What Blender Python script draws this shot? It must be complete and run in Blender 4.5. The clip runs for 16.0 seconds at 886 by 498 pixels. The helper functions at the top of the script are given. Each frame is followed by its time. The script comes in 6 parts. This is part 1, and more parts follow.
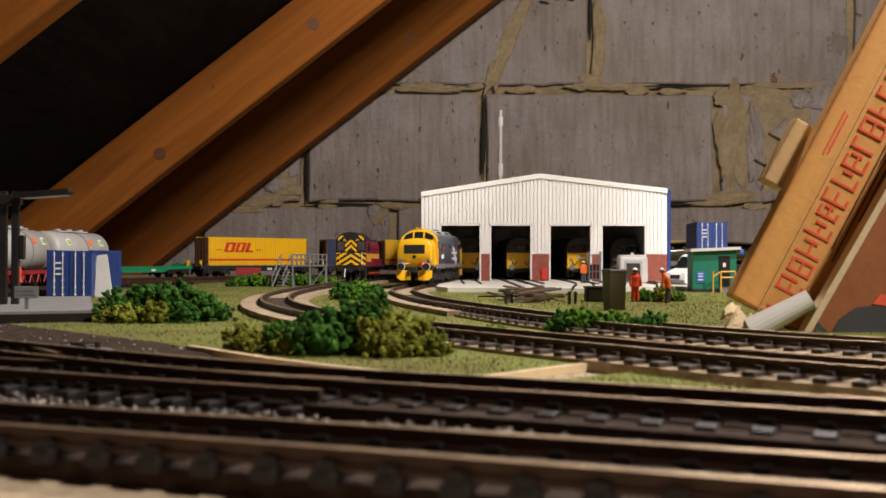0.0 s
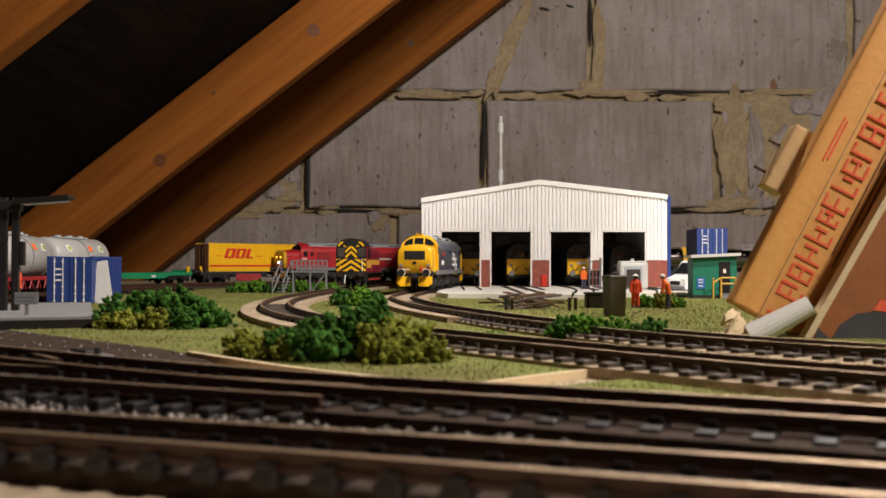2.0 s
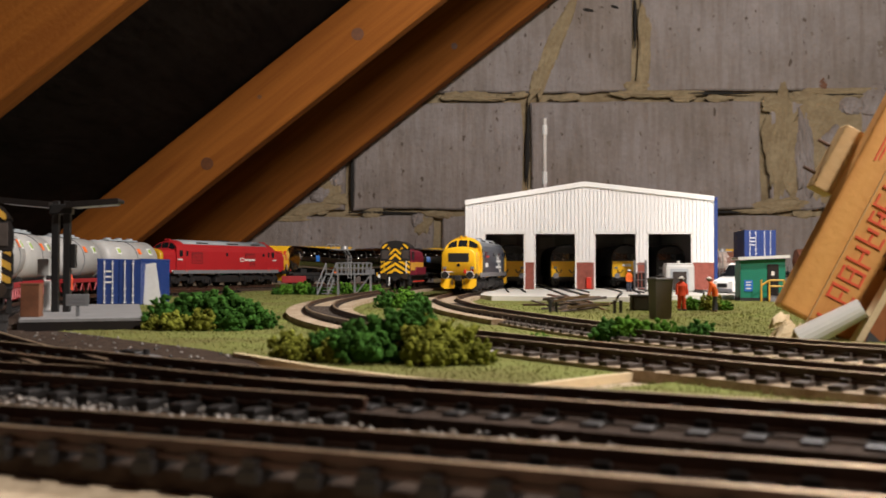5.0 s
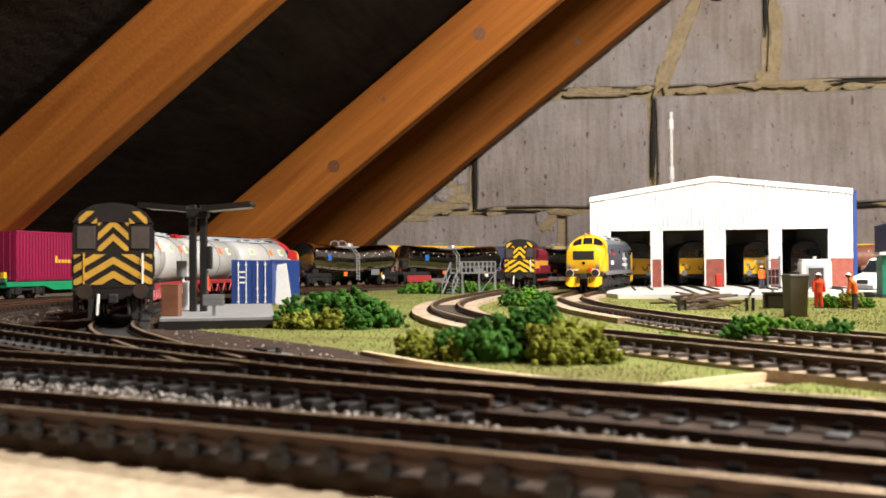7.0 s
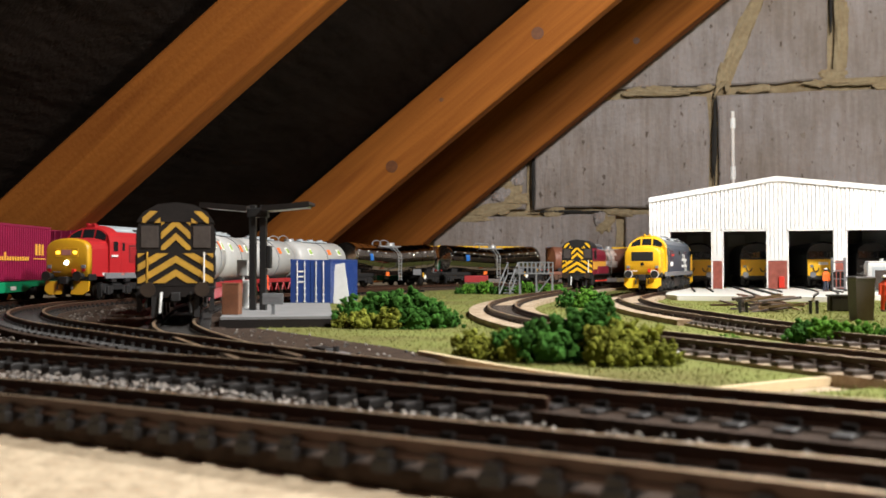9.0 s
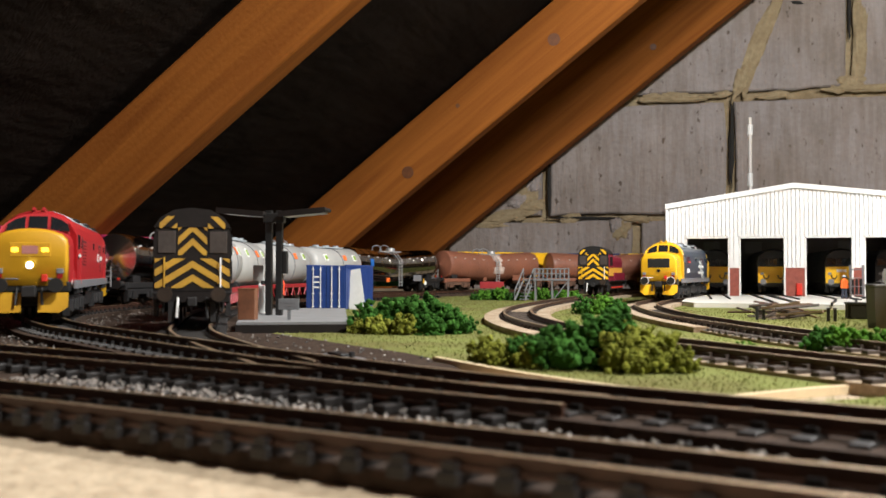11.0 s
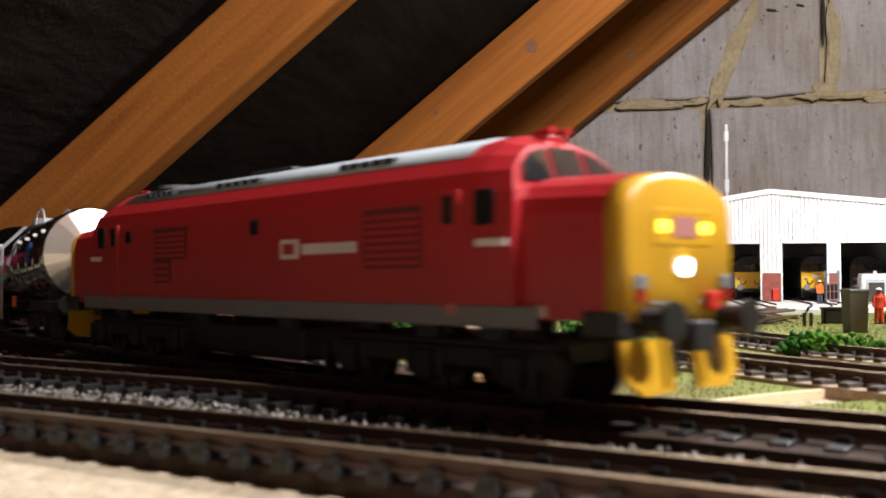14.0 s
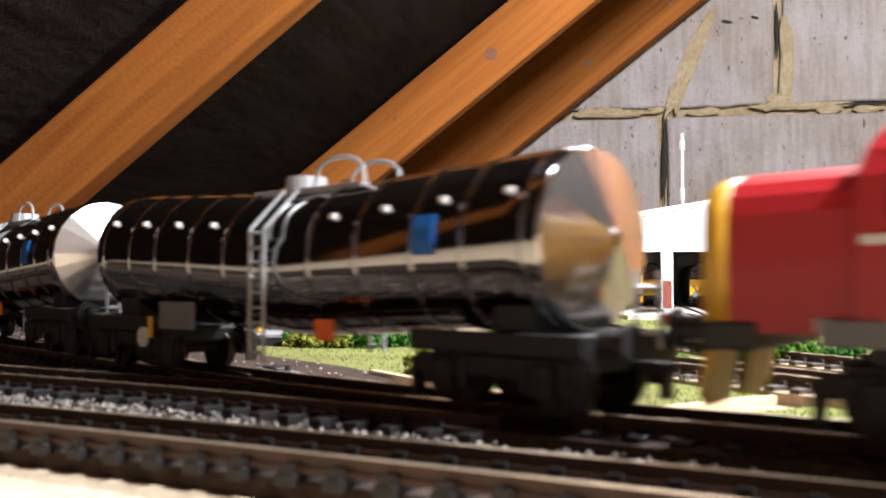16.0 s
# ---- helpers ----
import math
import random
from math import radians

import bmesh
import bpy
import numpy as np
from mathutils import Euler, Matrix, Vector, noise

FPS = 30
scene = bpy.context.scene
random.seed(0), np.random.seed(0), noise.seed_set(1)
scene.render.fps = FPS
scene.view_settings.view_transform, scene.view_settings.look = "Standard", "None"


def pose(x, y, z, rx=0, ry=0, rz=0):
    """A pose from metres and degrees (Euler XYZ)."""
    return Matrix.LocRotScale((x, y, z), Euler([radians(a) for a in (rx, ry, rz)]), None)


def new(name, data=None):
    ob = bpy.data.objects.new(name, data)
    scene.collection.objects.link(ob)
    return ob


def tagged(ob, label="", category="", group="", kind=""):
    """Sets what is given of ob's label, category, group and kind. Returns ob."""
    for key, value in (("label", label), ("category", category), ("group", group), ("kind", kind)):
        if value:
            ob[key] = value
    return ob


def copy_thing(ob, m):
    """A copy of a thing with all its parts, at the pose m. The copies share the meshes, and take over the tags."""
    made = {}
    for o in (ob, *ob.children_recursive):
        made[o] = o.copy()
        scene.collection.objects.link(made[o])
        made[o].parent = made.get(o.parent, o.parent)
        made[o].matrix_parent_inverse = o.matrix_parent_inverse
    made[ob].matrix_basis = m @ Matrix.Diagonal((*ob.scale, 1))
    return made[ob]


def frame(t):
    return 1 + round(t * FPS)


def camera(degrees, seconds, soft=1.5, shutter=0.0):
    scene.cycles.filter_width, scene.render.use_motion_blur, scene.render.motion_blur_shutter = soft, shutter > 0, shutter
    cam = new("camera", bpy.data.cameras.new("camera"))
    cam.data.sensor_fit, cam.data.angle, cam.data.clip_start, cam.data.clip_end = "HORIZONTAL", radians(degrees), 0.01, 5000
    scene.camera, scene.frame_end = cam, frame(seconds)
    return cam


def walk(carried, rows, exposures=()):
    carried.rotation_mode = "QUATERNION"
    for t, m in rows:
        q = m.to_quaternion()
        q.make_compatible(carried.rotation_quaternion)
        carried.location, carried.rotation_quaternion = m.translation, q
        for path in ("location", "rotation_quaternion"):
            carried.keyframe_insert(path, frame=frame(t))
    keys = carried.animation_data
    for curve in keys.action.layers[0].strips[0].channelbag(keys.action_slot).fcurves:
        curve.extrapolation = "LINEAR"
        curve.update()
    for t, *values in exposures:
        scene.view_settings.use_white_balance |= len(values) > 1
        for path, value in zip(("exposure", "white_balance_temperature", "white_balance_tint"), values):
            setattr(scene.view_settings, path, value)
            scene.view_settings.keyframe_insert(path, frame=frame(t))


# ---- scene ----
cam = camera(49.0, 16.0, soft=1.6, shutter=0.6)
EYE = (0.0, 0.0, 0.0235)
TURNS = [
    (0, -0.00, 0.57, -0.10),
    (0.5, 0.01, 0.70, -0.08),
    (1, 0.01, 0.74, -0.13),
    (1.5, 0.01, 0.77, -0.11),
    (2, 0.01, 0.93, -0.10),
    (2.5, 0.01, 0.82, -0.10),
    (3, 0.01, 0.86, -0.09),
    (3.5, -0.02, 0.77, -0.09),
    (6, 6.30, 1.27, 0.15),
    (6.5, 8.32, 1.19, 0.38),
    (7, 9.91, 1.00, 0.40),
    (7.5, 10.83, 1.08, 0.35),
    (8, 11.70, 0.92, 0.49),
    (8.5, 12.53, 0.93, 0.27),
    (9, 13.27, 1.03, 0.12),
    (9.5, 13.78, 1.00, 0.09),
    (12, 14.24, 1.58, -0.14),
    (12.5, 14.25, 1.43, -0.16),
    (13, 13.93, 1.55, -0.06),
    (13.5, 13.39, 1.77, -0.10),
    (14, 12.94, 1.79, 0.18),
    (14.5, 12.75, 1.82, 0.15),
    (15, 12.34, 1.88, 0.17),
    (15.5, 11.66, 2.05, 0.23),
    (16, 10.48, 2.14, -0.11),
]
walk(cam, [(t, pose(*EYE, 90 + p, r, y)) for t, y, p, r in TURNS],
     exposures=[(0, 0.02, 6750, 12), (3.5, 0.02, 6750, 12), (6, 0.32, 6450, 10), (7, 1.02, 6450, 8), (8, 1.18, 6450, 7), (9, 0.70, 6200, 6), (12.5, 0.60, 6100, 6), (13, 0.60, 6050, 7), (13.6, 0.66, 5950, 8), (14.2, 1.10, 5850, 8), (14.5, 1.66, 5750, 9), (15.0, 2.02, 5700, 9), (15.5, 1.95, 5700, 9), (16, 1.55, 5700, 9)])
cam.data.dof.use_dof, cam.data.dof.focus_distance, cam.data.dof.aperture_fstop = True, 0.8, 36.0

# ---- light ----
world = bpy.data.worlds.new("attic")
scene.world = world
world.use_nodes = True
world.node_tree.nodes["Background"].inputs[0].default_value = (0.9, 0.75, 0.6, 1)
world.node_tree.nodes["Background"].inputs[1].default_value = 0.09
lamp = new("attic_bulb_light", bpy.data.lights.new("attic_bulb_light", "POINT"))
lamp.data.energy, lamp.data.color, lamp.data.shadow_soft_size = 17.5, (1.0, 0.95, 0.91), 0.03
lamp.location = (0.28, 0.60, 0.52)
# Fill added out of view to brighten the timber and the eye-side fronts.
fill_lamp = new("hatch_bulb_light", bpy.data.lights.new("hatch_bulb_light", "POINT"))
fill_lamp.data.energy, fill_lamp.data.color, fill_lamp.data.shadow_soft_size = 53, (1.0, 0.93, 0.87), 0.04
fill_lamp.location = (0.66, -0.10, 0.84)

# ---- materials ----
def mat(name, base, rough=0.6, metal=0.0, vary=0.15, scale=60.0, bump=0.0, bump_scale=400.0, second=None, island=0.0, coat=0.0, spec=0.5):
    """A surface with variation at two scales and a fine relief."""
    m = bpy.data.materials.new(name)
    m.use_nodes = True
    nt = m.node_tree
    b = nt.nodes["Principled BSDF"]
    b.inputs["Roughness"].default_value, b.inputs["Metallic"].default_value = rough, metal
    b.inputs["Specular IOR Level"].default_value = spec
    if coat:
        b.inputs["Coat Weight"].default_value = coat
    tc = nt.nodes.new("ShaderNodeTexCoord")
    n1, n2 = nt.nodes.new("ShaderNodeTexNoise"), nt.nodes.new("ShaderNodeTexNoise")
    n1.inputs["Scale"].default_value, n2.inputs["Scale"].default_value = scale, scale * 9
    n1.inputs["Detail"].default_value, n2.inputs["Detail"].default_value = 5, 4
    add = nt.nodes.new("ShaderNodeMath")
    add.operation = "MULTIPLY_ADD"
    add.inputs[1].default_value = 0.65
    for n in (n1, n2):
        nt.links.new(tc.outputs["Object"], n.inputs["Vector"])
    half = nt.nodes.new("ShaderNodeMath")
    half.operation = "MULTIPLY"
    half.inputs[1].default_value = 0.35
    nt.links.new(n2.outputs[0], half.inputs[0])
    nt.links.new(n1.outputs[0], add.inputs[0])
    nt.links.new(half.outputs[0], add.inputs[2])
    ramp = nt.nodes.new("ShaderNodeValToRGB")
    ramp.color_ramp.elements[0].position, ramp.color_ramp.elements[1].position = 0.32, 0.68
    other = second or [c * (1 - vary) for c in base]
    top = base if second else [min(1, c * (1 + vary)) for c in base]
    ramp.color_ramp.elements[0].color, ramp.color_ramp.elements[1].color = (*other, 1), (*top, 1)
    nt.links.new(add.outputs[0], ramp.inputs[0])
    out = ramp.outputs[0]
    if island:
        geo = nt.nodes.new("ShaderNodeNewGeometry")
        hsv = nt.nodes.new("ShaderNodeHueSaturation")
        mr = nt.nodes.new("ShaderNodeMapRange")
        mr.inputs[3].default_value, mr.inputs[4].default_value = 1 - island, 1 + island
        nt.links.new(geo.outputs["Random Per Island"], mr.inputs[0])
        nt.links.new(mr.outputs[0], hsv.inputs["Value"])
        nt.links.new(out, hsv.inputs["Color"])
        out = hsv.outputs[0]
    nt.links.new(out, b.inputs["Base Color"])
    if bump:
        n3, bp = nt.nodes.new("ShaderNodeTexNoise"), nt.nodes.new("ShaderNodeBump")
        n3.inputs["Scale"].default_value, n3.inputs["Detail"].default_value = bump_scale, 6
        bp.inputs["Strength"].default_value, bp.inputs["Distance"].default_value = bump, 0.3 / bump_scale
        nt.links.new(tc.outputs["Object"], n3.inputs["Vector"])
        nt.links.new(n3.outputs[0], bp.inputs["Height"])
        nt.links.new(bp.outputs[0], b.inputs["Normal"])
    return m


def glow(name, colour, strength):
    m = bpy.data.materials.new(name)
    m.use_nodes = True
    b = m.node_tree.nodes["Principled BSDF"]
    b.inputs["Base Color"].default_value = (*colour, 1)
    b.inputs["Emission Color"].default_value = (*colour, 1)
    b.inputs["Emission Strength"].default_value = strength
    return m


def wood(name, light, dark, rough=0.55, rings=40.0, knots=True):
    """Sawn timber: grain drawn out along the local x axis."""
    m = mat(name, light, rough, bump=0.25, bump_scale=250)
    nt = m.node_tree
    b = nt.nodes["Principled BSDF"]
    tc = nt.nodes.new("ShaderNodeTexCoord")
    mp = nt.nodes.new("ShaderNodeMapping")
    mp.inputs["Scale"].default_value = (1.2, 22, 22)
    nz = nt.nodes.new("ShaderNodeTexNoise")
    nz.inputs["Scale"].default_value, nz.inputs["Detail"].default_value, nz.inputs["Distortion"].default_value = 4, 6, 0.6
    r = nt.nodes.new("ShaderNodeValToRGB")
    r.color_ramp.elements[0].position, r.color_ramp.elements[1].position = 0.3, 0.7
    r.color_ramp.elements[0].color, r.color_ramp.elements[1].color = (*dark, 1), (*light, 1)
    nt.links.new(tc.outputs["Object"], mp.inputs[0])
    nt.links.new(mp.outputs[0], nz.inputs["Vector"])
    nt.links.new(nz.outputs[0], r.inputs[0])
    nt.links.new(r.outputs[0], b.inputs["Base Color"])
    return m


RAFTER = wood("rafter_pine", (0.25, 0.085, 0.0125), (0.165, 0.050, 0.007), rough=0.8)
RAFTER.node_tree.nodes["Principled BSDF"].inputs["Specular IOR Level"].default_value = 0.15
PLANK = wood("stamped_pine", (0.72, 0.37, 0.105), (0.58, 0.26, 0.065))
PALE = wood("pale_batten", (0.62, 0.42, 0.2), (0.45, 0.28, 0.12))
KNOT = mat("knot", (0.10, 0.034, 0.010), 0.5, vary=0.3, scale=150)
FELT = mat("roof_felt", (0.021, 0.015, 0.012), 0.95, spec=0.02, scale=7, second=(0.010, 0.0075, 0.006), bump=0.5, bump_scale=300)


def draped(m):
    """Slack folds that run across the rafters, and a coarse weave."""
    nt = m.node_tree
    b = nt.nodes["Principled BSDF"]
    tc = nt.nodes.new("ShaderNodeTexCoord")
    last = b.inputs["Normal"].links[0].from_socket
    for scale, size, dist in (((7, 2.2, 7), 2.5, 0.022), ((40, 220, 40), 5.0, 0.004)):
        mp, nz, bp = (nt.nodes.new("ShaderNode" + k) for k in ("Mapping", "TexNoise", "Bump"))
        mp.inputs["Scale"].default_value = scale
        nz.inputs["Scale"].default_value, nz.inputs["Detail"].default_value = size, 3
        bp.inputs["Strength"].default_value, bp.inputs["Distance"].default_value = 0.9, dist
        nt.links.new(tc.outputs["Object"], mp.inputs[0])
        nt.links.new(mp.outputs[0], nz.inputs["Vector"])
        nt.links.new(nz.outputs[0], bp.inputs["Height"])
        nt.links.new(last, bp.inputs["Normal"])
        last = bp.outputs[0]
    nt.links.new(last, b.inputs["Normal"])


draped(FELT)
BLOCK = mat("concrete_block", (0.355, 0.318, 0.310), 0.9, scale=13, second=(0.255, 0.225, 0.213), bump=0.9, bump_scale=110)
def brushed(m, zs=0.10, strength=0.85, scale=260):
    """Fine upright scratches in a surface."""
    nt = m.node_tree
    b = nt.nodes["Principled BSDF"]
    tc, mp, nz, bp = (nt.nodes.new("ShaderNode" + k) for k in ("TexCoord", "Mapping", "TexNoise", "Bump"))
    mp.inputs["Scale"].default_value = (1, 1, zs)
    nz.inputs["Scale"].default_value, nz.inputs["Detail"].default_value = scale, 5
    bp.inputs["Strength"].default_value, bp.inputs["Distance"].default_value = strength, 0.002
    nt.links.new(tc.outputs["Object"], mp.inputs[0])
    nt.links.new(mp.outputs[0], nz.inputs["Vector"])
    nt.links.new(nz.outputs[0], bp.inputs["Height"])
    old = b.inputs["Normal"].links[0].from_socket if b.inputs["Normal"].links else None
    if old:
        nt.links.new(old, bp.inputs["Normal"])
    nt.links.new(bp.outputs[0], b.inputs["Normal"])
    return m


brushed(BLOCK)


def weathered(m):
    """Upright scraper streaks and dark pits in the colour."""
    nt = m.node_tree
    b = nt.nodes["Principled BSDF"]
    tc = nt.nodes.new("ShaderNodeTexCoord")
    col = b.inputs["Base Color"].links[0].from_socket
    for scale, size, p0, p1, dark in (((14, 14, 1.6), 6.0, 0.36, 0.58, (0.84, 0.81, 0.78)), ((1, 1, 0.6), 75.0, 0.30, 0.36, (0.42, 0.37, 0.32)), ((1, 1, 1), 5.0, 0.35, 0.62, (0.86, 0.82, 0.76))):
        mp, nz, rp, mx = (nt.nodes.new("ShaderNode" + k) for k in ("Mapping", "TexNoise", "ValToRGB", "MixRGB"))
        mp.inputs["Scale"].default_value = scale
        nz.inputs["Scale"].default_value, nz.inputs["Detail"].default_value = size, 4
        rp.color_ramp.elements[0].position, rp.color_ramp.elements[1].position = p0, p1
        rp.color_ramp.elements[0].color, rp.color_ramp.elements[1].color = (*dark, 1), (1, 1, 1, 1)
        mx.blend_type = "MULTIPLY"
        mx.inputs[0].default_value = 1.0
        nt.links.new(tc.outputs["Object"], mp.inputs[0])
        nt.links.new(mp.outputs[0], nz.inputs["Vector"])
        nt.links.new(nz.outputs[0], rp.inputs[0])
        nt.links.new(col, mx.inputs[1])
        nt.links.new(rp.outputs[0], mx.inputs[2])
        col = mx.outputs[0]
    nt.links.new(col, b.inputs["Base Color"])


weathered(BLOCK)
MORTAR = mat("mortar", (0.38, 0.305, 0.185), 0.95, vary=0.3, scale=14, bump=1.0, bump_scale=90, second=(0.20, 0.145, 0.08))
CAVITY = mat("dark_cavity", (0.02, 0.018, 0.016), 0.95)
BOARD = mat("baseboard", (0.56, 0.45, 0.31), 0.9, scale=230, second=(0.33, 0.25, 0.16), bump=1.0, bump_scale=420)
GRASS_M = mat("static_grass_mat", (0.19, 0.22, 0.060), 0.95, spec=0.1, scale=22, second=(0.14, 0.125, 0.045), bump=0.9, bump_scale=1200)
BLADE = mat("grass_fibre", (0.22, 0.255, 0.072), 0.9, spec=0.1, scale=22, second=(0.17, 0.15, 0.055), island=0.15)
BALLAST_D = mat("dark_ballast", (0.050, 0.034, 0.025), 0.9, spec=0.12, vary=0.5, scale=300, bump=1.0, bump_scale=700)
STONE = mat("ballast_stone", (0.15, 0.13, 0.112), 0.6, vary=0.35, scale=300, island=0.9)
SLEEPER = mat("black_sleeper", (0.012, 0.010, 0.009), 0.5, vary=0.3, scale=200)
SLEEPER_P = mat("pale_sleeper", (0.55, 0.46, 0.36), 0.8, vary=0.2, scale=200)
RAIL = mat("rusty_rail", (0.060, 0.029, 0.018), 0.45, metal=0.3, vary=0.3, scale=90, bump=0.2, bump_scale=700)
RAILTOP = mat("worn_rail_head", (0.60, 0.47, 0.32), 0.46, metal=1.0, vary=0.3, scale=60)
CORK = mat("cream_edging", (0.62, 0.49, 0.30), 0.85, vary=0.15, scale=90)
SHEDW = mat("white_sheeting", (0.84, 0.84, 0.83), 0.45, vary=0.03, scale=30)
BRICKM = mat("model_brick", (0.30, 0.085, 0.06), 0.8, vary=0.25, scale=200)
CONC = mat("model_concrete", (0.68, 0.66, 0.60), 0.8, vary=0.06, scale=40)
BLUE = mat("container_blue", (0.015, 0.045, 0.20), 0.4, vary=0.15, scale=90)
BLACK = mat("black_plastic", (0.012, 0.012, 0.012), 0.45, vary=0.3)
FRAME = mat("underframe_black", (0.010, 0.009, 0.009), 0.6, vary=0.4, scale=150)
YELLOW = mat("warning_yellow", (0.80, 0.45, 0.015), 0.35, vary=0.06, scale=60)
# Dark red behind the louvres: the shade between slats is in this colour.
GRILLE = mat("shadowed_grille", (0.10, 0.012, 0.014), 0.7, vary=0.2)
# Warning yellow darkened: the red diesel's nose has its shade in the colour.
YELLOW_SHADED = mat("shaded_yellow", (0.56, 0.30, 0.012), 0.4, vary=0.08, scale=60)
RED = mat("traffic_red", (0.38, 0.016, 0.020), 0.4, vary=0.05, scale=50)
MAROON = mat("maroon", (0.20, 0.012, 0.03), 0.4, vary=0.1)
GOLD = mat("gold_stripe", (0.75, 0.38, 0.05), 0.4, vary=0.08)
GREY = mat("roof_grey", (0.33, 0.36, 0.38), 0.5, vary=0.1)
LGREY = mat("sole_grey", (0.17, 0.17, 0.18), 0.45, vary=0.12)
NAVY = mat("loco_navy", (0.02, 0.035, 0.06), 0.35, vary=0.15)
WHITE = mat("white_paint", (0.82, 0.82, 0.80), 0.45, vary=0.05)
GLASS = mat("dark_glazing", (0.012, 0.014, 0.016), 0.08)
CHROME = mat("polished_tank", (0.33, 0.32, 0.31), 0.09, metal=1.0, vary=0.08, scale=20)
TANKB = mat("brown_tank", (0.22, 0.085, 0.05), 0.5, vary=0.2, scale=40)
TANKW = mat("cement_tank_grey", (0.38, 0.375, 0.36), 0.45, vary=0.12, scale=40)
GREEN = mat("wagon_green", (0.01, 0.22, 0.09), 0.45, vary=0.15)
HUTG = mat("hut_green", (0.0, 0.14, 0.085), 0.5, vary=0.1)
ORANGE = mat("hi_vis_orange", (0.85, 0.16, 0.02), 0.7, vary=0.1)
BUSHD = mat("foliage_dark", (0.034, 0.092, 0.016), 0.95, spec=0.05, vary=0.35, scale=200, island=0.45)
BUSHO = mat("foliage_olive", (0.135, 0.145, 0.022), 0.95, spec=0.05, vary=0.35, scale=200, island=0.4)
BUSHB = mat("foliage_bright", (0.06, 0.14, 0.016), 0.95, spec=0.05, vary=0.3, scale=200, island=0.4)
LAMPW = glow("headlamp_white", (0.80, 0.90, 1.0), 5.0)
LAMPY = glow("marker_lamp_yellow", (1.0, 0.60, 0.03), 3.0)


# ---- mesh helpers ----
def mesh_ob(name, bm, material, parent=None, label=""):
    me = bpy.data.meshes.new(name)
    bm.to_mesh(me)
    bm.free()
    for m in (material if isinstance(material, (list, tuple)) else [material]):
        me.materials.append(m)
    ob = new(name, me)
    ob.parent = parent
    if label:
        ob["label"] = label
    return ob


def part(name, bm, material, parent, label=""):
    return mesh_ob(name, bm, material, parent, label)


def thing(name, label, category, m=None, group="", kind=""):
    ob = tagged(new(name), label, category, group, kind)
    if m is not None:
        ob.matrix_world = m
    return ob


def smooth(ob):
    for p in ob.data.polygons:
        p.use_smooth = True
    return ob


def box(bm, x0, x1, y0, y1, z0, z1, bevel=0.0, m=None, mi=0):
    g = bmesh.ops.create_cube(bm, size=1.0, matrix=Matrix.LocRotScale(
        ((x0 + x1) / 2, (y0 + y1) / 2, (z0 + z1) / 2), None, (x1 - x0, y1 - y0, z1 - z0)))
    vs = g["verts"]
    fs = {f for v in vs for f in v.link_faces}
    for f in fs:
        f.material_index = mi
    if bevel:
        es = list({e for v in vs for e in v.link_edges})
        r = bmesh.ops.bevel(bm, geom=es, offset=bevel, segments=2, profile=0.5, affect="EDGES")
        vs = list({v for f in r["faces"] for v in f.verts} | {v for v in vs if v.is_valid})
        for f in r["faces"]:
            f.material_index = mi
    if m is not None:
        bmesh.ops.transform(bm, matrix=m, verts=vs)
    return vs


def bx(x0, x1, y0, y1, z0, z1, bevel=0.0):
    bm = bmesh.new()
    box(bm, x0, x1, y0, y1, z0, z1, bevel)
    return bm


def cyl(bm, p, q, r0, r1=None, seg=16, mi=0):
    p, q = Vector(p), Vector(q)
    d = q - p
    m = Matrix.Translation((p + q) / 2) @ d.to_track_quat("Z", "Y").to_matrix().to_4x4()
    g = bmesh.ops.create_cone(bm, cap_ends=True, segments=seg, radius1=r0, radius2=r0 if r1 is None else r1, depth=d.length, matrix=m)
    for f in {f for v in g["verts"] for f in v.link_faces}:
        f.material_index = mi
    return g["verts"]


def cy(p, q, r0, r1=None, seg=16):
    bm = bmesh.new()
    cyl(bm, p, q, r0, r1, seg)
    return bm


def prism(pts, y0, y1, plane="xz"):
    """An outline pushed out from y0 to y1 (outline in xz), or from z0 to z1 (in xy), or from x0 to x1 (in yz)."""
    bm = bmesh.new()
    def at(a, b, c):
        return {"xz": (a, c, b), "xy": (a, b, c), "yz": (c, a, b)}[plane]
    lo = [bm.verts.new(at(a, b, y0)) for a, b in pts]
    hi = [bm.verts.new(at(a, b, y1)) for a, b in pts]
    n = len(pts)
    bm.faces.new(lo)
    bm.faces.new(hi[::-1])
    for i in range(n):
        bm.faces.new((lo[i], hi[i], hi[(i + 1) % n], lo[(i + 1) % n]))
    bmesh.ops.recalc_face_normals(bm, faces=bm.faces)
    return bm


def loft(rings, cap=True):
    """A skin over rings of equal length."""
    bm = bmesh.new()
    vs = [[bm.verts.new(p) for p in r] for r in rings]
    n = len(rings[0])
    for a, b in zip(vs, vs[1:]):
        for i in range(n):
            bm.faces.new((a[i], a[(i + 1) % n], b[(i + 1) % n], b[i]))
    if cap:
        bm.faces.new(vs[0][::-1])
        bm.faces.new(vs[-1])
    bmesh.ops.recalc_face_normals(bm, faces=bm.faces)
    return bm


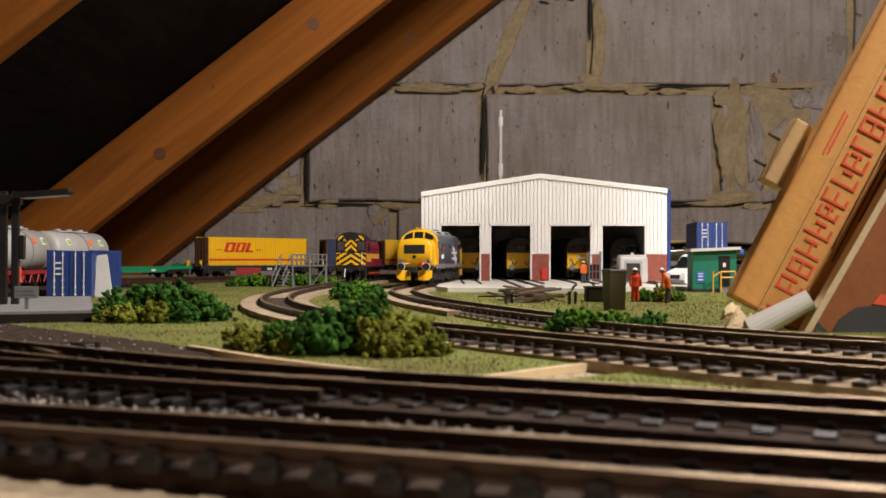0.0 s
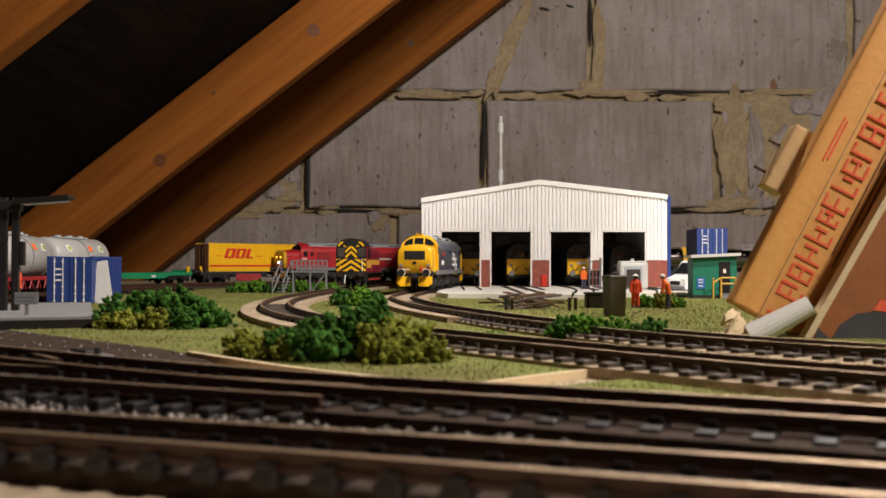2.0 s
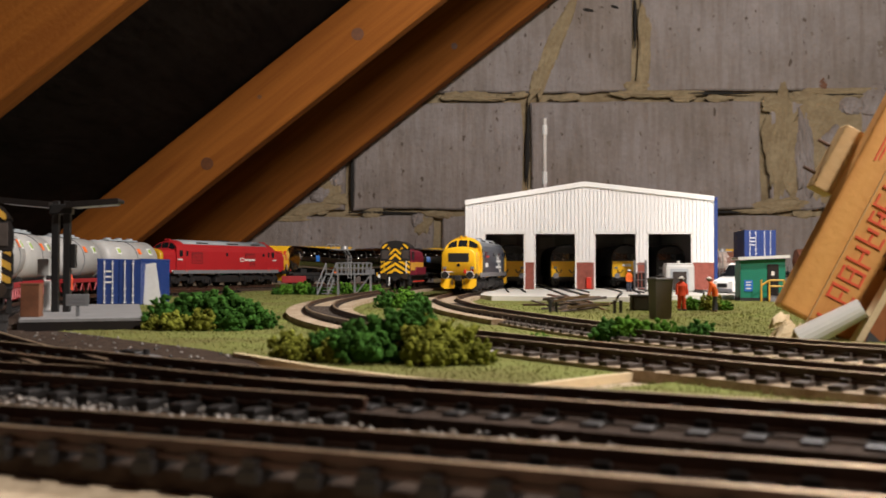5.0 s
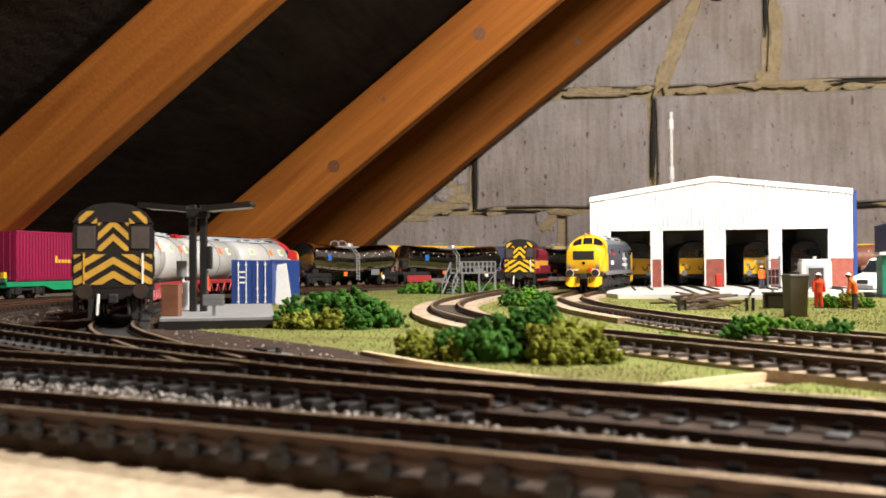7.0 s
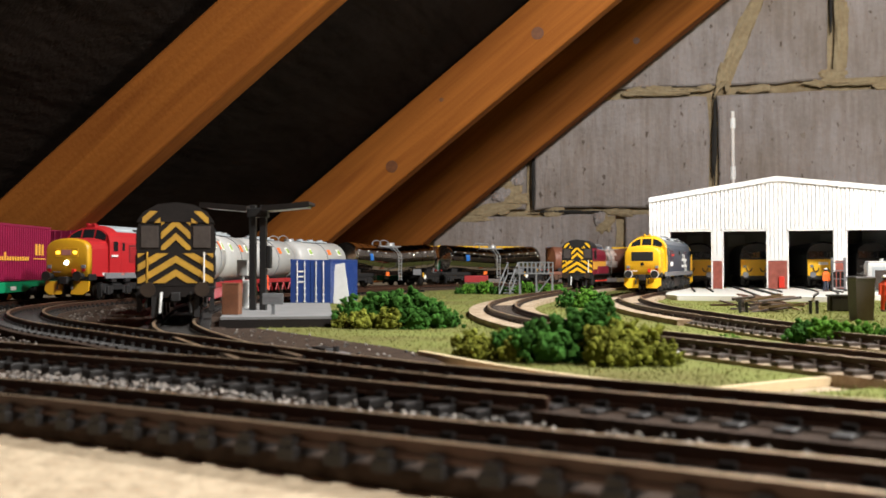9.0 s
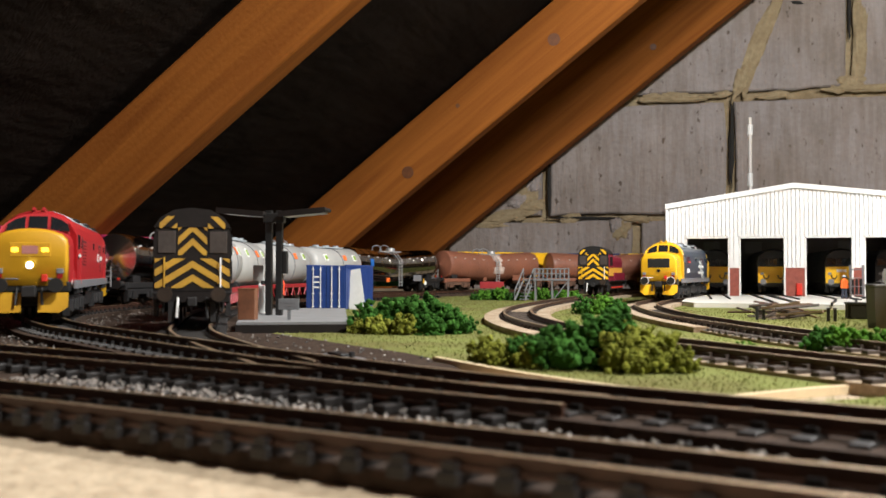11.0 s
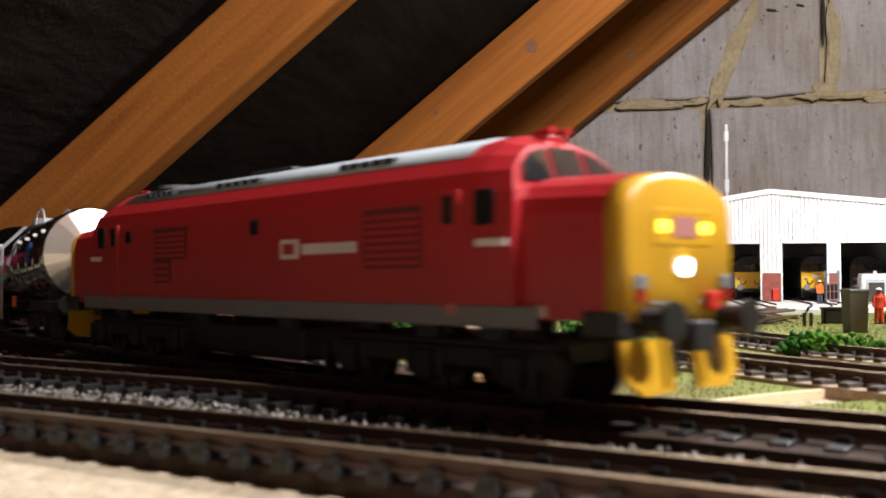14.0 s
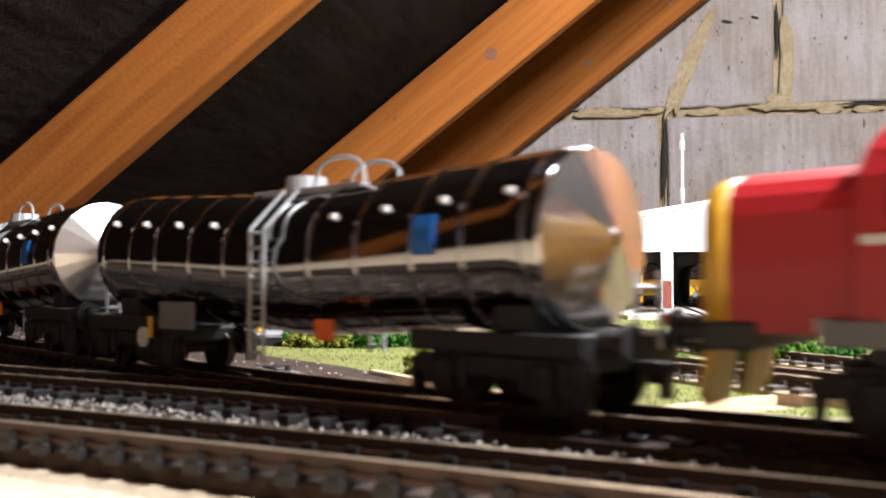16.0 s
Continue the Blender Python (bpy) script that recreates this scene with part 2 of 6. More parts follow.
def lettering(text, size, material, m, parent, name="lettering", bold=0.0, label="", align="CENTER"):
    cu = bpy.data.curves.new(name, "FONT")
    cu.body, cu.size, cu.extrude, cu.offset = text, size, size * 0.01, bold
    cu.align_x = align
    ob = new("tmp", cu)
    dg = bpy.context.evaluated_depsgraph_get()
    me = bpy.data.meshes.new_from_object(ob.evaluated_get(dg))
    bpy.data.objects.remove(ob)
    me.name = name
    me.materials.clear()
    me.materials.append(material)
    o = new(name, me)
    o.parent = parent
    o.matrix_local = m
    if label:
        o["label"] = label
    return o


# ---- paths of the tracks ----
def curve(pts, step=0.004):
    """A smooth line through points of the plan, sampled evenly."""
    p = [Vector(q) for q in pts]
    p = [p[0] * 2 - p[1]] + p + [p[-1] * 2 - p[-2]]
    out = []
    for i in range(1, len(p) - 2):
        a, b, c, d = p[i - 1:i + 3]
        for k in range(24):
            u = k / 24
            out.append(0.5 * ((2 * b) + (c - a) * u + (2 * a - 5 * b + 4 * c - d) * u * u + (3 * b - a - 3 * c + d) * u ** 3))
    out.append(p[-2])
    s = [0.0]
    for a, b in zip(out, out[1:]):
        s.append(s[-1] + (b - a).length)
    n = int(s[-1] / step)
    ss = np.linspace(0, s[-1], n + 1)
    xs, ys = np.interp(ss, s, [q.x for q in out]), np.interp(ss, s, [q.y for q in out])
    return np.stack([xs, ys], 1), ss


def along(path, s):
    P, S = path
    s = max(0.0, min(float(S[-1]), s))
    return Vector((float(np.interp(s, S, P[:, 0])), float(np.interp(s, S, P[:, 1]))))


MAIN = curve([(1.6000, 1.4500), (0.9000, 1.4500), (0.4000, 1.4500), (0.1200, 1.4450), (0.0000, 1.4300), (-0.1000, 1.3900), (-0.1850, 1.3250), (-0.2580, 1.2350), (-0.3120, 1.1300), (-0.3550, 1.0000),
              (-0.3840, 0.8550), (-0.3950, 0.7140), (-0.3880, 0.6000), (-0.3620, 0.5050), (-0.3180, 0.4300), (-0.2600, 0.3660), (-0.1955, 0.3145), (-0.1060, 0.2460), (-0.0385, 0.2005),
              (0.0231, 0.1710), (0.0942, 0.1370), (0.2790, 0.0480), (0.5918, -0.1050)])
OUTER = curve([(1.6000, 1.5050), (0.9000, 1.5050), (0.4000, 1.5050), (0.1200, 1.4980), (0.0000, 1.4820), (-0.1300, 1.4270), (-0.2350, 1.3450), (-0.3180, 1.2500), (-0.3720, 1.1400), (-0.4150, 1.0100),
               (-0.4450, 0.8700), (-0.4620, 0.7300), (-0.4600, 0.6150), (-0.4300, 0.4950), (-0.3779, 0.4016), (-0.3071, 0.3211), (-0.2418, 0.2743), (-0.1674, 0.2437), (-0.1023, 0.2195), (-0.0465, 0.1944), (-0.0186, 0.1823)])
NEAR = curve([(-0.6043, 0.3509), (-0.3348, 0.2418), (-0.1767, 0.1841), (-0.0920, 0.1568), (0.0011, 0.1248), (0.0942, 0.0895), (0.2790, 0.0112), (0.5170, -0.0846)])
SIDING = curve([(0.4186, -0.0930), (0.2418, 0.0837), (0.1674, 0.1535), (0.0958, 0.2232), (0.0698, 0.2511), (0.0391, 0.2902), (0.0065, 0.3348), (-0.0370, 0.3999), (-0.0700, 0.4715), (-0.0960, 0.5596),
                (-0.1120, 0.6702), (-0.1130, 0.7942), (-0.1040, 0.9500), (-0.0920, 1.1000), (-0.0740, 1.2300), (-0.0440, 1.3800)])
DEPOT = curve([(0.4662, 0.0000), (0.2790, 0.1488), (0.1860, 0.2325), (0.1395, 0.2743), (0.0967, 0.3208), (0.0521, 0.3999), (0.0206, 0.4860), (-0.0115, 0.6014), (-0.0315, 0.7479), (-0.0260, 0.8587), (0.0040, 1.0900), (0.0200, 1.2400)])
SHUNT = curve([(-0.1023, 0.2372), (-0.1535, 0.2995), (-0.1985, 0.3627), (-0.2351, 0.4349), (-0.2829, 0.5347), (-0.3247, 0.6571), (-0.3400, 0.7672), (-0.3350, 0.8700), (-0.3150, 0.9800), (-0.2850, 1.0700)])


def sweep(bm, path, off, w, z0, z1, s0=0.0, s1=99.0, mi=0, topmi=None):
    """A bar of width w that follows a path at an offset to its left."""
    P, S = path
    idx = [i for i in range(0, len(S), 2) if s0 <= S[i] <= s1]
    prev = None
    for i in idx:
        a, b = P[max(0, i - 1)], P[min(len(P) - 1, i + 1)]
        d = Vector((b[0] - a[0], b[1] - a[1])).normalized()
        n = Vector((-d.y, d.x))
        c = Vector(P[i]) + n * off
        l, r = c + n * w / 2, c - n * w / 2
        cur = [bm.verts.new((*l, z0)), bm.verts.new((*l, z1)), bm.verts.new((*r, z1)), bm.verts.new((*r, z0))]
        if prev:
            for k in range(4):
                f = bm.faces.new((prev[k], cur[k], cur[(k + 1) % 4], prev[(k + 1) % 4]))
                f.material_index = topmi if (topmi is not None and k == 1) else mi
        else:
            bm.faces.new(cur)
        prev = cur
    if prev:
        bm.faces.new(prev[::-1])


GROUND_Z = -0.0052


def track(name, path, label, sleeper_mat, s0=0.0, s1=99.0, spacing=0.0085, pieces=None, length=0.030, front=0.015, lift=0.0):
    """Rails as parts; sleepers as pieces in the stretch seen near, the others joined."""
    th = thing(name, label, "model track", pose(0, 0, lift), kind="structure")
    for off in (-0.00825, 0.00825):
        bm = bmesh.new()
        sweep(bm, path, off, 0.0024, -0.0027, -0.0021, s0, s1)
        sweep(bm, path, off, 0.0008, -0.0021, -0.0009, s0, s1)
        sweep(bm, path, off, 0.0013, -0.0009, 0.0, s0, s1, 0, 1)
        part("rail", bm, [RAIL, RAILTOP], th)
    P, S = path
    me = bpy.data.meshes.new("sleeper")
    bm = bx(-0.0017, 0.0017, -front, length / 2, -0.0047, -0.0027, 0.0003)
    for o in (-0.00825, 0.00825):
        for q in (-1, 1):
            box(bm, -0.0011, 0.0011, o + q * 0.0015 - 0.0007, o + q * 0.0015 + 0.0007, -0.0027, -0.0016)
    bm.to_mesh(me)
    bm.free()
    me.materials.append(sleeper_mat)
    rest = bmesh.new()
    s = max(s0, 0) + spacing / 2
    n = 0
    while s < min(s1, S[-1]):
        c, d = along(path, s), along(path, s + 0.002) - along(path, s - 0.002)
        m = Matrix.Translation((*c, 0)) @ Matrix.Rotation(math.atan2(d.y, d.x) + random.gauss(0, 0.012), 4, "Z")
        if pieces and pieces[0] <= s <= pieces[1]:
            ob = new("sleeper", me)
            ob.parent = th
            ob.matrix_local = m
            n += 1
        else:
            box(rest, -0.0017, 0.0017, -length / 2, length / 2, -0.0047, -0.0027, 0, m)
        s += spacing
    if len(rest.verts):
        tagged(part("far_sleepers", rest, sleeper_mat, th), kind="stuff")
    else:
        rest.free()
    return th


def stand(th, path, s, flip=False):
    """Set a vehicle on a track."""
    c, d = along(path, s), along(path, s + 0.03) - along(path, s - 0.03)
    th.matrix_world = Matrix.Translation((*c, 0)) @ Matrix.Rotation(math.atan2(d.y, d.x) + (math.pi if flip else 0), 4, "Z")


def near_s(path, x, y):
    P, S = path
    return float(S[np.argmin((P[:, 0] - x) ** 2 + (P[:, 1] - y) ** 2)])


SLEEPER_B = mat("brown_sleeper", (0.05, 0.035, 0.025), 0.7, vary=0.3, scale=200)
CORK_P = mat("cream_underlay", (0.50, 0.41, 0.30), 0.9, spec=0.1, scale=120, second=(0.22, 0.15, 0.09))
WHEELM = mat("dark_wheel_metal", (0.05, 0.042, 0.035), 0.4, metal=0.7, vary=0.3)
DARKRED = mat("tail_lamp_red", (0.25, 0.01, 0.01), 0.2)
REDBIT = mat("signal_red", (0.60, 0.03, 0.015), 0.45, vary=0.1)
PINK = mat("faded_pink", (0.40, 0.17, 0.15), 0.6, vary=0.1)
OFFWHITE = mat("off_white", (0.70, 0.66, 0.62), 0.5, vary=0.08)
BLACKW = mat("weathered_black", (0.012, 0.009, 0.008), 0.6, spec=0.25, vary=0.4, scale=120)
YELLOWW = mat("weathered_yellow", (0.62, 0.36, 0.035), 0.5, scale=120, second=(0.40, 0.22, 0.03))
WINDOWM = mat("dusty_window", (0.06, 0.05, 0.045), 0.15, vary=0.3)
BUFFERM = mat("grimy_buffer", (0.05, 0.035, 0.025), 0.45, metal=0.4, vary=0.3)
LADDERM = mat("light_grey_metal", (0.42, 0.42, 0.42), 0.35, metal=0.5, vary=0.15)
BLUE2 = mat("emblem_blue", (0.02, 0.12, 0.40), 0.4, vary=0.1)
SPILL = mat("dried_spill", (0.66, 0.58, 0.52), 0.9, scale=250, second=(0.36, 0.22, 0.17))
RUSTF = mat("rusty_frame", (0.10, 0.05, 0.03), 0.8, vary=0.4, scale=150)
LIME = mat("lime_green", (0.25, 0.42, 0.02), 0.5, vary=0.1)
WAGONRED = mat("wagon_red", (0.28, 0.014, 0.018), 0.5, vary=0.15)
YELLOWC = mat("container_yellow", (0.80, 0.46, 0.01), 0.45, vary=0.06)
RUSTC = mat("rusty_brown_doors", (0.16, 0.065, 0.03), 0.6, vary=0.3, scale=150)
NAVYC = mat("container_navy", (0.015, 0.022, 0.08), 0.45, vary=0.15)
MAROONC = mat("container_maroon", (0.22, 0.008, 0.045), 0.45, vary=0.1)
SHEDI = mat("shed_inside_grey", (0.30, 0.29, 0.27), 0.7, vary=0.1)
GREYW = mat("grey_pane", (0.45, 0.45, 0.44), 0.35, vary=0.1)
SIDEBLUE = mat("pale_side_sheet", (0.42, 0.45, 0.52), 0.5, vary=0.1)
BROWNS = mat("figurine_brown", (0.09, 0.05, 0.035), 0.7, vary=0.2)
ORANGERED = mat("figurine_red_orange", (0.72, 0.07, 0.02), 0.7, vary=0.12)
DENIM = mat("figurine_dark_blue", (0.05, 0.06, 0.09), 0.7, vary=0.2)
BINM = mat("grey_bin_plastic", (0.085, 0.08, 0.078), 0.5, vary=0.15)
CABINM = mat("pale_grey_moulding", (0.52, 0.52, 0.50), 0.5, vary=0.1)
SCRAP = mat("weathered_scrap", (0.24, 0.16, 0.10), 0.85, vary=0.35, scale=200)
GREYP = mat("grey_model_plastic", (0.16, 0.165, 0.17), 0.55, vary=0.2)
CONCG = mat("grey_slab_concrete", (0.22, 0.22, 0.22), 0.8, vary=0.15, scale=90)
STAIN = mat("dark_pit", (0.20, 0.165, 0.14), 0.95, vary=0.3, scale=50)
KNOT2 = mat("knot_ring", (0.155, 0.050, 0.010), 0.5, vary=0.25, scale=120)
STAMP = mat("red_stamp_ink", (0.78, 0.07, 0.035), 0.7, scale=500, second=(0.70, 0.15, 0.05))
BROWNB = mat("brown_board", (0.30, 0.10, 0.03), 0.6, vary=0.25, scale=30)
GREYPAINT = mat("dark_grey_paint", (0.05, 0.05, 0.055), 0.6, vary=0.2, scale=60)
KNOTS = [(1, -0.446, 0.0336, 0.0085), (1, -0.710, 0.0224, 0.0085), (2, -0.30, 0.020, 0.003), (1, -0.60, 0.049, 0.003), (0, -0.30, 0.040, 0.006), (0, -0.12, 0.03, 0.004)]
CONEM = mat("polished_cone", (0.78, 0.74, 0.68), 0.22, metal=1.0, vary=0.1, scale=60)


# ---- the attic: baseboard, gable wall, roof ----
WALL_Y = 1.88
SLOPE, RISE = 0.783, 0.429      # underside of the rafters: z = SLOPE * x + RISE
tagged(mesh_ob("baseboard", bx(-1.6, 2.4, -1.2, WALL_Y + 0.05, -0.03, -0.0072), BOARD), "buff fibreboard layout baseboard", "baseboard", kind="structure")


def slope_z(x):
    return SLOPE * x + RISE


def rafter(y, w, depth, label, x0=-0.95, x1=1.35, low=0.0):
    """A rafter in the roof slope; its long axis is its local x."""
    ang = math.atan(SLOPE)
    L = (x1 - x0) / math.cos(ang)
    xm = (x0 + x1) / 2
    th = thing("rafter", label, "rafter", Matrix.Translation((xm, y, slope_z(xm) + low)) @ Matrix.Rotation(-ang, 4, "Y"), group="roof rafters", kind="structure")
    bm = bx(-L / 2, L / 2, 0, w, 0, depth, 0.003)
    part("beam", bm, RAFTER, th)
    return th


for y, dp, lab in ((1.79, 0.136, "shaded pine rafter beside the gable wall"), (1.277, 0.076, "orange pine rafter with round knots"),
               (0.702, 0.062, "sawn orange pine rafter"), (0.11, 0.062, "sawn orange pine rafter"), (-0.49, 0.062, "sawn orange pine rafter"), (-1.09, 0.062, "sawn orange pine rafter")):
    rafter(y, 0.045 if y > 1.5 else 0.028, dp, lab, low=-0.005 if 1.0 < y < 1.5 else 0.0)

# roof covering above the rafters, and the other slope
RIDGE = 1.35
def roof(name, pts, label, y0=-1.6, y1=WALL_Y + 0.1):
    tagged(mesh_ob(name, prism(pts, y0, y1), FELT), label, "roof felt", kind="structure")
up = 0.075 / math.cos(math.atan(SLOPE)) + 0.004
up2 = 0.137 / math.cos(math.atan(SLOPE)) + 0.004
roof("roof_west", [(-1.6, slope_z(-1.6) + up), (RIDGE, slope_z(RIDGE) + up), (RIDGE, slope_z(RIDGE) + up + 0.10), (-1.6, slope_z(-1.6) + up + 0.10)], "sagging dark roofing felt over the rafters", -1.6, 1.290)
roof("roof_gable_bay", [(-1.6, slope_z(-1.6) + up2), (RIDGE, slope_z(RIDGE) + up2), (RIDGE, slope_z(RIDGE) + up2 + 0.03), (-1.6, slope_z(-1.6) + up2 + 0.03)], "dark roofing felt beside the gable wall", 1.2905)
roof("roof_east", [(RIDGE, slope_z(RIDGE) + up), (3.6, slope_z(RIDGE) + up - SLOPE * (3.6 - RIDGE)), (3.6, slope_z(RIDGE) + up - SLOPE * (3.6 - RIDGE) + 0.05), (RIDGE, slope_z(RIDGE) + up + 0.05)], "dark roofing felt of the other slope")
tagged(mesh_ob("wall_south", bx(-1.6, 3.6, -1.7, -1.6, -0.9, 1.9), BLOCK), "plain blockwork wall closing the attic", "wall", kind="structure")
wall = tagged(mesh_ob("wall_north", bx(-1.6, 3.6, WALL_Y + 0.014, WALL_Y + 0.15, -0.3, 1.9), MORTAR), "grey concrete block gable wall with messy mortar", "wall", kind="structure")


def block(x0, x1, z0, z1):
    """One concrete block with worn, wavering edges."""
    n, k = 14, 7
    def edge(a, b):
        return 0.004 * noise.noise(Vector((a * 9, b * 9, 3))) + 0.0025 * noise.noise(Vector((a * 40, b * 40, 1)))
    ring = [(x0 + (x1 - x0) * i / n, z0) for i in range(n)] + [(x1, z0 + (z1 - z0) * i / k) for i in range(k)] + \
           [(x1 - (x1 - x0) * i / n, z1) for i in range(n)] + [(x0, z1 - (z1 - z0) * i / k) for i in range(k)]
    ring = [(a + edge(a, b), b + edge(b, a)) for a, b in ring]
    cx, cz = (x0 + x1) / 2, (z0 + z1) / 2
    def inset(s):
        return [(a - (s if a > cx else -s) * (abs(a - cx) > (x1 - x0) * 0.4), b - (s if b > cz else -s) * (abs(b - cz) > (z1 - z0) * 0.3)) for a, b in ring]
    rings = [[(a, WALL_Y + 0.03, b) for a, b in ring], [(a, WALL_Y + 0.002, b) for a, b in ring], [(a, WALL_Y - 0.001, b) for a, b in inset(0.003)]]
    return loft(rings)


BLOCKS = []
for z0, z1, joints in ((-0.09, 0.122, (-0.9, -0.47, -0.095, -0.02, 0.41, 0.85, 1.3)),
                       (0.136, 0.342, (-0.71, -0.268, 0.076, 0.531, 0.70, 1.14, 1.6)),
                       (0.362, 0.572, (-0.60, -0.15, 0.287, 0.79, 1.21, 1.65)),
                       (0.588, 0.80, (-0.3, 0.06, 0.50, 0.95, 1.4)),
                       (0.815, 1.03, (0.2, 0.3, 0.74, 1.18, 1.6))):
    for a, b in zip(joints, joints[1:]):
        if z0 < 0.99 * slope_z(b) + 0.15:
            mesh_ob("concrete_block", block(a + 0.009, b - 0.009, z0, z1), BLOCK, wall)


# ---- ground, ballast and tracks ----
GRASS = [(-0.0772, 0.3041), (-0.0437, 0.2664), (-0.0121, 0.2385), (0.0056, 0.2302), (0.0288, 0.2571), (0.0577, 0.2837), (0.0791, 0.2213), (0.1488, 0.1488), (0.4674, -0.1402), (1.6000, 0.3000),
         (1.6000, 1.4200), (0.1000, 1.4150), (0.0000, 1.4000), (-0.0900, 1.3550), (-0.1700, 1.2900), (-0.2350, 1.2050), (-0.2850, 1.1000), (-0.3000, 0.9000), (-0.2791, 0.6658), (-0.2150, 0.4700), (-0.2019, 0.4350), (-0.1595, 0.3949), (-0.1273, 0.3620), (-0.0987, 0.3350)]
tagged(mesh_ob("grass", prism(GRASS, -0.0072, GROUND_Z, "xy"), GRASS_M), "yellow-green static grass mat", "grass", kind="structure")
LAWN = [(0.0186, 0.2278), (0.0465, 0.2492), (0.0698, 0.2185), (0.1302, 0.1535), (0.2232, 0.0837), (0.2232, 0.0698), (0.1116, 0.1395), (0.0558, 0.1721), (0.0186, 0.1925)]
tagged(mesh_ob("grass_strip", prism(LAWN, -0.0072, GROUND_Z - 0.0004, "xy"), GRASS_M), "strip of static grass between two tracks", "grass", kind="structure")


def strip(name, path, w, z, material, label, s0=0.0, s1=99.0, off=0.0):
    bm = bmesh.new()
    sweep(bm, path, off, w, -0.0071, z, s0, s1)
    tagged(mesh_ob(name, bm, material), label, "ballast", kind="structure")


strip("ballast_near", NEAR, 0.018, -0.0042, BALLAST_D, "dark ballast under the near track")
strip("ballast_main", MAIN, 0.036, -0.0024, BALLAST_D, "dark stained ballast under the main line")
strip("ballast_outer", OUTER, 0.060, -0.0049, BALLAST_D, "dark stained ballast under the outer line")
strip("ballast_shunt", SHUNT, 0.044, -0.0046, BALLAST_D, "dark ballast of the shunting siding")
strip("underlay_siding", SIDING, 0.0315, -0.0040, CORK_P, "cream underlay showing between the sleepers")
for off in (-0.0158, 0.0158):
    strip("pale_ballast_siding", SIDING, 0.0085, -0.0025, CORK_P, "pale sandy ballast packed round the far siding", near_s(SIDING, -0.043, 0.41), 99.0, off)
strip("pale_ballast_siding", SIDING, 0.0120, -0.0026, CORK_P, "pale sandy ballast packed round the far siding", near_s(SIDING, -0.110, 0.64))
for off in (-0.0153, 0.0153):
    strip("pale_ballast_depot", DEPOT, 0.0075, -0.0025, CORK_P, "pale sandy ballast packed round the depot road", near_s(DEPOT, 0.0206, 0.486), near_s(DEPOT, -0.026, 0.88), off)
strip("pale_ballast_depot", DEPOT, 0.0120, -0.0026, CORK_P, "pale sandy ballast packed round the depot road", near_s(DEPOT, -0.0280, 0.70), near_s(DEPOT, -0.026, 0.88))
strip("underlay_depot", DEPOT, 0.0310, -0.0040, CORK_P, "cream underlay showing between the sleepers", 0.0, near_s(DEPOT, -0.026, 0.88))

YARD = [(-0.4724, 0.2834), (-0.3162, 0.2511), (-0.1674, 0.1972), (0.0000, 0.1348), (0.1116, 0.0930), (0.2790, 0.0279), (0.2790, 0.0558), (0.1116, 0.1256), (0.0186, 0.1767), (-0.0465, 0.2372), (-0.0772, 0.3069), (-0.0987, 0.3350), (-0.1273, 0.3620), (-0.1595, 0.3949), (-0.2019, 0.4350), (-0.2150, 0.4700), (-0.2694, 0.5772), (-0.3571, 0.7142), (-0.4686, 0.6979), (-0.5499, 0.4910)]
tagged(mesh_ob("yard_ballast", prism(YARD, -0.0071, -0.0052, "xy"), BALLAST_D), "dark oily ballast between the tracks", "ballast", kind="structure")


def inside(x, y, poly):
    c = False
    for (x0, y0), (x1, y1) in zip(poly, poly[1:] + poly[:1]):
        if (y0 > y) != (y1 > y) and x < (x1 - x0) * (y - y0) / (y1 - y0) + x0:
            c = not c
    return c


def scatter(name, pts, label, material, lo, hi, seed):
    """Loose stones, too many to count."""
    rnd = random.Random(seed)
    verts, faces = [], []
    for x, y, z in pts:
        r = rnd.uniform(lo, hi)
        k = len(verts)
        for dx, dy, dz in ((1, 0, 0), (-1, 0, 0), (0, 1, 0), (0, -1, 0), (0, 0, 1), (0, 0, -1)):
            verts.append((x + dx * r * rnd.uniform(0.6, 1.2), y + dy * r * rnd.uniform(0.6, 1.2), z + dz * r * rnd.uniform(0.5, 0.9)))
        faces += [(k + a, k + b, k + c) for a, b, c in ((0, 2, 4), (2, 1, 4), (1, 3, 4), (3, 0, 4), (2, 0, 5), (1, 2, 5), (3, 1, 5), (0, 3, 5))]
    me = bpy.data.meshes.new(name)
    me.from_pydata(verts, [], faces)
    me.materials.append(material)
    return tagged(new(name, me), label, "ballast", kind="stuff")


rnd = random.Random(5)
stones = []
for k in range(5200):
    s = rnd.uniform(0.45, 1.05)
    c, d = along(NEAR, s), along(NEAR, s + 0.004) - along(NEAR, s - 0.004)
    n = Vector((-d.y, d.x)).normalized()
    p = c + n * (rnd.uniform(0.017, 0.048) if rnd.random() < 0.88 else rnd.uniform(0.048, 0.10))
    stones.append((p.x, p.y, -0.0048 + rnd.uniform(0, 0.0008)))
scatter("ballast_stones", stones, "grey and white loose ballast stones", STONE, 0.0004, 0.0010, 1)
stones = []
for path, w, n, s0, s1 in ((SIDING, 0.019, 1800, 0.55, 1.35), (DEPOT, 0.018, 700, 0.55, 1.0), (MAIN, 0.03, 1500, 2.2, 3.1), (OUTER, 0.03, 1200, 2.2, 3.0)):
    for k in range(n):
        s = rnd.uniform(s0, s1)
        c, d = along(path, s), along(path, s + 0.004) - along(path, s - 0.004)
        p = c + Vector((-d.y, d.x)).normalized() * rnd.uniform(-w, w)
        stones.append((p.x, p.y, -0.0034 if path is SIDING or path is DEPOT else -0.0042))
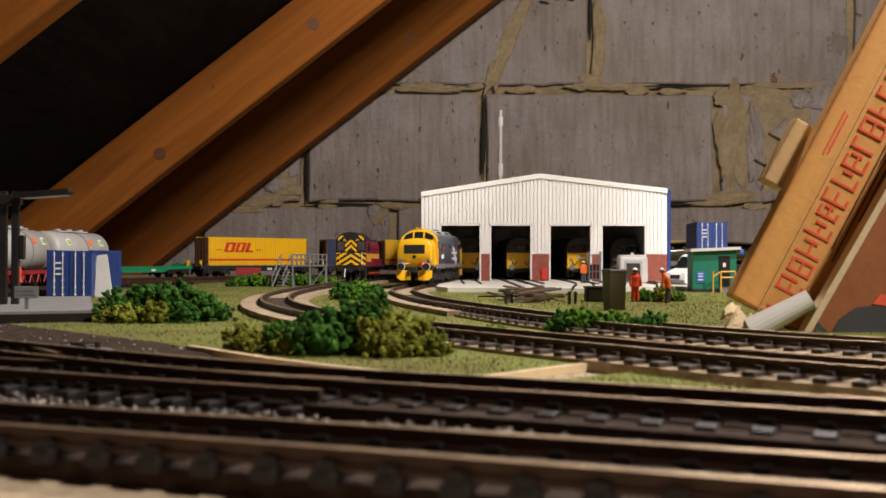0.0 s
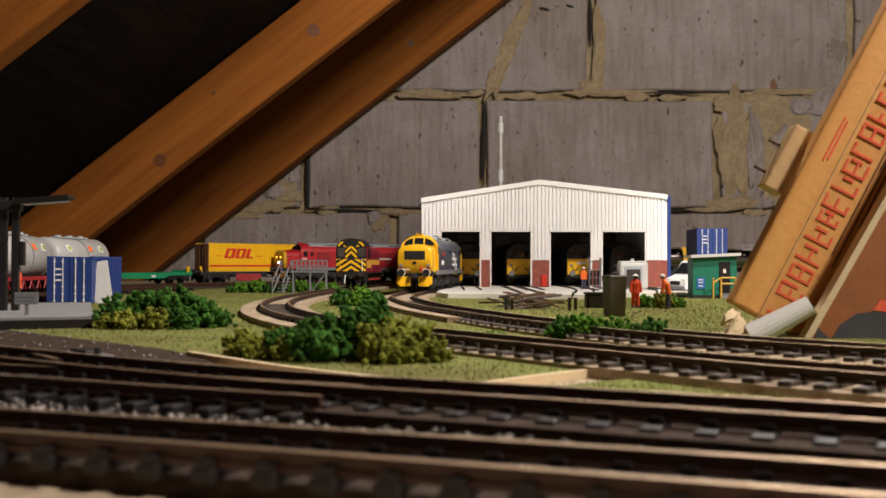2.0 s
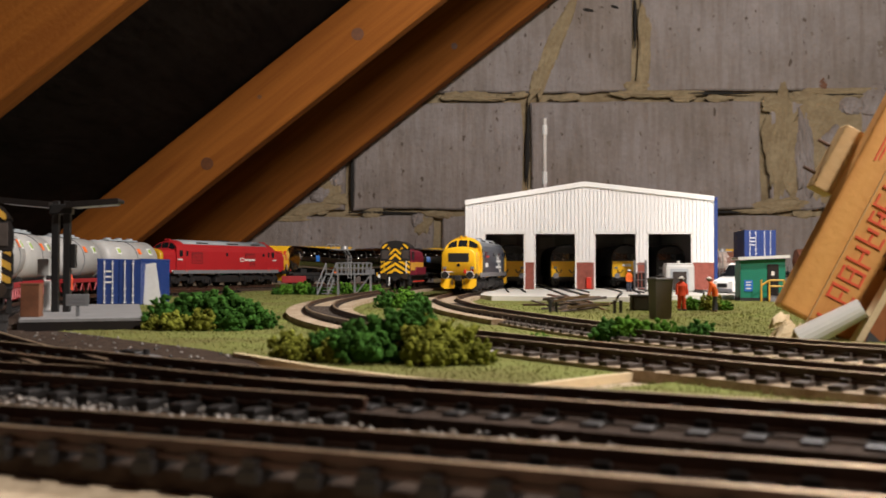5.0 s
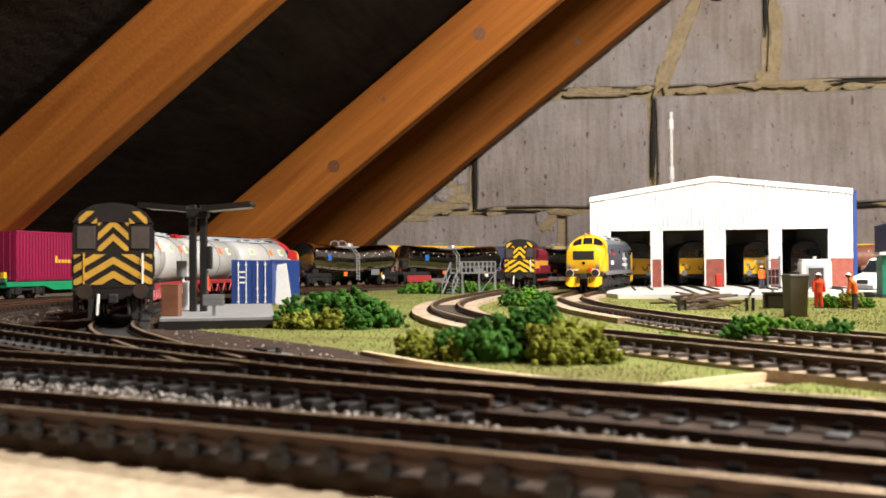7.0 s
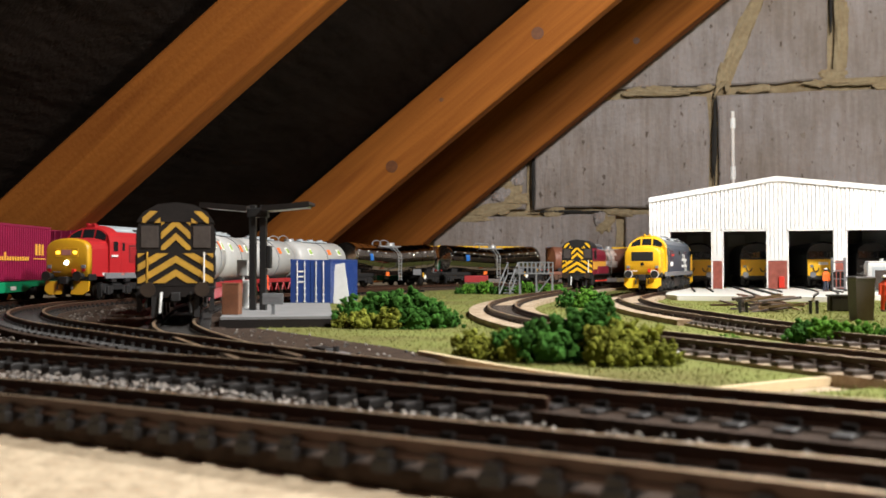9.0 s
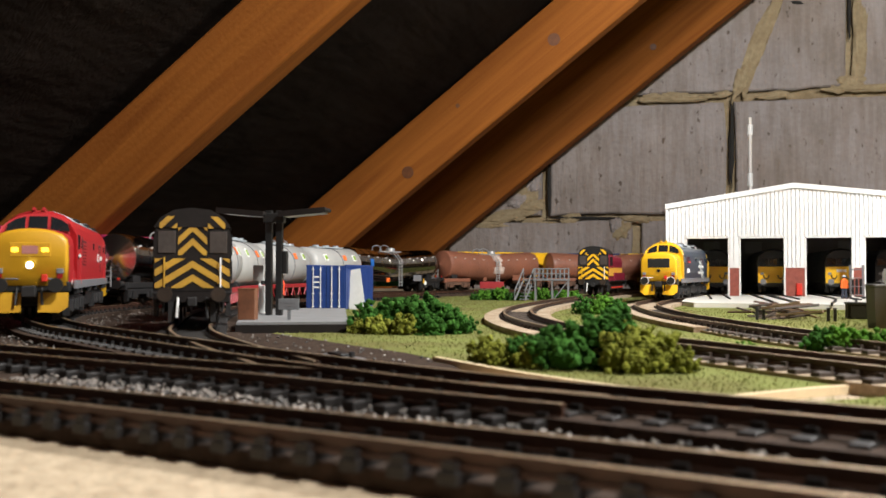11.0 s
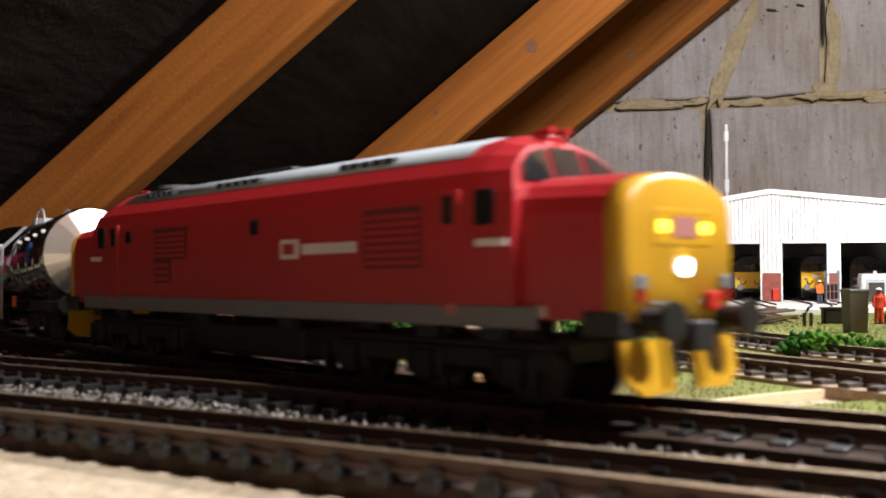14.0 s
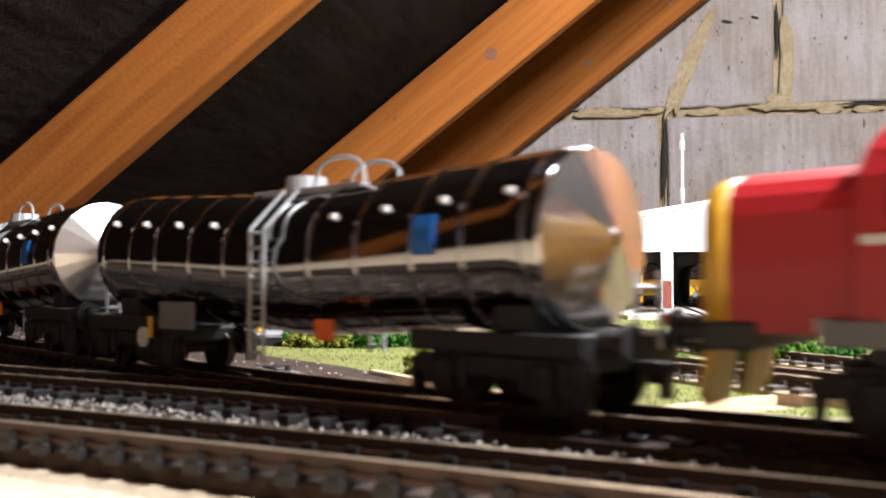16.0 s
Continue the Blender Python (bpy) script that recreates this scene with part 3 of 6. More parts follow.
for k in range(5200):
    x, y = rnd.uniform(-0.48, -0.04), rnd.uniform(0.20, 0.62)
    if inside(x, y, YARD) and rnd.random() < 0.55 + 0.45 * noise.noise(Vector((x * 30, y * 30, 2))):
        stones.append((x, y, -0.0049))
scatter("pale_ballast", stones, "pale chipped ballast round the tracks", STONE, 0.0004, 0.0009, 2)

track("track_main", MAIN, "black-sleepered main line with rusty rails", SLEEPER, pieces=(2.5, 3.5), lift=0.0010)
track("track_outer", OUTER, "black-sleepered outer line with rusty rails", SLEEPER, pieces=(2.65, 3.35))
track("track_near", NEAR, "black-sleepered track along the board edge", SLEEPER, pieces=(0.3, 1.0), front=0.0108)
track("track_siding", SIDING, "rusty siding on cream underlay", SLEEPER_B, pieces=(0.35, 1.2))
track("track_depot", DEPOT, "rusty depot road on cream underlay", SLEEPER_B, pieces=(0.3, 0.95), s1=near_s(DEPOT, 0.02, 1.24))
track("track_shunt", SHUNT, "rusty shunting siding beside the fuel point", SLEEPER, pieces=(0.0, 0.5))
for k, pth in enumerate((curve([(0.075, 0.80), (0.076, 1.0), (0.076, 1.35)]), curve([(0.115, 0.80), (0.142, 1.0), (0.143, 1.35)]), curve([(0.19, 0.90), (0.203, 1.0), (0.203, 1.35)]))):
    th = thing("inlaid_track", "dark rails set flush in the concrete", "model track", kind="structure")
    for off in (-0.00825, 0.00825):
        bm = bmesh.new()
        sweep(bm, pth, off, 0.0014, -0.002, 0.0003)
        part("rail", bm, FRAME, th)

# cream edging of the raised grass board
bm = bmesh.new()
EDGE = curve([(-0.0800, 0.3069), (-0.0437, 0.2646), (-0.0121, 0.2367), (0.0037, 0.2288)])
sweep(bm, EDGE, 0, 0.0022, -0.0071, -0.0039)
EDGE2 = curve([(0.0037, 0.2288), (0.0288, 0.2553), (0.0577, 0.2818)])
sweep(bm, EDGE2, 0, 0.0020, -0.0071, -0.0048)
tagged(mesh_ob("board_edging", bm, CORK), "cream sawn edge of the grass board", "trim", kind="structure")
for x, y, a, L, lab in ((-0.1080, 0.2965, -48, 0.024, "grey plastic point motor cover beside the track"), (0.0558, 0.1823, -27, 0.030, "grey plastic point motor cover beside the track")):
    pm = thing("point_motor", lab, "point motor", pose(x, y, -0.0052, 0, 0, a))
    part("case", bx(-L / 2, L / 2, -0.003, 0.003, 0, 0.0018, 0.0005), LGREY, pm)
    part("cover", bx(-L / 2 + 0.003, L / 2 - 0.009, -0.0022, 0.0022, 0.0018, 0.0026, 0.0003), BLACK, pm)
    part("lever", cy((L / 2 - 0.005, 0, 0.0018), (L / 2 - 0.005, 0, 0.0036), 0.0010, seg=10), FRAME, pm)

# static grass fibres along the front of the lawn
def fibres(name, areas, n, seed, hi):
    rnd = random.Random(seed)
    verts, faces = [], []
    def inside(x, y, poly):
        c = False
        for (x0, y0), (x1, y1) in zip(poly, poly[1:] + poly[:1]):
            if (y0 > y) != (y1 > y) and x < (x1 - x0) * (y - y0) / (y1 - y0) + x0:
                c = not c
        return c
    made = 0
    while made < n:
        r = rnd.random() ** 1.6
        y = 0.21 + r * 1.0
        x = rnd.uniform(-0.34, 0.42)
        if not any(inside(x, y, p) for p in areas):
            continue
        clear = True
        for P, w in CLEAR:
            if np.min((P[:, 0] - x) ** 2 + (P[:, 1] - y) ** 2) < w * w:
                clear = False
                break
        if not clear or (0.0 < x < 0.33 and 0.79 < y < 1.4 and x > -0.02 and y > 0.79 + max(0, (x - 0.13)) * 0.8):
            continue
        made += 1
        h, w, a = rnd.uniform(0.4, 1) * hi, 0.00013 * (1 + y * 1.5), rnd.uniform(0, 6.3)
        lx, ly = rnd.gauss(0, h * 0.35), rnd.gauss(0, h * 0.35)
        k = len(verts)
        verts += [(x - w * math.cos(a), y - w * math.sin(a), GROUND_Z), (x + w * math.cos(a), y + w * math.sin(a), GROUND_Z), (x + lx, y + ly, GROUND_Z + h)]
        faces.append((k, k + 1, k + 2))
    me = bpy.data.meshes.new(name)
    me.from_pydata(verts, [], faces)
    me.materials.append(BLADE)
    tagged(new(name, me), "short yellow-green static grass fibres", "grass", kind="stuff")


CLEAR = [(SIDING[0][::3], 0.0205), (DEPOT[0][::3], 0.0195), (SHUNT[0][::3], 0.021)]
fibres("grass_fibres", [GRASS, LAWN], 70000, 8, 0.0013)


# ---- bushes of clump foliage ----
LOBE = []


def lobe_template():
    """Corners and faces of a coarse ball, made once."""
    if not LOBE:
        bm = bmesh.new()
        bmesh.ops.create_icosphere(bm, subdivisions=1, radius=1.0)
        LOBE.extend(([v.co.copy() for v in bm.verts], [[v.index for v in f.verts] for f in bm.faces]))
        bm.free()
    return LOBE


def bush(lumps, label, seed, at_xy, turn=0.0, wide=1.0, lobes=150):
    """A low shrub of torn foam: every lump is a heap of small crumbly lobes."""
    rnd = random.Random(seed)
    th = thing("bush", label, "bush", pose(*at_xy, GROUND_Z, 0, 0, turn), group="foam bushes")
    balls, tris = lobe_template()
    for x, y, z, r, m in lumps:
        x, y, z, r = x * 1.06 * wide, y, z * 0.60, r * 0.80
        verts, faces = [], []
        for k in range(lobes):
            d = Vector((rnd.gauss(0, 1), rnd.gauss(0, 1), rnd.gauss(0.25, 0.8))).normalized()
            size = r * rnd.uniform(0.07, 0.21)
            c = Vector((x, y, z)) + Vector((d.x, d.y, d.z * 0.88)) * r * rnd.uniform(0.70, 1.04) * (1 + 0.55 * noise.noise(d * 2.4 + Vector((seed, x * 90, 0))))
            shift = Vector((rnd.uniform(0, 90), rnd.uniform(0, 90), 0))
            base = len(verts)
            for b in balls:
                verts.append(c + b * size * (1 + 0.55 * noise.noise(b * 1.7 + shift) + 0.40 * noise.noise(b * 4.5 + shift)))
            faces += [[q + base for q in t] for t in tris]
        core = len(verts)
        for b in balls:
            verts.append(Vector((x, y, z)) + b * r * 0.78)
        faces += [[q + core for q in t] for t in tris]
        for k in range(lobes * 6):      # loose crumbs on the lobes
            p, size = Vector(verts[rnd.randrange(core)]), r * rnd.uniform(0.02, 0.055)
            e = Euler((rnd.uniform(0, 6.3), rnd.uniform(0, 6.3), rnd.uniform(0, 6.3))).to_matrix()
            base = len(verts)
            verts += [p + e @ Vector(q) * size for q in ((1, 0, 0), (-0.4, 0.9, 0.3), (-0.7, -0.7, -0.2), (0.1, 0.2, 0.9))]
            faces += [[base + q for q in f] for f in ((0, 1, 2), (0, 3, 1), (1, 3, 2), (2, 3, 0))]
        me = bpy.data.meshes.new("foliage_clump")
        me.from_pydata(verts, [], faces)
        me.materials.append(m)
        ob = new("foliage_clump", me)
        ob.parent = th
    return th


def lumps_row(seed, n, w, d, r, mats, hump=0.5):
    rnd = random.Random(seed)
    out = []
    for i in range(n):
        u = (i + 0.5) / n * 2 - 1
        rr = r * rnd.uniform(0.75, 1.2) * (1 - 0.25 * abs(u))
        out.append((u * w / 2 + rnd.uniform(-0.15, 0.15) * w / n, rnd.uniform(-d, d) / 2, rr * rnd.uniform(0.45, 0.65) + hump * r * (1 - u * u) * rnd.random(), rr, rnd.choice(mats)))
    return out


# the large bush by the edging: olive at both ends, dark green in the middle
bush([(-0.035, 0.004, 0.005, 0.0075, BUSHO), (-0.029, -0.004, 0.004, 0.006, BUSHO), (-0.026, 0.006, 0.006, 0.0065, BUSHO), (-0.021, 0.0, 0.007, 0.0075, BUSHD), (-0.015, 0.006, 0.008, 0.0085, BUSHD),
      (-0.017, -0.007, 0.004, 0.006, BUSHO), (-0.008, -0.004, 0.007, 0.0115, BUSHD), (0.0, 0.004, 0.013, 0.0105, BUSHD), (0.004, 0.006, 0.020, 0.0075, BUSHD), (0.008, -0.004, 0.006, 0.009, BUSHO),
      (0.017, 0.002, 0.007, 0.009, BUSHO), (0.014, -0.006, 0.005, 0.008, BUSHO), (0.011, 0.002, 0.012, 0.008, BUSHO), (0.024, 0.0, 0.004, 0.006, BUSHO)],
     "ragged dark and olive green foam bush beside the cream edging", 3, (-0.0270, 0.2930), -12)
bush([(-0.026, 0.0, 0.008, 0.012, BUSHD), (-0.012, 0.004, 0.012, 0.013, BUSHD), (0.002, 0.0, 0.013, 0.013, BUSHD), (0.014, 0.0, 0.010, 0.012, BUSHD), (0.024, 0.002, 0.005, 0.008, BUSHD),
      (-0.018, -0.012, 0.004, 0.008, BUSHO), (-0.004, -0.012, 0.005, 0.0085, BUSHO), (-0.030, -0.008, 0.003, 0.006, BUSHO), (0.010, -0.010, 0.005, 0.009, BUSHD)],
     "dense dark green foam bush on the grass", 4, (-0.1240, 0.4426), 0, 0.84)
bush([(-0.010, 0, 0.006, 0.010, BUSHD), (0.002, 0.002, 0.010, 0.010, BUSHB), (0.012, 0, 0.006, 0.009, BUSHD), (0.0, -0.006, 0.005, 0.008, BUSHB)], "small green foam bush inside the track curve", 6, (-0.0602, 0.6800), 0)
bush([(-0.0165, 0, 0.005, 0.0075, BUSHD), (-0.009, 0.001, 0.0065, 0.008, BUSHB), (-0.002, 0.0, 0.005, 0.007, BUSHB), (0.004, -0.001, 0.005, 0.0075, BUSHB), (0.010, 0.001, 0.0045, 0.0065, BUSHD), (0.0165, 0.0, 0.005, 0.0072, BUSHD)], "low green foam hedge between two tracks", 7, (0.0628, 0.3720), -24)
bush(lumps_row(8, 6, 0.052, 0.012, 0.010, [BUSHD, BUSHB]), "low green foam hedge below the loading steps", 8, (-0.1930, 0.9900), 0)
bush(lumps_row(9, 5, 0.05, 0.012, 0.010, [BUSHD, BUSHB]), "low green foam hedge below the loading steps", 9, (-0.1400, 1.0300), 0)
bush([(-0.008, 0, 0.004, 0.008, BUSHB), (0.004, 0, 0.006, 0.009, BUSHO), (0.012, 0, 0.003, 0.007, BUSHB)], "small weedy tuft behind the workers", 10, (0.1455, 0.6596), 0)
bush([(0, 0, 0.0015, 0.0035, BUSHB), (0.003, 0, 0.001, 0.003, BUSHB)], "tiny green weed beside the siding", 11, (0.0195, 0.3794), 0, 1.0, 40)


# ---- rolling stock ----
def plate(pts, x_of, thick, bm=None):
    """A thin plate on an end wall: outline in y, z; x_of(z) gives the wall's place."""
    bm = bm or bmesh.new()
    lo = [bm.verts.new((x_of(z), y, z)) for y, z in pts]
    hi = [bm.verts.new((x_of(z) + thick, y, z)) for y, z in pts]
    n = len(pts)
    bm.faces.new(lo)
    bm.faces.new(hi[::-1])
    for i in range(n):
        bm.faces.new((lo[i], hi[i], hi[(i + 1) % n], lo[(i + 1) % n]))
    bmesh.ops.recalc_face_normals(bm, faces=bm.faces)
    return bm


def profile(pts):
    """A closed ring from one half of a cross-section."""
    return [(-y, z) for y, z in pts] + [(y, z) for y, z in reversed(pts) if abs(y) > 1e-7]


def skin(stations):
    return loft([[(x, y, z) for y, z in ring] for x, ring in stations])


WHEELS = []      # wheelsets that turn: object, radius
def wheelset(parent, x, r, z, spin=False):
    bm = bmesh.new()
    for q in (-1, 1):
        cyl(bm, (0, q * 0.0074, 0), (0, q * 0.0098, 0), r, seg=20)
        cyl(bm, (0, q * 0.0068, 0), (0, q * 0.0074, 0), r + 0.0006, seg=20)
        for k in range(6):
            a = k * math.pi / 3
            box(bm, -0.0006, 0.0006, q * 0.0099 - 0.0003, q * 0.0099 + 0.0003, 0.001, r - 0.0008, 0, Matrix.Rotation(a, 4, "Y"))
    cyl(bm, (0, -0.010, 0), (0, 0.010, 0), 0.0012, seg=8)
    ob = part("wheelset", bm, WHEELM, parent)
    ob.location = (x, 0, z)
    if spin:
        WHEELS.append((ob, r, (x, 0, z)))
    return ob


def bogie(th, x, axles, spin, r=0.0062, frame=FRAME, w=0.0135):
    bm = bmesh.new()
    a0, a1 = min(axles) - r - 0.002, max(axles) + r + 0.002
    for q in (-1, 1):
        box(bm, a0, a1, q * w - 0.001, q * w + 0.001, 0.0065, 0.0105, 0.0005)
        for a in axles:
            box(bm, a - 0.0025, a + 0.0025, q * (w + 0.0012) - 0.0012, q * (w + 0.0012) + 0.0012, 0.0035, 0.0095, 0.0005)
            for e in (-1, 1):
                cyl(bm, (a + e * 0.0045, q * (w + 0.0008), 0.0045), (a + e * 0.0045, q * (w + 0.0008), 0.0095), 0.0011, seg=8)
        for e in (a0, a1):
            box(bm, e - 0.0008, e + 0.0008, q * w - 0.0015, q * w + 0.0015, 0.002, 0.0095)
    box(bm, a0 + 0.003, a1 - 0.003, -w, w, 0.0075, 0.012, 0.0008)
    bo = part("bogie", bm, frame, th)
    bo.location = (x, 0, 0)
    for a in axles:
        wheelset(bo, a, r, r - 0.0002, spin)
    return bo


def buffers(th, x, dirn, face=FRAME, z=0.0138, ring=None):
    for q in (-1, 1):
        bm = cy((x, q * 0.0113, z), (x + dirn * 0.0055, q * 0.0113, z), 0.0021, seg=12)
        cyl(bm, (x + dirn * 0.0055, q * 0.0113, z), (x + dirn * 0.0068, q * 0.0113, z), 0.0032, seg=16)
        bo = part("buffer", bm, face, th)
        if ring:
            b2 = bmesh.new()
            cyl(b2, (x + dirn * 0.0050, q * 0.0113, z), (x + dirn * 0.0054, q * 0.0113, z), 0.0037, seg=16)
            part("buffer_ring", b2, ring, bo)


def mainline_loco(label, body_mat, nose_mat, roof_mat, sole_mat, spin, lit, wrap, ring=None):
    """A six-axle diesel with a bonnet at both ends."""
    th = thing("diesel_locomotive", label, "locomotive")
    full = [(0.0173, 0.0135), (0.0175, 0.026), (0.0173, 0.0365), (0.0162, 0.0408), (0.0138, 0.0450), (0.0102, 0.0484), (0.0055, 0.0505), (0.0, 0.0512)]
    L = 0.0845
    body = part("body", skin([(x, profile(full)) for x in (-L, -0.03, 0.03, L)]), body_mat, th)
    # grey roof panels with recessed grilles
    top = [(0.0139, 0.0452), (0.0102, 0.0487), (0.0055, 0.0509), (0.0, 0.0516)]
    rp = smooth(part("roof_panel", skin([(x, profile(top)) for x in (-0.078, 0.078)]), roof_mat, th))
    for x, w in ((-0.055, 0.018), (-0.01, 0.022), (0.045, 0.02)):
        for q in (-1, 1):
            bm = bmesh.new()
            for k in range(5):
                box(bm, x - w / 2 + k * w / 5, x - w / 2 + (k + 0.7) * w / 5, q * 0.0118 - 0.0012, q * 0.0118 + 0.0012, 0.0465, 0.0482)
            part("roof_grille", bm, FRAME, rp)
    bm = bmesh.new()
    cyl(bm, (-0.066, 0, 0.051), (-0.066, 0, 0.0522), 0.0075, seg=20)
    part("radiator_fan", bm, LGREY, rp)
    bm = bx(-0.020, 0.0, -0.003, 0.003, 0.051, 0.0528, 0.0006)
    part("exhaust_port", bm, FRAME, rp)
    for e in (-1, 1):
        cab = [(0.0172, 0.0135), (0.0174, 0.026), (0.0171, 0.0365), (0.0158, 0.0405), (0.0130, 0.0440), (0.0095, 0.0468), (0.0050, 0.0485), (0.0, 0.0490)]
        def lean(x, ring):
            return [(e * (x - max(0.0, z - 0.036) * 0.35), y, z) for y, z in ring]
        cabm = nose_mat if wrap else body_mat
        cb = part("cab", loft([[(e * L, y, z) for y, z in profile(full)], lean(0.0935, profile(cab))]), cabm, th)
        part("horn_cover", bx(e * 0.0865 - 0.0022, e * 0.0865 + 0.0022, -0.0036, 0.0036, 0.0485, 0.0508, 0.0006), cabm, cb)
        for q in (-1, 1):
            part("horn", cy((e * 0.0850, q * 0.0022, 0.0516), (e * 0.0895, q * 0.0022, 0.0516), 0.0006, 0.0010, 10), cabm, cb)
        def front(z, o=0.0):
            return e * (0.0935 - max(0.0, z - 0.036) * 0.35 + o)
        for pts in ([(-0.0042, 0.0388), (0.0042, 0.0388), (0.0040, 0.0472), (-0.0040, 0.0472)],
                    [(0.0056, 0.0388), (0.0140, 0.0386), (0.0130, 0.0424), (0.0100, 0.0452), (0.0056, 0.0470)],
                    [(-0.0056, 0.0388), (-0.0140, 0.0386), (-0.0130, 0.0424), (-0.0100, 0.0452), (-0.0056, 0.0470)]):
            wn = part("windscreen", plate(pts, lambda z: front(z, 0.0001), e * 0.0004), GLASS, cb)
        for q in (-1, 1):
            part("cab_side_window", bx(e * 0.0860 - 0.0026, e * 0.0860 + 0.0026, q * 0.0172 - 0.0006, q * 0.0172 + 0.0006, 0.0305, 0.0372, 0.0004), GLASS, cb)
            part("cab_door", bx(e * 0.0765 - 0.003, e * 0.0765 + 0.003, q * 0.0174 - 0.0004, q * 0.0174 + 0.0004, 0.0145, 0.0375, 0.0002), body_mat, cb)
            part("door_window", bx(e * 0.0765 - 0.0016, e * 0.0765 + 0.0016, q * 0.0177 - 0.0003, q * 0.0177 + 0.0003, 0.031, 0.0365, 0.0002), GLASS, cb)
        half = [(0.0156, 0.0135), (0.0158, 0.024), (0.0157, 0.0318), (0.0151, 0.0346), (0.0130, 0.0368), (0.0095, 0.0382), (0.0050, 0.0391), (0.0, 0.0394)]
        def shrink(k, drop):
            return profile([(y * k, 0.0135 + (z - 0.0135) * drop) for y, z in half])
        rings = [(0.0915, shrink(1.0, 1.02)), (0.1125, shrink(1.0, 0.99))]
        part("bonnet", loft([[(e * x, y, z) for y, z in r] for x, r in rings]), nose_mat if wrap else body_mat, th)
        rings = [(0.1126, shrink(1.0, 0.988)), (0.1156, shrink(0.992, 0.978)), (0.1166, shrink(0.965, 0.955)), (0.1170, shrink(0.925, 0.925))]
        ns = smooth(part("nose", loft([[(e * x, y, z) for y, z in r] for x, r in rings]), nose_mat, th))
        ns.data.polygons.foreach_set("use_smooth", [True] * len(ns.data.polygons))
        X = e * 0.1169
        part("headcode_panel", bx(X - 0.0004, X + 0.0004, -0.0085, 0.0085, 0.0262, 0.0325, 0.0003), nose_mat if lit else BLACK, ns)
        if not lit:
            part("headcode_frame", bx(X - 0.0005, X + 0.0003, -0.0095, 0.0095, 0.0253, 0.0334, 0.0003), FRAME, ns)
        lamp_y, lamp_w = (LAMPY, LAMPW) if lit and e > 0 else (GLASS, GLASS)
        for q in (-1, 1):
            if lit:
                part("marker_light", bx(X + e * 0.0003 - 0.0005, X + e * 0.0003 + 0.0005, q * 0.0062 - 0.0014, q * 0.0062 + 0.0014, 0.0284, 0.0303, 0.0003), lamp_y, ns)
            part("lamp_bracket", bx(X - 0.0005, X + 0.0008, q * 0.0125 - 0.0015, q * 0.0125 + 0.0015, 0.0188, 0.0212, 0.0003), LGREY, ns)
            part("tail_light", cy((X - 0.001, q * 0.0125, 0.0178), (X + e * 0.0006, q * 0.0125, 0.0178), 0.0013, seg=12), DARKRED, ns)
        if lit:
            part("code_blank", bx(X + e * 0.0002 - 0.0004, X + e * 0.0002 + 0.0004, -0.0033, 0.0033, 0.0276, 0.0312), PINK, ns)
        part("headlight", cy((X - e * 0.001, 0, 0.0226), (X + e * 0.0008, 0, 0.0226), 0.0015, seg=18), lamp_w, ns)
        for q in (-1, 1):
            part("bonnet_handrail", cy((X + e * 0.0004, q * 0.010, 0.0165), (X + e * 0.0004, q * 0.0045, 0.0165), 0.0003, seg=6), WHITE if not lit else LGREY, ns)
        part("buffer_beam", bx(min(e * 0.108, e * 0.1165), max(e * 0.108, e * 0.1165), -0.0165, 0.0165, 0.0108, 0.0152, 0.0005), BLACK, th)
        buffers(th, e * 0.1165, e, BLACK, ring=ring)
        bm = bx(-0.0024, 0.0024, -0.003, 0.003, 0.0085, 0.0135, 0.0005)
        bmesh.ops.translate(bm, verts=bm.verts, vec=(e * 0.119, 0, 0))
        part("coupling_hook", bm, FRAME, th)
        for q, hm in ((-1, BLACK), (1, BLACK)):
            part("brake_hose", cy((e * 0.118, q * 0.005, 0.0125), (e * 0.1195, q * 0.0055, 0.005), 0.0006, seg=6), hm, th)
        part("hose_valve", bx(e * 0.1185 - 0.001, e * 0.1185 + 0.001, 0.005, 0.0075, 0.0152, 0.0185, 0.0004), REDBIT, th)
        for q in (-1, 1):   # split snowplough
            pts = [(q * 0.0035, 0.0105), (q * 0.0160, 0.0105), (q * 0.0160, 0.0040), (q * 0.0125, 0.0015), (q * 0.0035, 0.0018)]
            part("snowplough", plate(pts, lambda z: e * (0.1150 + (0.0105 - z) * 0.18), e * 0.0012), nose_mat, th)
    for q in (-1, 1):
        part("sole_bar", bx(-0.0985, 0.0985, q * 0.0171 - 0.0007, q * 0.0171 + 0.0007, 0.0118, 0.0158, 0.0003), sole_mat, th)
        for x0, x1, z0, z1 in ((0.0505, 0.0680, 0.0235, 0.0345), (-0.048, -0.030, 0.027, 0.0345), (-0.048, -0.039, 0.0205, 0.026)):
            bm = bmesh.new()
            n = int((z1 - z0) / 0.0014)
            for k in range(n):
                box(bm, x0, x1, q * 0.0175 - 0.0003, q * 0.0175 + 0.0003, z0 + k * (z1 - z0) / n, z0 + (k + 0.62) * (z1 - z0) / n)
            gr = part("side_grille", bm, body_mat, body)
            part("grille_backing", bx(x0 - 0.0006, x1 + 0.0006, q * 0.0174 - 0.0002, q * 0.0174 + 0.0002, z0 - 0.0006, z1 + 0.0006), GRILLE, gr)
        for x in (0.006, -0.066):
            part("body_window", bx(x - 0.0017, x + 0.0017, q * 0.0175 - 0.0004, q * 0.0175 + 0.0004, 0.0315, 0.0352, 0.0003), GLASS, body)
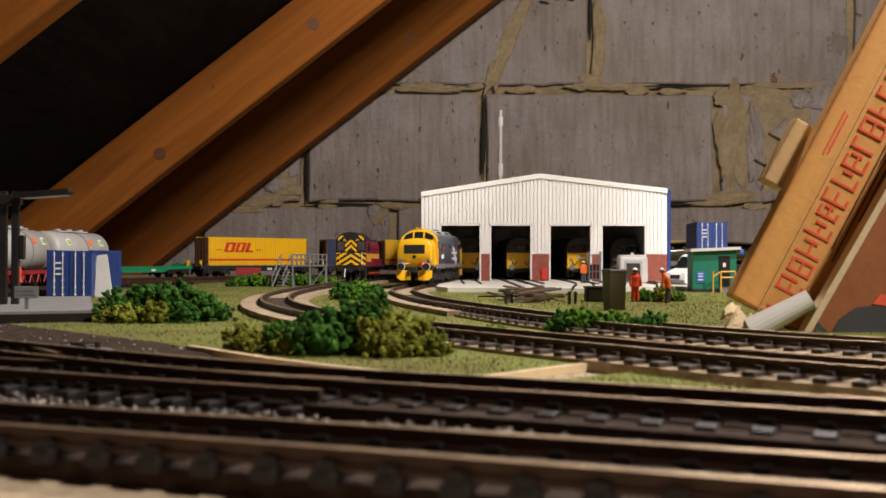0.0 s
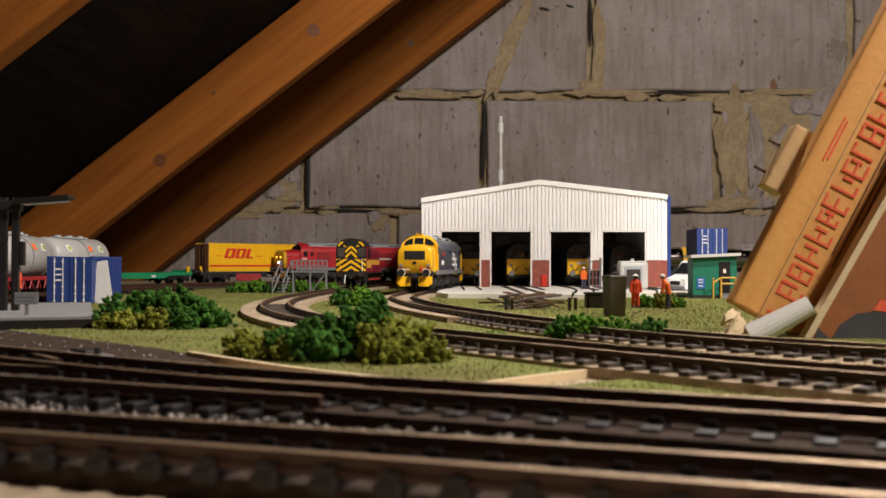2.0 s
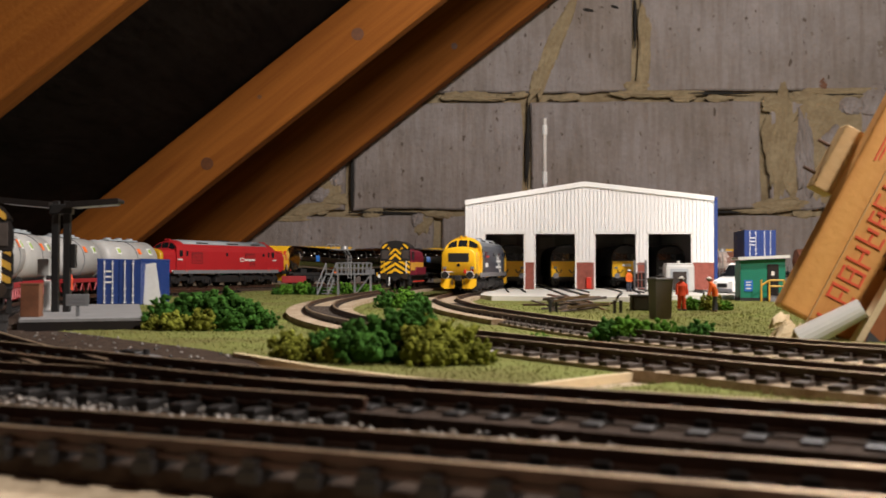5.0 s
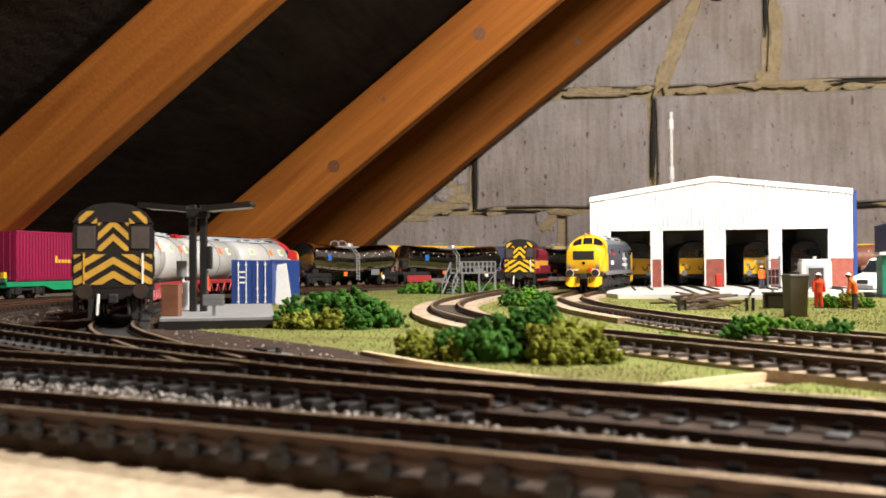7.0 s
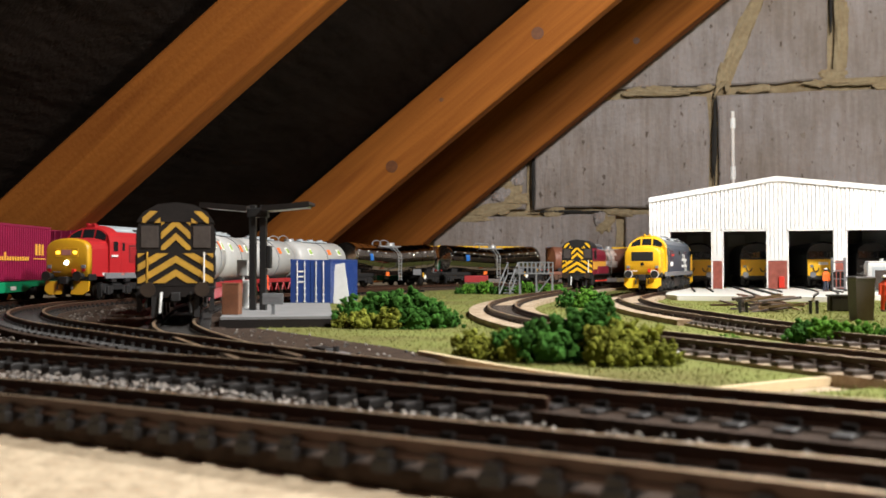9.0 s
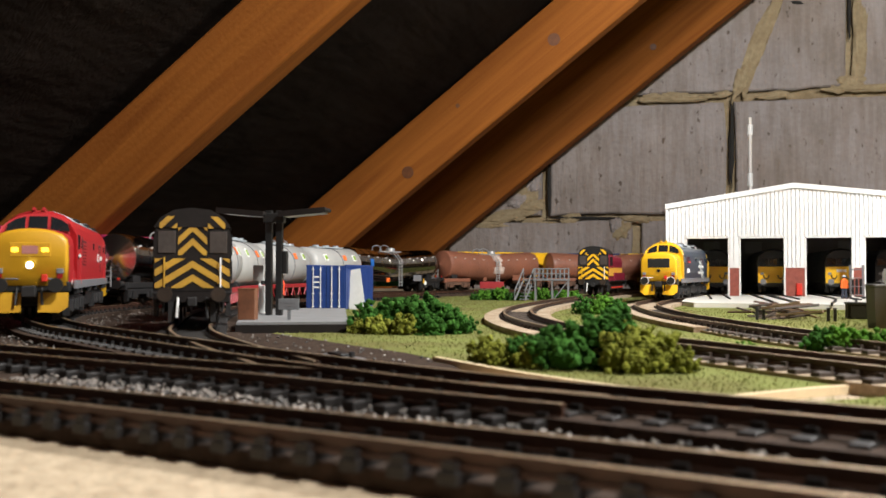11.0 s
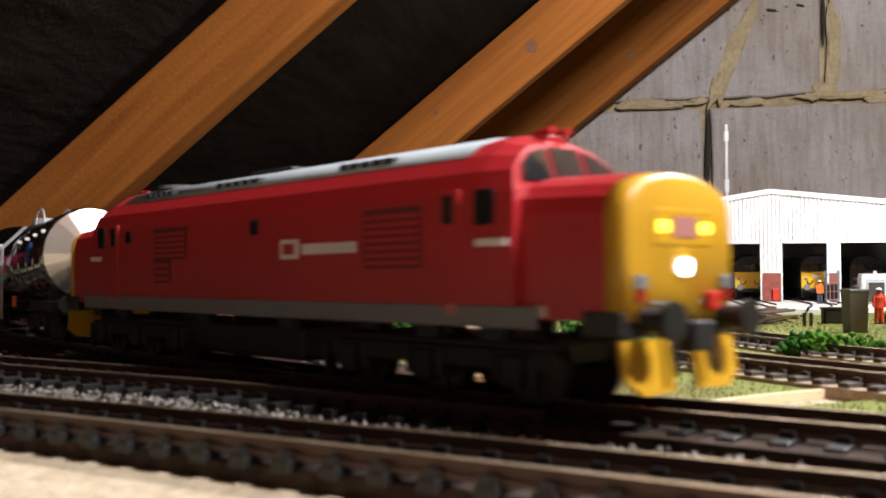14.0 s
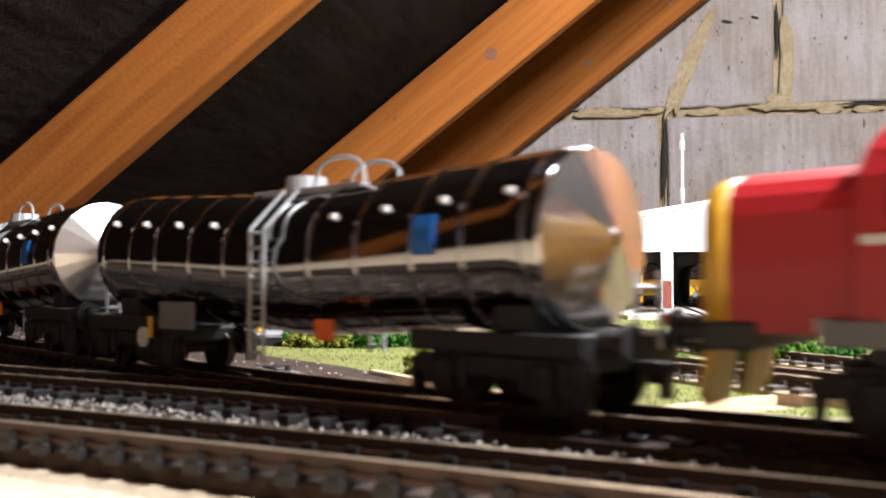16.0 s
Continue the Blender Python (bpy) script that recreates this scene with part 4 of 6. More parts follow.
        for x in (-0.088, 0.088, -0.07, 0.07, 0.02, -0.02):
            part("step", bx(x - 0.003, x + 0.003, q * 0.0165 - 0.001, q * 0.0165 + 0.001, 0.0095, 0.0118), FRAME, th)
    for o in th.children_recursive:      # the body rides high; the roof line stays
        for v in o.data.vertices:
            v.co.z += 0.0026 * max(0.0, min(1.0, (0.0520 - v.co.z) / 0.012))
    part("fuel_tank", bx(-0.022, 0.022, -0.0145, 0.0145, 0.004, 0.0125, 0.0012), FRAME, th)
    part("battery_box", bx(-0.034, -0.0235, -0.014, 0.014, 0.005, 0.0125, 0.0008), FRAME, th)
    for x in (-0.066, 0.066):
        bogie(th, x, (-0.0245, 0.0, 0.0245), spin, 0.0070)
    return th, body


def shape(parent, name, x0, x1, z0, z1, q, y, material, label=""):
    return part(name, bx(x0, x1, min(q * y, q * (y + 0.0004)), max(q * y, q * (y + 0.0004)), z0, z1), material, parent, label)


red37, rb = mainline_loco("bright red diesel with yellow nose and lit headlamps", RED, YELLOW_SHADED, GREY, LGREY, True, True, False)
for q in (-1, 1):
    x = 0.0185 * q
    shape(rb, "white_emblem", min(x, x + q * 0.0072), max(x, x + q * 0.0072), 0.0280, 0.0325, -q, 0.0177, OFFWHITE)
    shape(rb, "emblem_field", min(x + q * 0.0012, x + q * 0.0060), max(x + q * 0.0012, x + q * 0.0060), 0.0290, 0.0315, -q, 0.0179, RED)
    for k in range(9):
        x = (0.0275 + k * 0.0023) * q
        shape(rb, "white_bar", min(x, x + q * 0.0017), max(x, x + q * 0.0017), 0.0289, 0.0313, -q, 0.0177, OFFWHITE)
    for x in (0.0885, -0.0885):
        shape(rb, "number_bar", x - 0.0040, x + 0.0040, 0.0292, 0.0306, -q, 0.0179, OFFWHITE)
    for x, m in ((0.098, OFFWHITE), (-0.098, OFFWHITE), (0.0775, PINK), (-0.0775, PINK)):
        shape(rb, "data_panel", x - 0.0015, x + 0.0015, 0.0165, 0.0185, -q, 0.0175 if abs(x) < 0.09 else 0.0154, m)

blue37, bb = mainline_loco("dark blue diesel with all-yellow cab and white arrow", NAVY, YELLOW, GREY, LGREY, False, False, True, ring=OFFWHITE)
for q in (-1, 1):
    for k, (z0, z1) in enumerate(((0.0225, 0.0248), (0.0285, 0.0308))):
        shape(bb, "white_arrow_bar", -0.050, -0.012, z0, z1, q, 0.0176, WHITE)
    for x, rot in ((-0.036, 38), (-0.026, 38)):
        bm = bx(-0.013, 0.013, -0.0002, 0.0002, -0.0011, 0.0011)
        o = part("white_arrow_stroke", bm, WHITE, bb)
        o.matrix_local = Matrix.Translation((x, q * 0.0180, 0.0266)) @ Matrix.Rotation(math.radians(rot * -1), 4, "Y")
    shape(bb, "number_bar", 0.052, 0.068, 0.0235, 0.0275, q, 0.0176, WHITE)
    shape(bb, "red_nameplate", 0.045, 0.062, 0.0325, 0.0345, q, 0.0176, REDBIT)
stand(blue37, DEPOT, near_s(DEPOT, -0.009, 0.985), True)


def clip(bm, y0, y1, z0, z1):
    for co, no in (((0, y0, 0), (0, -1, 0)), ((0, y1, 0), (0, 1, 0)), ((0, 0, z0), (0, 0, -1)), ((0, 0, z1), (0, 0, 1))):
        bmesh.ops.bisect_plane(bm, geom=bm.verts[:] + bm.edges[:] + bm.faces[:], plane_co=co, plane_no=no, clear_outer=True)


def chevrons(th, x, y0, y1, z0, z1, apexes, rise, w, material, thick=0.0004):
    """Yellow V stripes, pointing up, on a black end wall."""
    for a in apexes:
        bm = bmesh.new()
        for q in (-1, 1):
            far = 0.03
            plate([(0, a), (q * far, a - far * rise), (q * far, a - far * rise - w), (0, a - w)], lambda z: x, thick, bm)
        clip(bm, y0, y1, z0, z1)
        if len(bm.faces):
            part("warning_stripe", bm, material, th)
        else:
            bm.free()


def shunter(label, body_mat, band, stripe, base):
    """A six-wheeled shunter; its cab end looks along +x."""
    th = thing("shunting_locomotive", label, "locomotive")
    cab = [(0.0166, 0.0150), (0.0168, 0.038), (0.0160, 0.0425), (0.0130, 0.0470), (0.0075, 0.0502), (0.0, 0.0512)]
    cb = part("cab", skin([(0.030, profile(cab)), (0.0565, profile(cab))]), body_mat, th)
    part("cab_roof", skin([(0.0285, profile([(0.0166, 0.0432), (0.0135, 0.0476), (0.0078, 0.0509), (0, 0.0519)])), (0.0578, profile([(0.0166, 0.0432), (0.0135, 0.0476), (0.0078, 0.0509), (0, 0.0519)]))]), base, th)
    X = 0.0566
    back = part("cab_end", plate([(y, z) for y, z in profile([(0.0163, 0.0152), (0.0165, 0.038), (0.0157, 0.0425), (0.0128, 0.0466), (0.0074, 0.0497), (0, 0.0507)])], lambda z: X, 0.0005), base, th)
    chevrons(back, X + 0.0006, -0.0062, 0.0062, 0.031, 0.0500, (0.0625, 0.0565, 0.0505, 0.0445, 0.0385), 0.95, 0.0031, stripe)
    chevrons(back, X + 0.0006, -0.0160, 0.0160, 0.0165, 0.0295, (0.0345, 0.0285, 0.0225, 0.0405), 0.62, 0.0031, stripe)
    for q in (-1, 1):
        part("cab_window", bx(X + 0.0005, X + 0.0012, q * 0.0110 - 0.0038, q * 0.0110 + 0.0038, 0.0318, 0.0415, 0.0003), WINDOWM, back)
        bm = bmesh.new()
        plate([(q * 0.0066, 0.0430), (q * 0.0145, 0.0430), (q * 0.0120, 0.0468), (q * 0.0066, 0.0492)], lambda z: X + 0.0006, 0.0003, bm)
        for f in bm.faces:
            f.material_index = 0
        part("shoulder_panel", bm, base, back)
        for a in (0.0452, 0.0520):
            b3 = bmesh.new()
            plate([(q * 0.0066, a), (q * 0.017, a - 0.0099), (q * 0.017, a - 0.013), (q * 0.0066, a - 0.0031)], lambda z: X + 0.001, 0.0003, b3)
            clip(b3, min(q * 0.0066, q * 0.0140), max(q * 0.0066, q * 0.0140), 0.0428, 0.0480 - 0.0)
            if len(b3.faces):
                part("warning_stripe", b3, stripe, back)
            else:
                b3.free()
        for z in (0.0185, 0.0255):
            part("lamp_bracket", bx(X + 0.0005, X + 0.0018, q * 0.0115 - 0.0006, q * 0.0115 + 0.0006, z, z + 0.0022), stripe, back)
        part("handrail", cy((X + 0.0015, q * 0.0120, 0.016), (X + 0.0015, q * 0.0120, 0.030), 0.0004, seg=6), WHITE if q > 0 else stripe, back)
        part("cab_side_window", bx(0.037, 0.050, q * 0.0167 - 0.0004, q * 0.0167 + 0.0004, 0.031, 0.0405, 0.0004), GLASS, cb)
        part("colour_band", bx(0.031, 0.056, q * 0.0169 - 0.0002, q * 0.0169 + 0.0002, 0.020, 0.0285), band, cb)
        part("bonnet_band", bx(-0.050, 0.029, q * 0.0122 - 0.0002, q * 0.0122 + 0.0002, 0.022, 0.0290), band, th)
        part("running_board", bx(-0.054, 0.057, q * 0.0148 - 0.0022, q * 0.0148 + 0.0022, 0.0138, 0.0150, 0.0003), FRAME, th)
        part("locker", bx(-0.045, 0.02, q * 0.0142 - 0.002, q * 0.0142 + 0.002, 0.015, 0.0235, 0.0005), body_mat, th)
        part("outside_frame", bx(-0.050, 0.054, q * 0.0125 - 0.0006, q * 0.0125 + 0.0006, 0.0055, 0.0138, 0.0003), FRAME, th)
        part("coupling_rod", bx(-0.036, 0.034, q * 0.0155 - 0.0005, q * 0.0155 + 0.0005, 0.0068, 0.0082, 0.0003), REDBIT, th)
        part("cab_steps", bx(0.050, 0.056, q * 0.0155 - 0.001, q * 0.0155 + 0.001, 0.004, 0.0138), FRAME, th)
        part("guard_iron", bx(0.0555, 0.0570, q * 0.009 - 0.0012, q * 0.009 + 0.0012, 0.0015, 0.0105), FRAME, th)
    hood = [(0.0120, 0.0150), (0.0121, 0.036), (0.0105, 0.0405), (0.006, 0.0428), (0.0, 0.0435)]
    part("bonnet", skin([(-0.052, profile(hood)), (0.030, profile(hood))]), body_mat, th)
    part("buffer_beam", bx(0.0545, 0.0568, -0.0160, 0.0160, 0.0100, 0.0155, 0.0004), base, th)
    part("rear_beam", bx(-0.0568, -0.0545, -0.0160, 0.0160, 0.0100, 0.0155, 0.0004), base, th)
    buffers(th, 0.0568, 1, BUFFERM)
    buffers(th, -0.0568, -1, BUFFERM)
    part("coupling", bx(0.0568, 0.0615, -0.002, 0.002, 0.0085, 0.0125, 0.0005), FRAME, th)
    for q in (-1, 1):
        part("brake_hose", cy((0.0585, q * 0.006, 0.0125), (0.0600, q * 0.0065, 0.0035), 0.0006, seg=6), WHITE if q < 0 else FRAME, th)
    for x in (-0.035, -0.001, 0.033):
        wheelset(th, x, 0.0086, 0.0084)
    return th


w08 = shunter("black shunter with weathered yellow wasp stripes", BLACKW, BLACKW, YELLOWW, BLACKW)
stand(w08, SHUNT, near_s(SHUNT, -0.240, 0.440), True)
e08 = shunter("maroon and gold shunter with wasp-striped cab", MAROON, GOLD, YELLOW, BLACK)
stand(e08, SIDING, near_s(SIDING, -0.0925, 1.095), True)


def depressed_tanker(label, tank_mat, spin, spill=False):
    """A long bogie tanker whose barrel dips towards its middle."""
    th = thing("tank_wagon", label, "tank wagon", group="bogie tank wagons")
    def mid(x):
        return 0.0284 + 0.0036 * min(1.0, abs(x) / 0.075)
    rings = []
    R = 0.0172
    stations = [(-0.0829, 0.985, 0), (-0.0824, 1.0, 0), (-0.075, 1, 0), (-0.010, 1, 0), (0.0, 1, 0), (0.010, 1, 0), (0.075, 1, 0), (0.0824, 1.0, 0), (0.0829, 0.985, 0)]
    for x, k, _ in stations:
        rings.append([(x, R * k * math.sin(a), mid(x) + R * k * math.cos(a)) for a in [2 * math.pi * j / 36 for j in range(36)]])
    barrel = smooth(part("barrel", loft(rings), tank_mat, th))
    for e in (-1, 1):   # dished cone of brushed sheet
        cone = [[(e * x, R * k * math.sin(a), mid(0.08) + R * k * math.cos(a)) for a in [2 * math.pi * j / 24 for j in range(24)]] for x, k in ((0.0826, 0.985), (0.0834, 0.975), (0.0880, 0.12), (0.0884, 0.08))]
        part("end_cone", loft(cone), TANKB if spill else CONEM, barrel)
    for x in (-0.079, -0.064, -0.05, -0.033, -0.017, 0.017, 0.033, 0.05, 0.064, 0.079):
        def hoop(dx, r):
            return [(x + dx, r * math.sin(a), mid(x) + r * math.cos(a)) for a in [2 * math.pi * j / 36 for j in range(36)]]
        smooth(part("barrel_band", loft([hoop(-0.0007, R - 0.0003), hoop(-0.0005, R + 0.00022), hoop(0.0005, R + 0.00022), hoop(0.0007, R - 0.0003)]), tank_mat, barrel))
    for q in (-1, 1):
        for x in (-0.075, -0.058, -0.041, -0.024, 0.024, 0.041, 0.058, 0.075):
            zz = mid(x) + 0.0085
            part("rivet_plate", bx(x - 0.0006, x + 0.0006, q * 0.0152 - 0.0007, q * 0.0152 + 0.0007, zz - 0.0006, zz + 0.0006), OFFWHITE, barrel)
        bm = bmesh.new()
        for x in (-0.0028, 0.0028):
            cyl(bm, (x, q * 0.0185, 0.006), (x, q * 0.0185, 0.036), 0.0005, seg=6)
            cyl(bm, (x, q * 0.0185, 0.036), (x, q * 0.009, 0.0455), 0.0005, seg=6)
        for k in range(9):
            cyl(bm, (-0.0028, q * 0.0185, 0.008 + k * 0.0034), (0.0028, q * 0.0185, 0.008 + k * 0.0034), 0.0004, seg=6)
        part("ladder", bm, LADDERM, th)
        part("data_board", bx(-0.047, -0.030, q * 0.0168 - 0.0004, q * 0.0168 + 0.0004, 0.0120, 0.0190, 0.0003), LGREY if not spill else TANKB, th)
        part("warning_plate", bx(0.020, 0.026, q * 0.0168 - 0.0004, q * 0.0168 + 0.0004, 0.0115, 0.0160), ORANGE if not spill else TANKB, th)
        part("yellow_lever", bx(-0.052, -0.0505, q * 0.0172 - 0.0004, q * 0.0172 + 0.0004, 0.0095, 0.0150), YELLOW, th)
        part("brake_wheel", cy((-0.055, q * 0.0168, 0.0095), (-0.055, q * 0.0176, 0.0095), 0.0026, seg=16), WHITE if not spill else FRAME, th)
        part("side_frame", bx(-0.0915, -0.048, q * 0.0140 - 0.0012, q * 0.0140 + 0.0012, 0.0108, 0.0148, 0.0004), FRAME if not spill else TANKB, th)
        part("side_frame", bx(0.048, 0.0915, q * 0.0140 - 0.0012, q * 0.0140 + 0.0012, 0.0108, 0.0148, 0.0004), FRAME if not spill else TANKB, th)
        if not spill:
            for x0, x1, z0, z1 in ((0.052, 0.056, 0.030, 0.037),):
                bm = bmesh.new()
                for j in range(3):
                    aa = (1.30 + 0.15 * j) * q
                    m = Matrix.Translation(((x0 + x1) / 2, 0, mid(x0))) @ Matrix.Rotation(-aa, 4, "X")
                    box(bm, -0.003, 0.003, -0.0013, 0.0013, R + 0.0001, R + 0.0004, 0, m)
                part("blue_emblem", bm, BLUE2, barrel)
    for e in (-1, 1):
        part("end_frame", bx(min(e * 0.0885, e * 0.0925), max(e * 0.0885, e * 0.0925), -0.0145, 0.0145, 0.0095, 0.0150, 0.0005), FRAME if not spill else TANKB, th)
        part("tank_saddle", bx(min(e * 0.068, e * 0.078), max(e * 0.068, e * 0.078), -0.012, 0.012, 0.0135, 0.020, 0.0006), FRAME, th)
        buffers(th, e * 0.0925, e)
        bm = bmesh.new()
        for y in (-0.004, 0.004):
            cyl(bm, (e * 0.0948, y, 0.012), (e * 0.0948, y, 0.026), 0.0005, seg=6)
        for k in range(3):
            cyl(bm, (e * 0.0948, -0.004, 0.015 + k * 0.004), (e * 0.0948, 0.004, 0.015 + k * 0.004), 0.0005, seg=6)
        part("end_rail", bm, LADDERM, th)
        part("drawbar", bx(min(e * 0.0925, e * 0.1000), max(e * 0.0925, e * 0.1000), -0.0014, 0.0014, 0.0080, 0.0100), FRAME, th)
        part("end_lamp", bx(min(e * 0.0925, e * 0.0933), max(e * 0.0925, e * 0.0933), 0.008, 0.0095, 0.0165, 0.0182), REDBIT, th)
    z = mid(0) + R
    part("walkway", bx(-0.020, 0.022, -0.006, 0.006, z - 0.0006, z + 0.0008, 0.0002), LADDERM, th)
    part("filler_lid", cy((-0.006, 0, z), (-0.006, 0, z + 0.0042), 0.0055, 0.0050, seg=20), LADDERM, th)
    bm = bmesh.new()
    for y in (-0.0055, 0.0055):
        last = None
        for k in range(9):
            a = math.pi * k / 8
            p = Vector((0.014 - 0.009 * math.cos(a), y, z + 0.0008 + 0.0062 * math.sin(a) ** 0.6))
            if last:
                cyl(bm, last, p, 0.0005, seg=6)
            last = p
    part("hoop_rail", bm, LADDERM, th)
    if spill:
        bm = bmesh.new()
        rnd = random.Random(2)
        for j in range(17):
            aa = -1.9 + j * 0.2375
            m = Matrix.Translation((-0.004, 0, mid(0))) @ Matrix.Rotation(aa, 4, "X")
            w = 0.0075 * rnd.uniform(0.55, 1.25)
            box(bm, -w, w, -0.0022, 0.0022, R, R + 0.0004, 0, m)
        part("dried_spill", bm, SPILL, barrel)
    for o in th.children_recursive:
        o.data.transform(Matrix.Diagonal((0.960, 1, 1, 1)))
    for x in (-0.067, 0.067):
        bogie(th, x, (-0.0118, 0.0118), spin, 0.0058, FRAME if not spill else RUSTF)
    return th


TRAIN = [(red37, 0.1235)]
for i in range(5):
    brown = i >= 3
    th = depressed_tanker("rusty brown bogie tanker with white dried spill" if brown else "polished dark chrome bogie tanker with blue emblem", TANKB if brown else CHROME, True, brown)
    TRAIN.append((th, 0.3455 + i * 0.1930))


def cement_wagon(label):
    th = thing("cement_wagon", label, "tank wagon", group="cement wagons")
    rings = []
    R = 0.0172
    for x, k, dz in ((-0.047, 0.5, 0), (-0.0465, 0.8, 0), (-0.043, 1.0, 0), (0.0, 1.0, -0.0008), (0.043, 1.0, 0), (0.0465, 0.8, 0), (0.047, 0.5, 0)):
        rings.append([(x, R * k * math.sin(a), 0.0295 + dz + R * k * math.cos(a)) for a in [2 * math.pi * j / 36 for j in range(36)]])
    barrel = smooth(part("barrel", loft(rings), TANKW, th))
    bm = bmesh.new()
    for j in range(30):
        box(bm, -0.0005, 0.0005, -0.0019, 0.0019, R - 0.0004, R + 0.00025, 0, Matrix.Translation((0.004, 0, 0.029)) @ Matrix.Rotation(2 * math.pi * j / 30, 4, "X"))
    part("barrel_seam", bm, LGREY, barrel)
    part("catwalk", bx(-0.025, 0.028, -0.004, 0.004, 0.0464, 0.0476), GREY, th)
    for x in (-0.02, 0.0, 0.02):
        part("filler_lid", cy((x, 0, 0.047), (x, 0, 0.049), 0.003, seg=14), GREY, th)
    for q in (-1, 1):
        for x, a, b in ((-0.028, LIME, WHITE), (0.030, LIME, WHITE)):
            m = Matrix.Translation((x, 0, 0.0293)) @ Matrix.Rotation(-q * 1.1, 4, "X")
            bm = bmesh.new()
            box(bm, -0.0030, 0.0030, -0.0032, 0.0032, R - 0.0004, R + 0.0003, 0, m)
            part("white_panel", bm, b, barrel)
            bm = bmesh.new()
            box(bm, -0.0019, 0.0019, -0.0021, 0.0021, R, R + 0.0006, 0, m)
            part("green_emblem", bm, a, barrel)
        m = Matrix.Translation((0.010, 0, 0.0293)) @ Matrix.Rotation(-q * 1.1, 4, "X")
        bm = bmesh.new()
        box(bm, -0.0026, 0.0026, -0.0026, 0.0026, R - 0.0004, R + 0.0004, 0, m)
        part("orange_panel", bm, ORANGE, barrel)
        part("sole_bar", bx(-0.047, 0.047, q * 0.0140 - 0.0008, q * 0.0140 + 0.0008, 0.0105, 0.0138, 0.0003), WAGONRED, th)
        bm = bmesh.new()
        for k in range(6):
            x = -0.040 + k * 0.016
            cyl(bm, (x - 0.004, q * 0.0142, 0.004), (x, q * 0.0142, 0.0105), 0.0006, seg=6)
            cyl(bm, (x + 0.004, q * 0.0142, 0.004), (x, q * 0.0142, 0.0105), 0.0006, seg=6)
        part("truss", bm, WAGONRED, th)
    part("chassis", bx(-0.046, 0.046, -0.012, 0.012, 0.009, 0.0135), FRAME, th)
    for e in (-1, 1):
        buffers(th, e * 0.047, e)
        wheelset(th, e * 0.03, 0.0062, 0.0060)
    return th


c1 = cement_wagon("pale grey cement tank wagon on red frame")
s0 = near_s(SHUNT, -0.240, 0.440) + 0.0615 + 0.062
for k in range(4):
    w = c1 if k == 0 else copy_thing(c1, Matrix())
    stand(w, SHUNT, s0 + k * 0.1085)


def flat_wagon(label, frame_mat, L=0.182):
    th = thing("container_wagon", label, "flat wagon", group="container wagons")
    part("deck", bx(-L / 2, L / 2, -0.0150, 0.0150, 0.0110, 0.0136, 0.0004), frame_mat, th)
    for q in (-1, 1):
        bm = prism([(-L / 2, 0.0136), (L / 2, 0.0136), (L / 2, 0.0098), (L / 2 - 0.045, 0.0098), (L / 2 - 0.055, 0.0065), (-L / 2 + 0.055, 0.0065), (-L / 2 + 0.045, 0.0098), (-L / 2, 0.0098)], q * 0.0155 - 0.0008, q * 0.0155 + 0.0008)
        part("side_sill", bm, frame_mat, th)
        part("data_panel", bx(-0.02, -0.012, q * 0.0164 - 0.0002, q * 0.0164 + 0.0002, 0.008, 0.0105), OFFWHITE, th)
    for e in (-1, 1):
        bogie(th, e * 0.066, (-0.0118, 0.0118), False, 0.0056, FRAME)
        part("end_plate", bx(min(e * (L / 2 - 0.002), e * L / 2), max(e * (L / 2 - 0.002), e * L / 2), -0.0150, 0.0150, 0.009, 0.0165), frame_mat, th)
        part("end_post", bx(min(e * (L / 2 - 0.004), e * (L / 2 - 0.001)), max(e * (L / 2 - 0.004), e * (L / 2 - 0.001)), 0.010, 0.013, 0.0136, 0.021), YELLOW, th)
        buffers(th, e * L / 2, e)
    return th


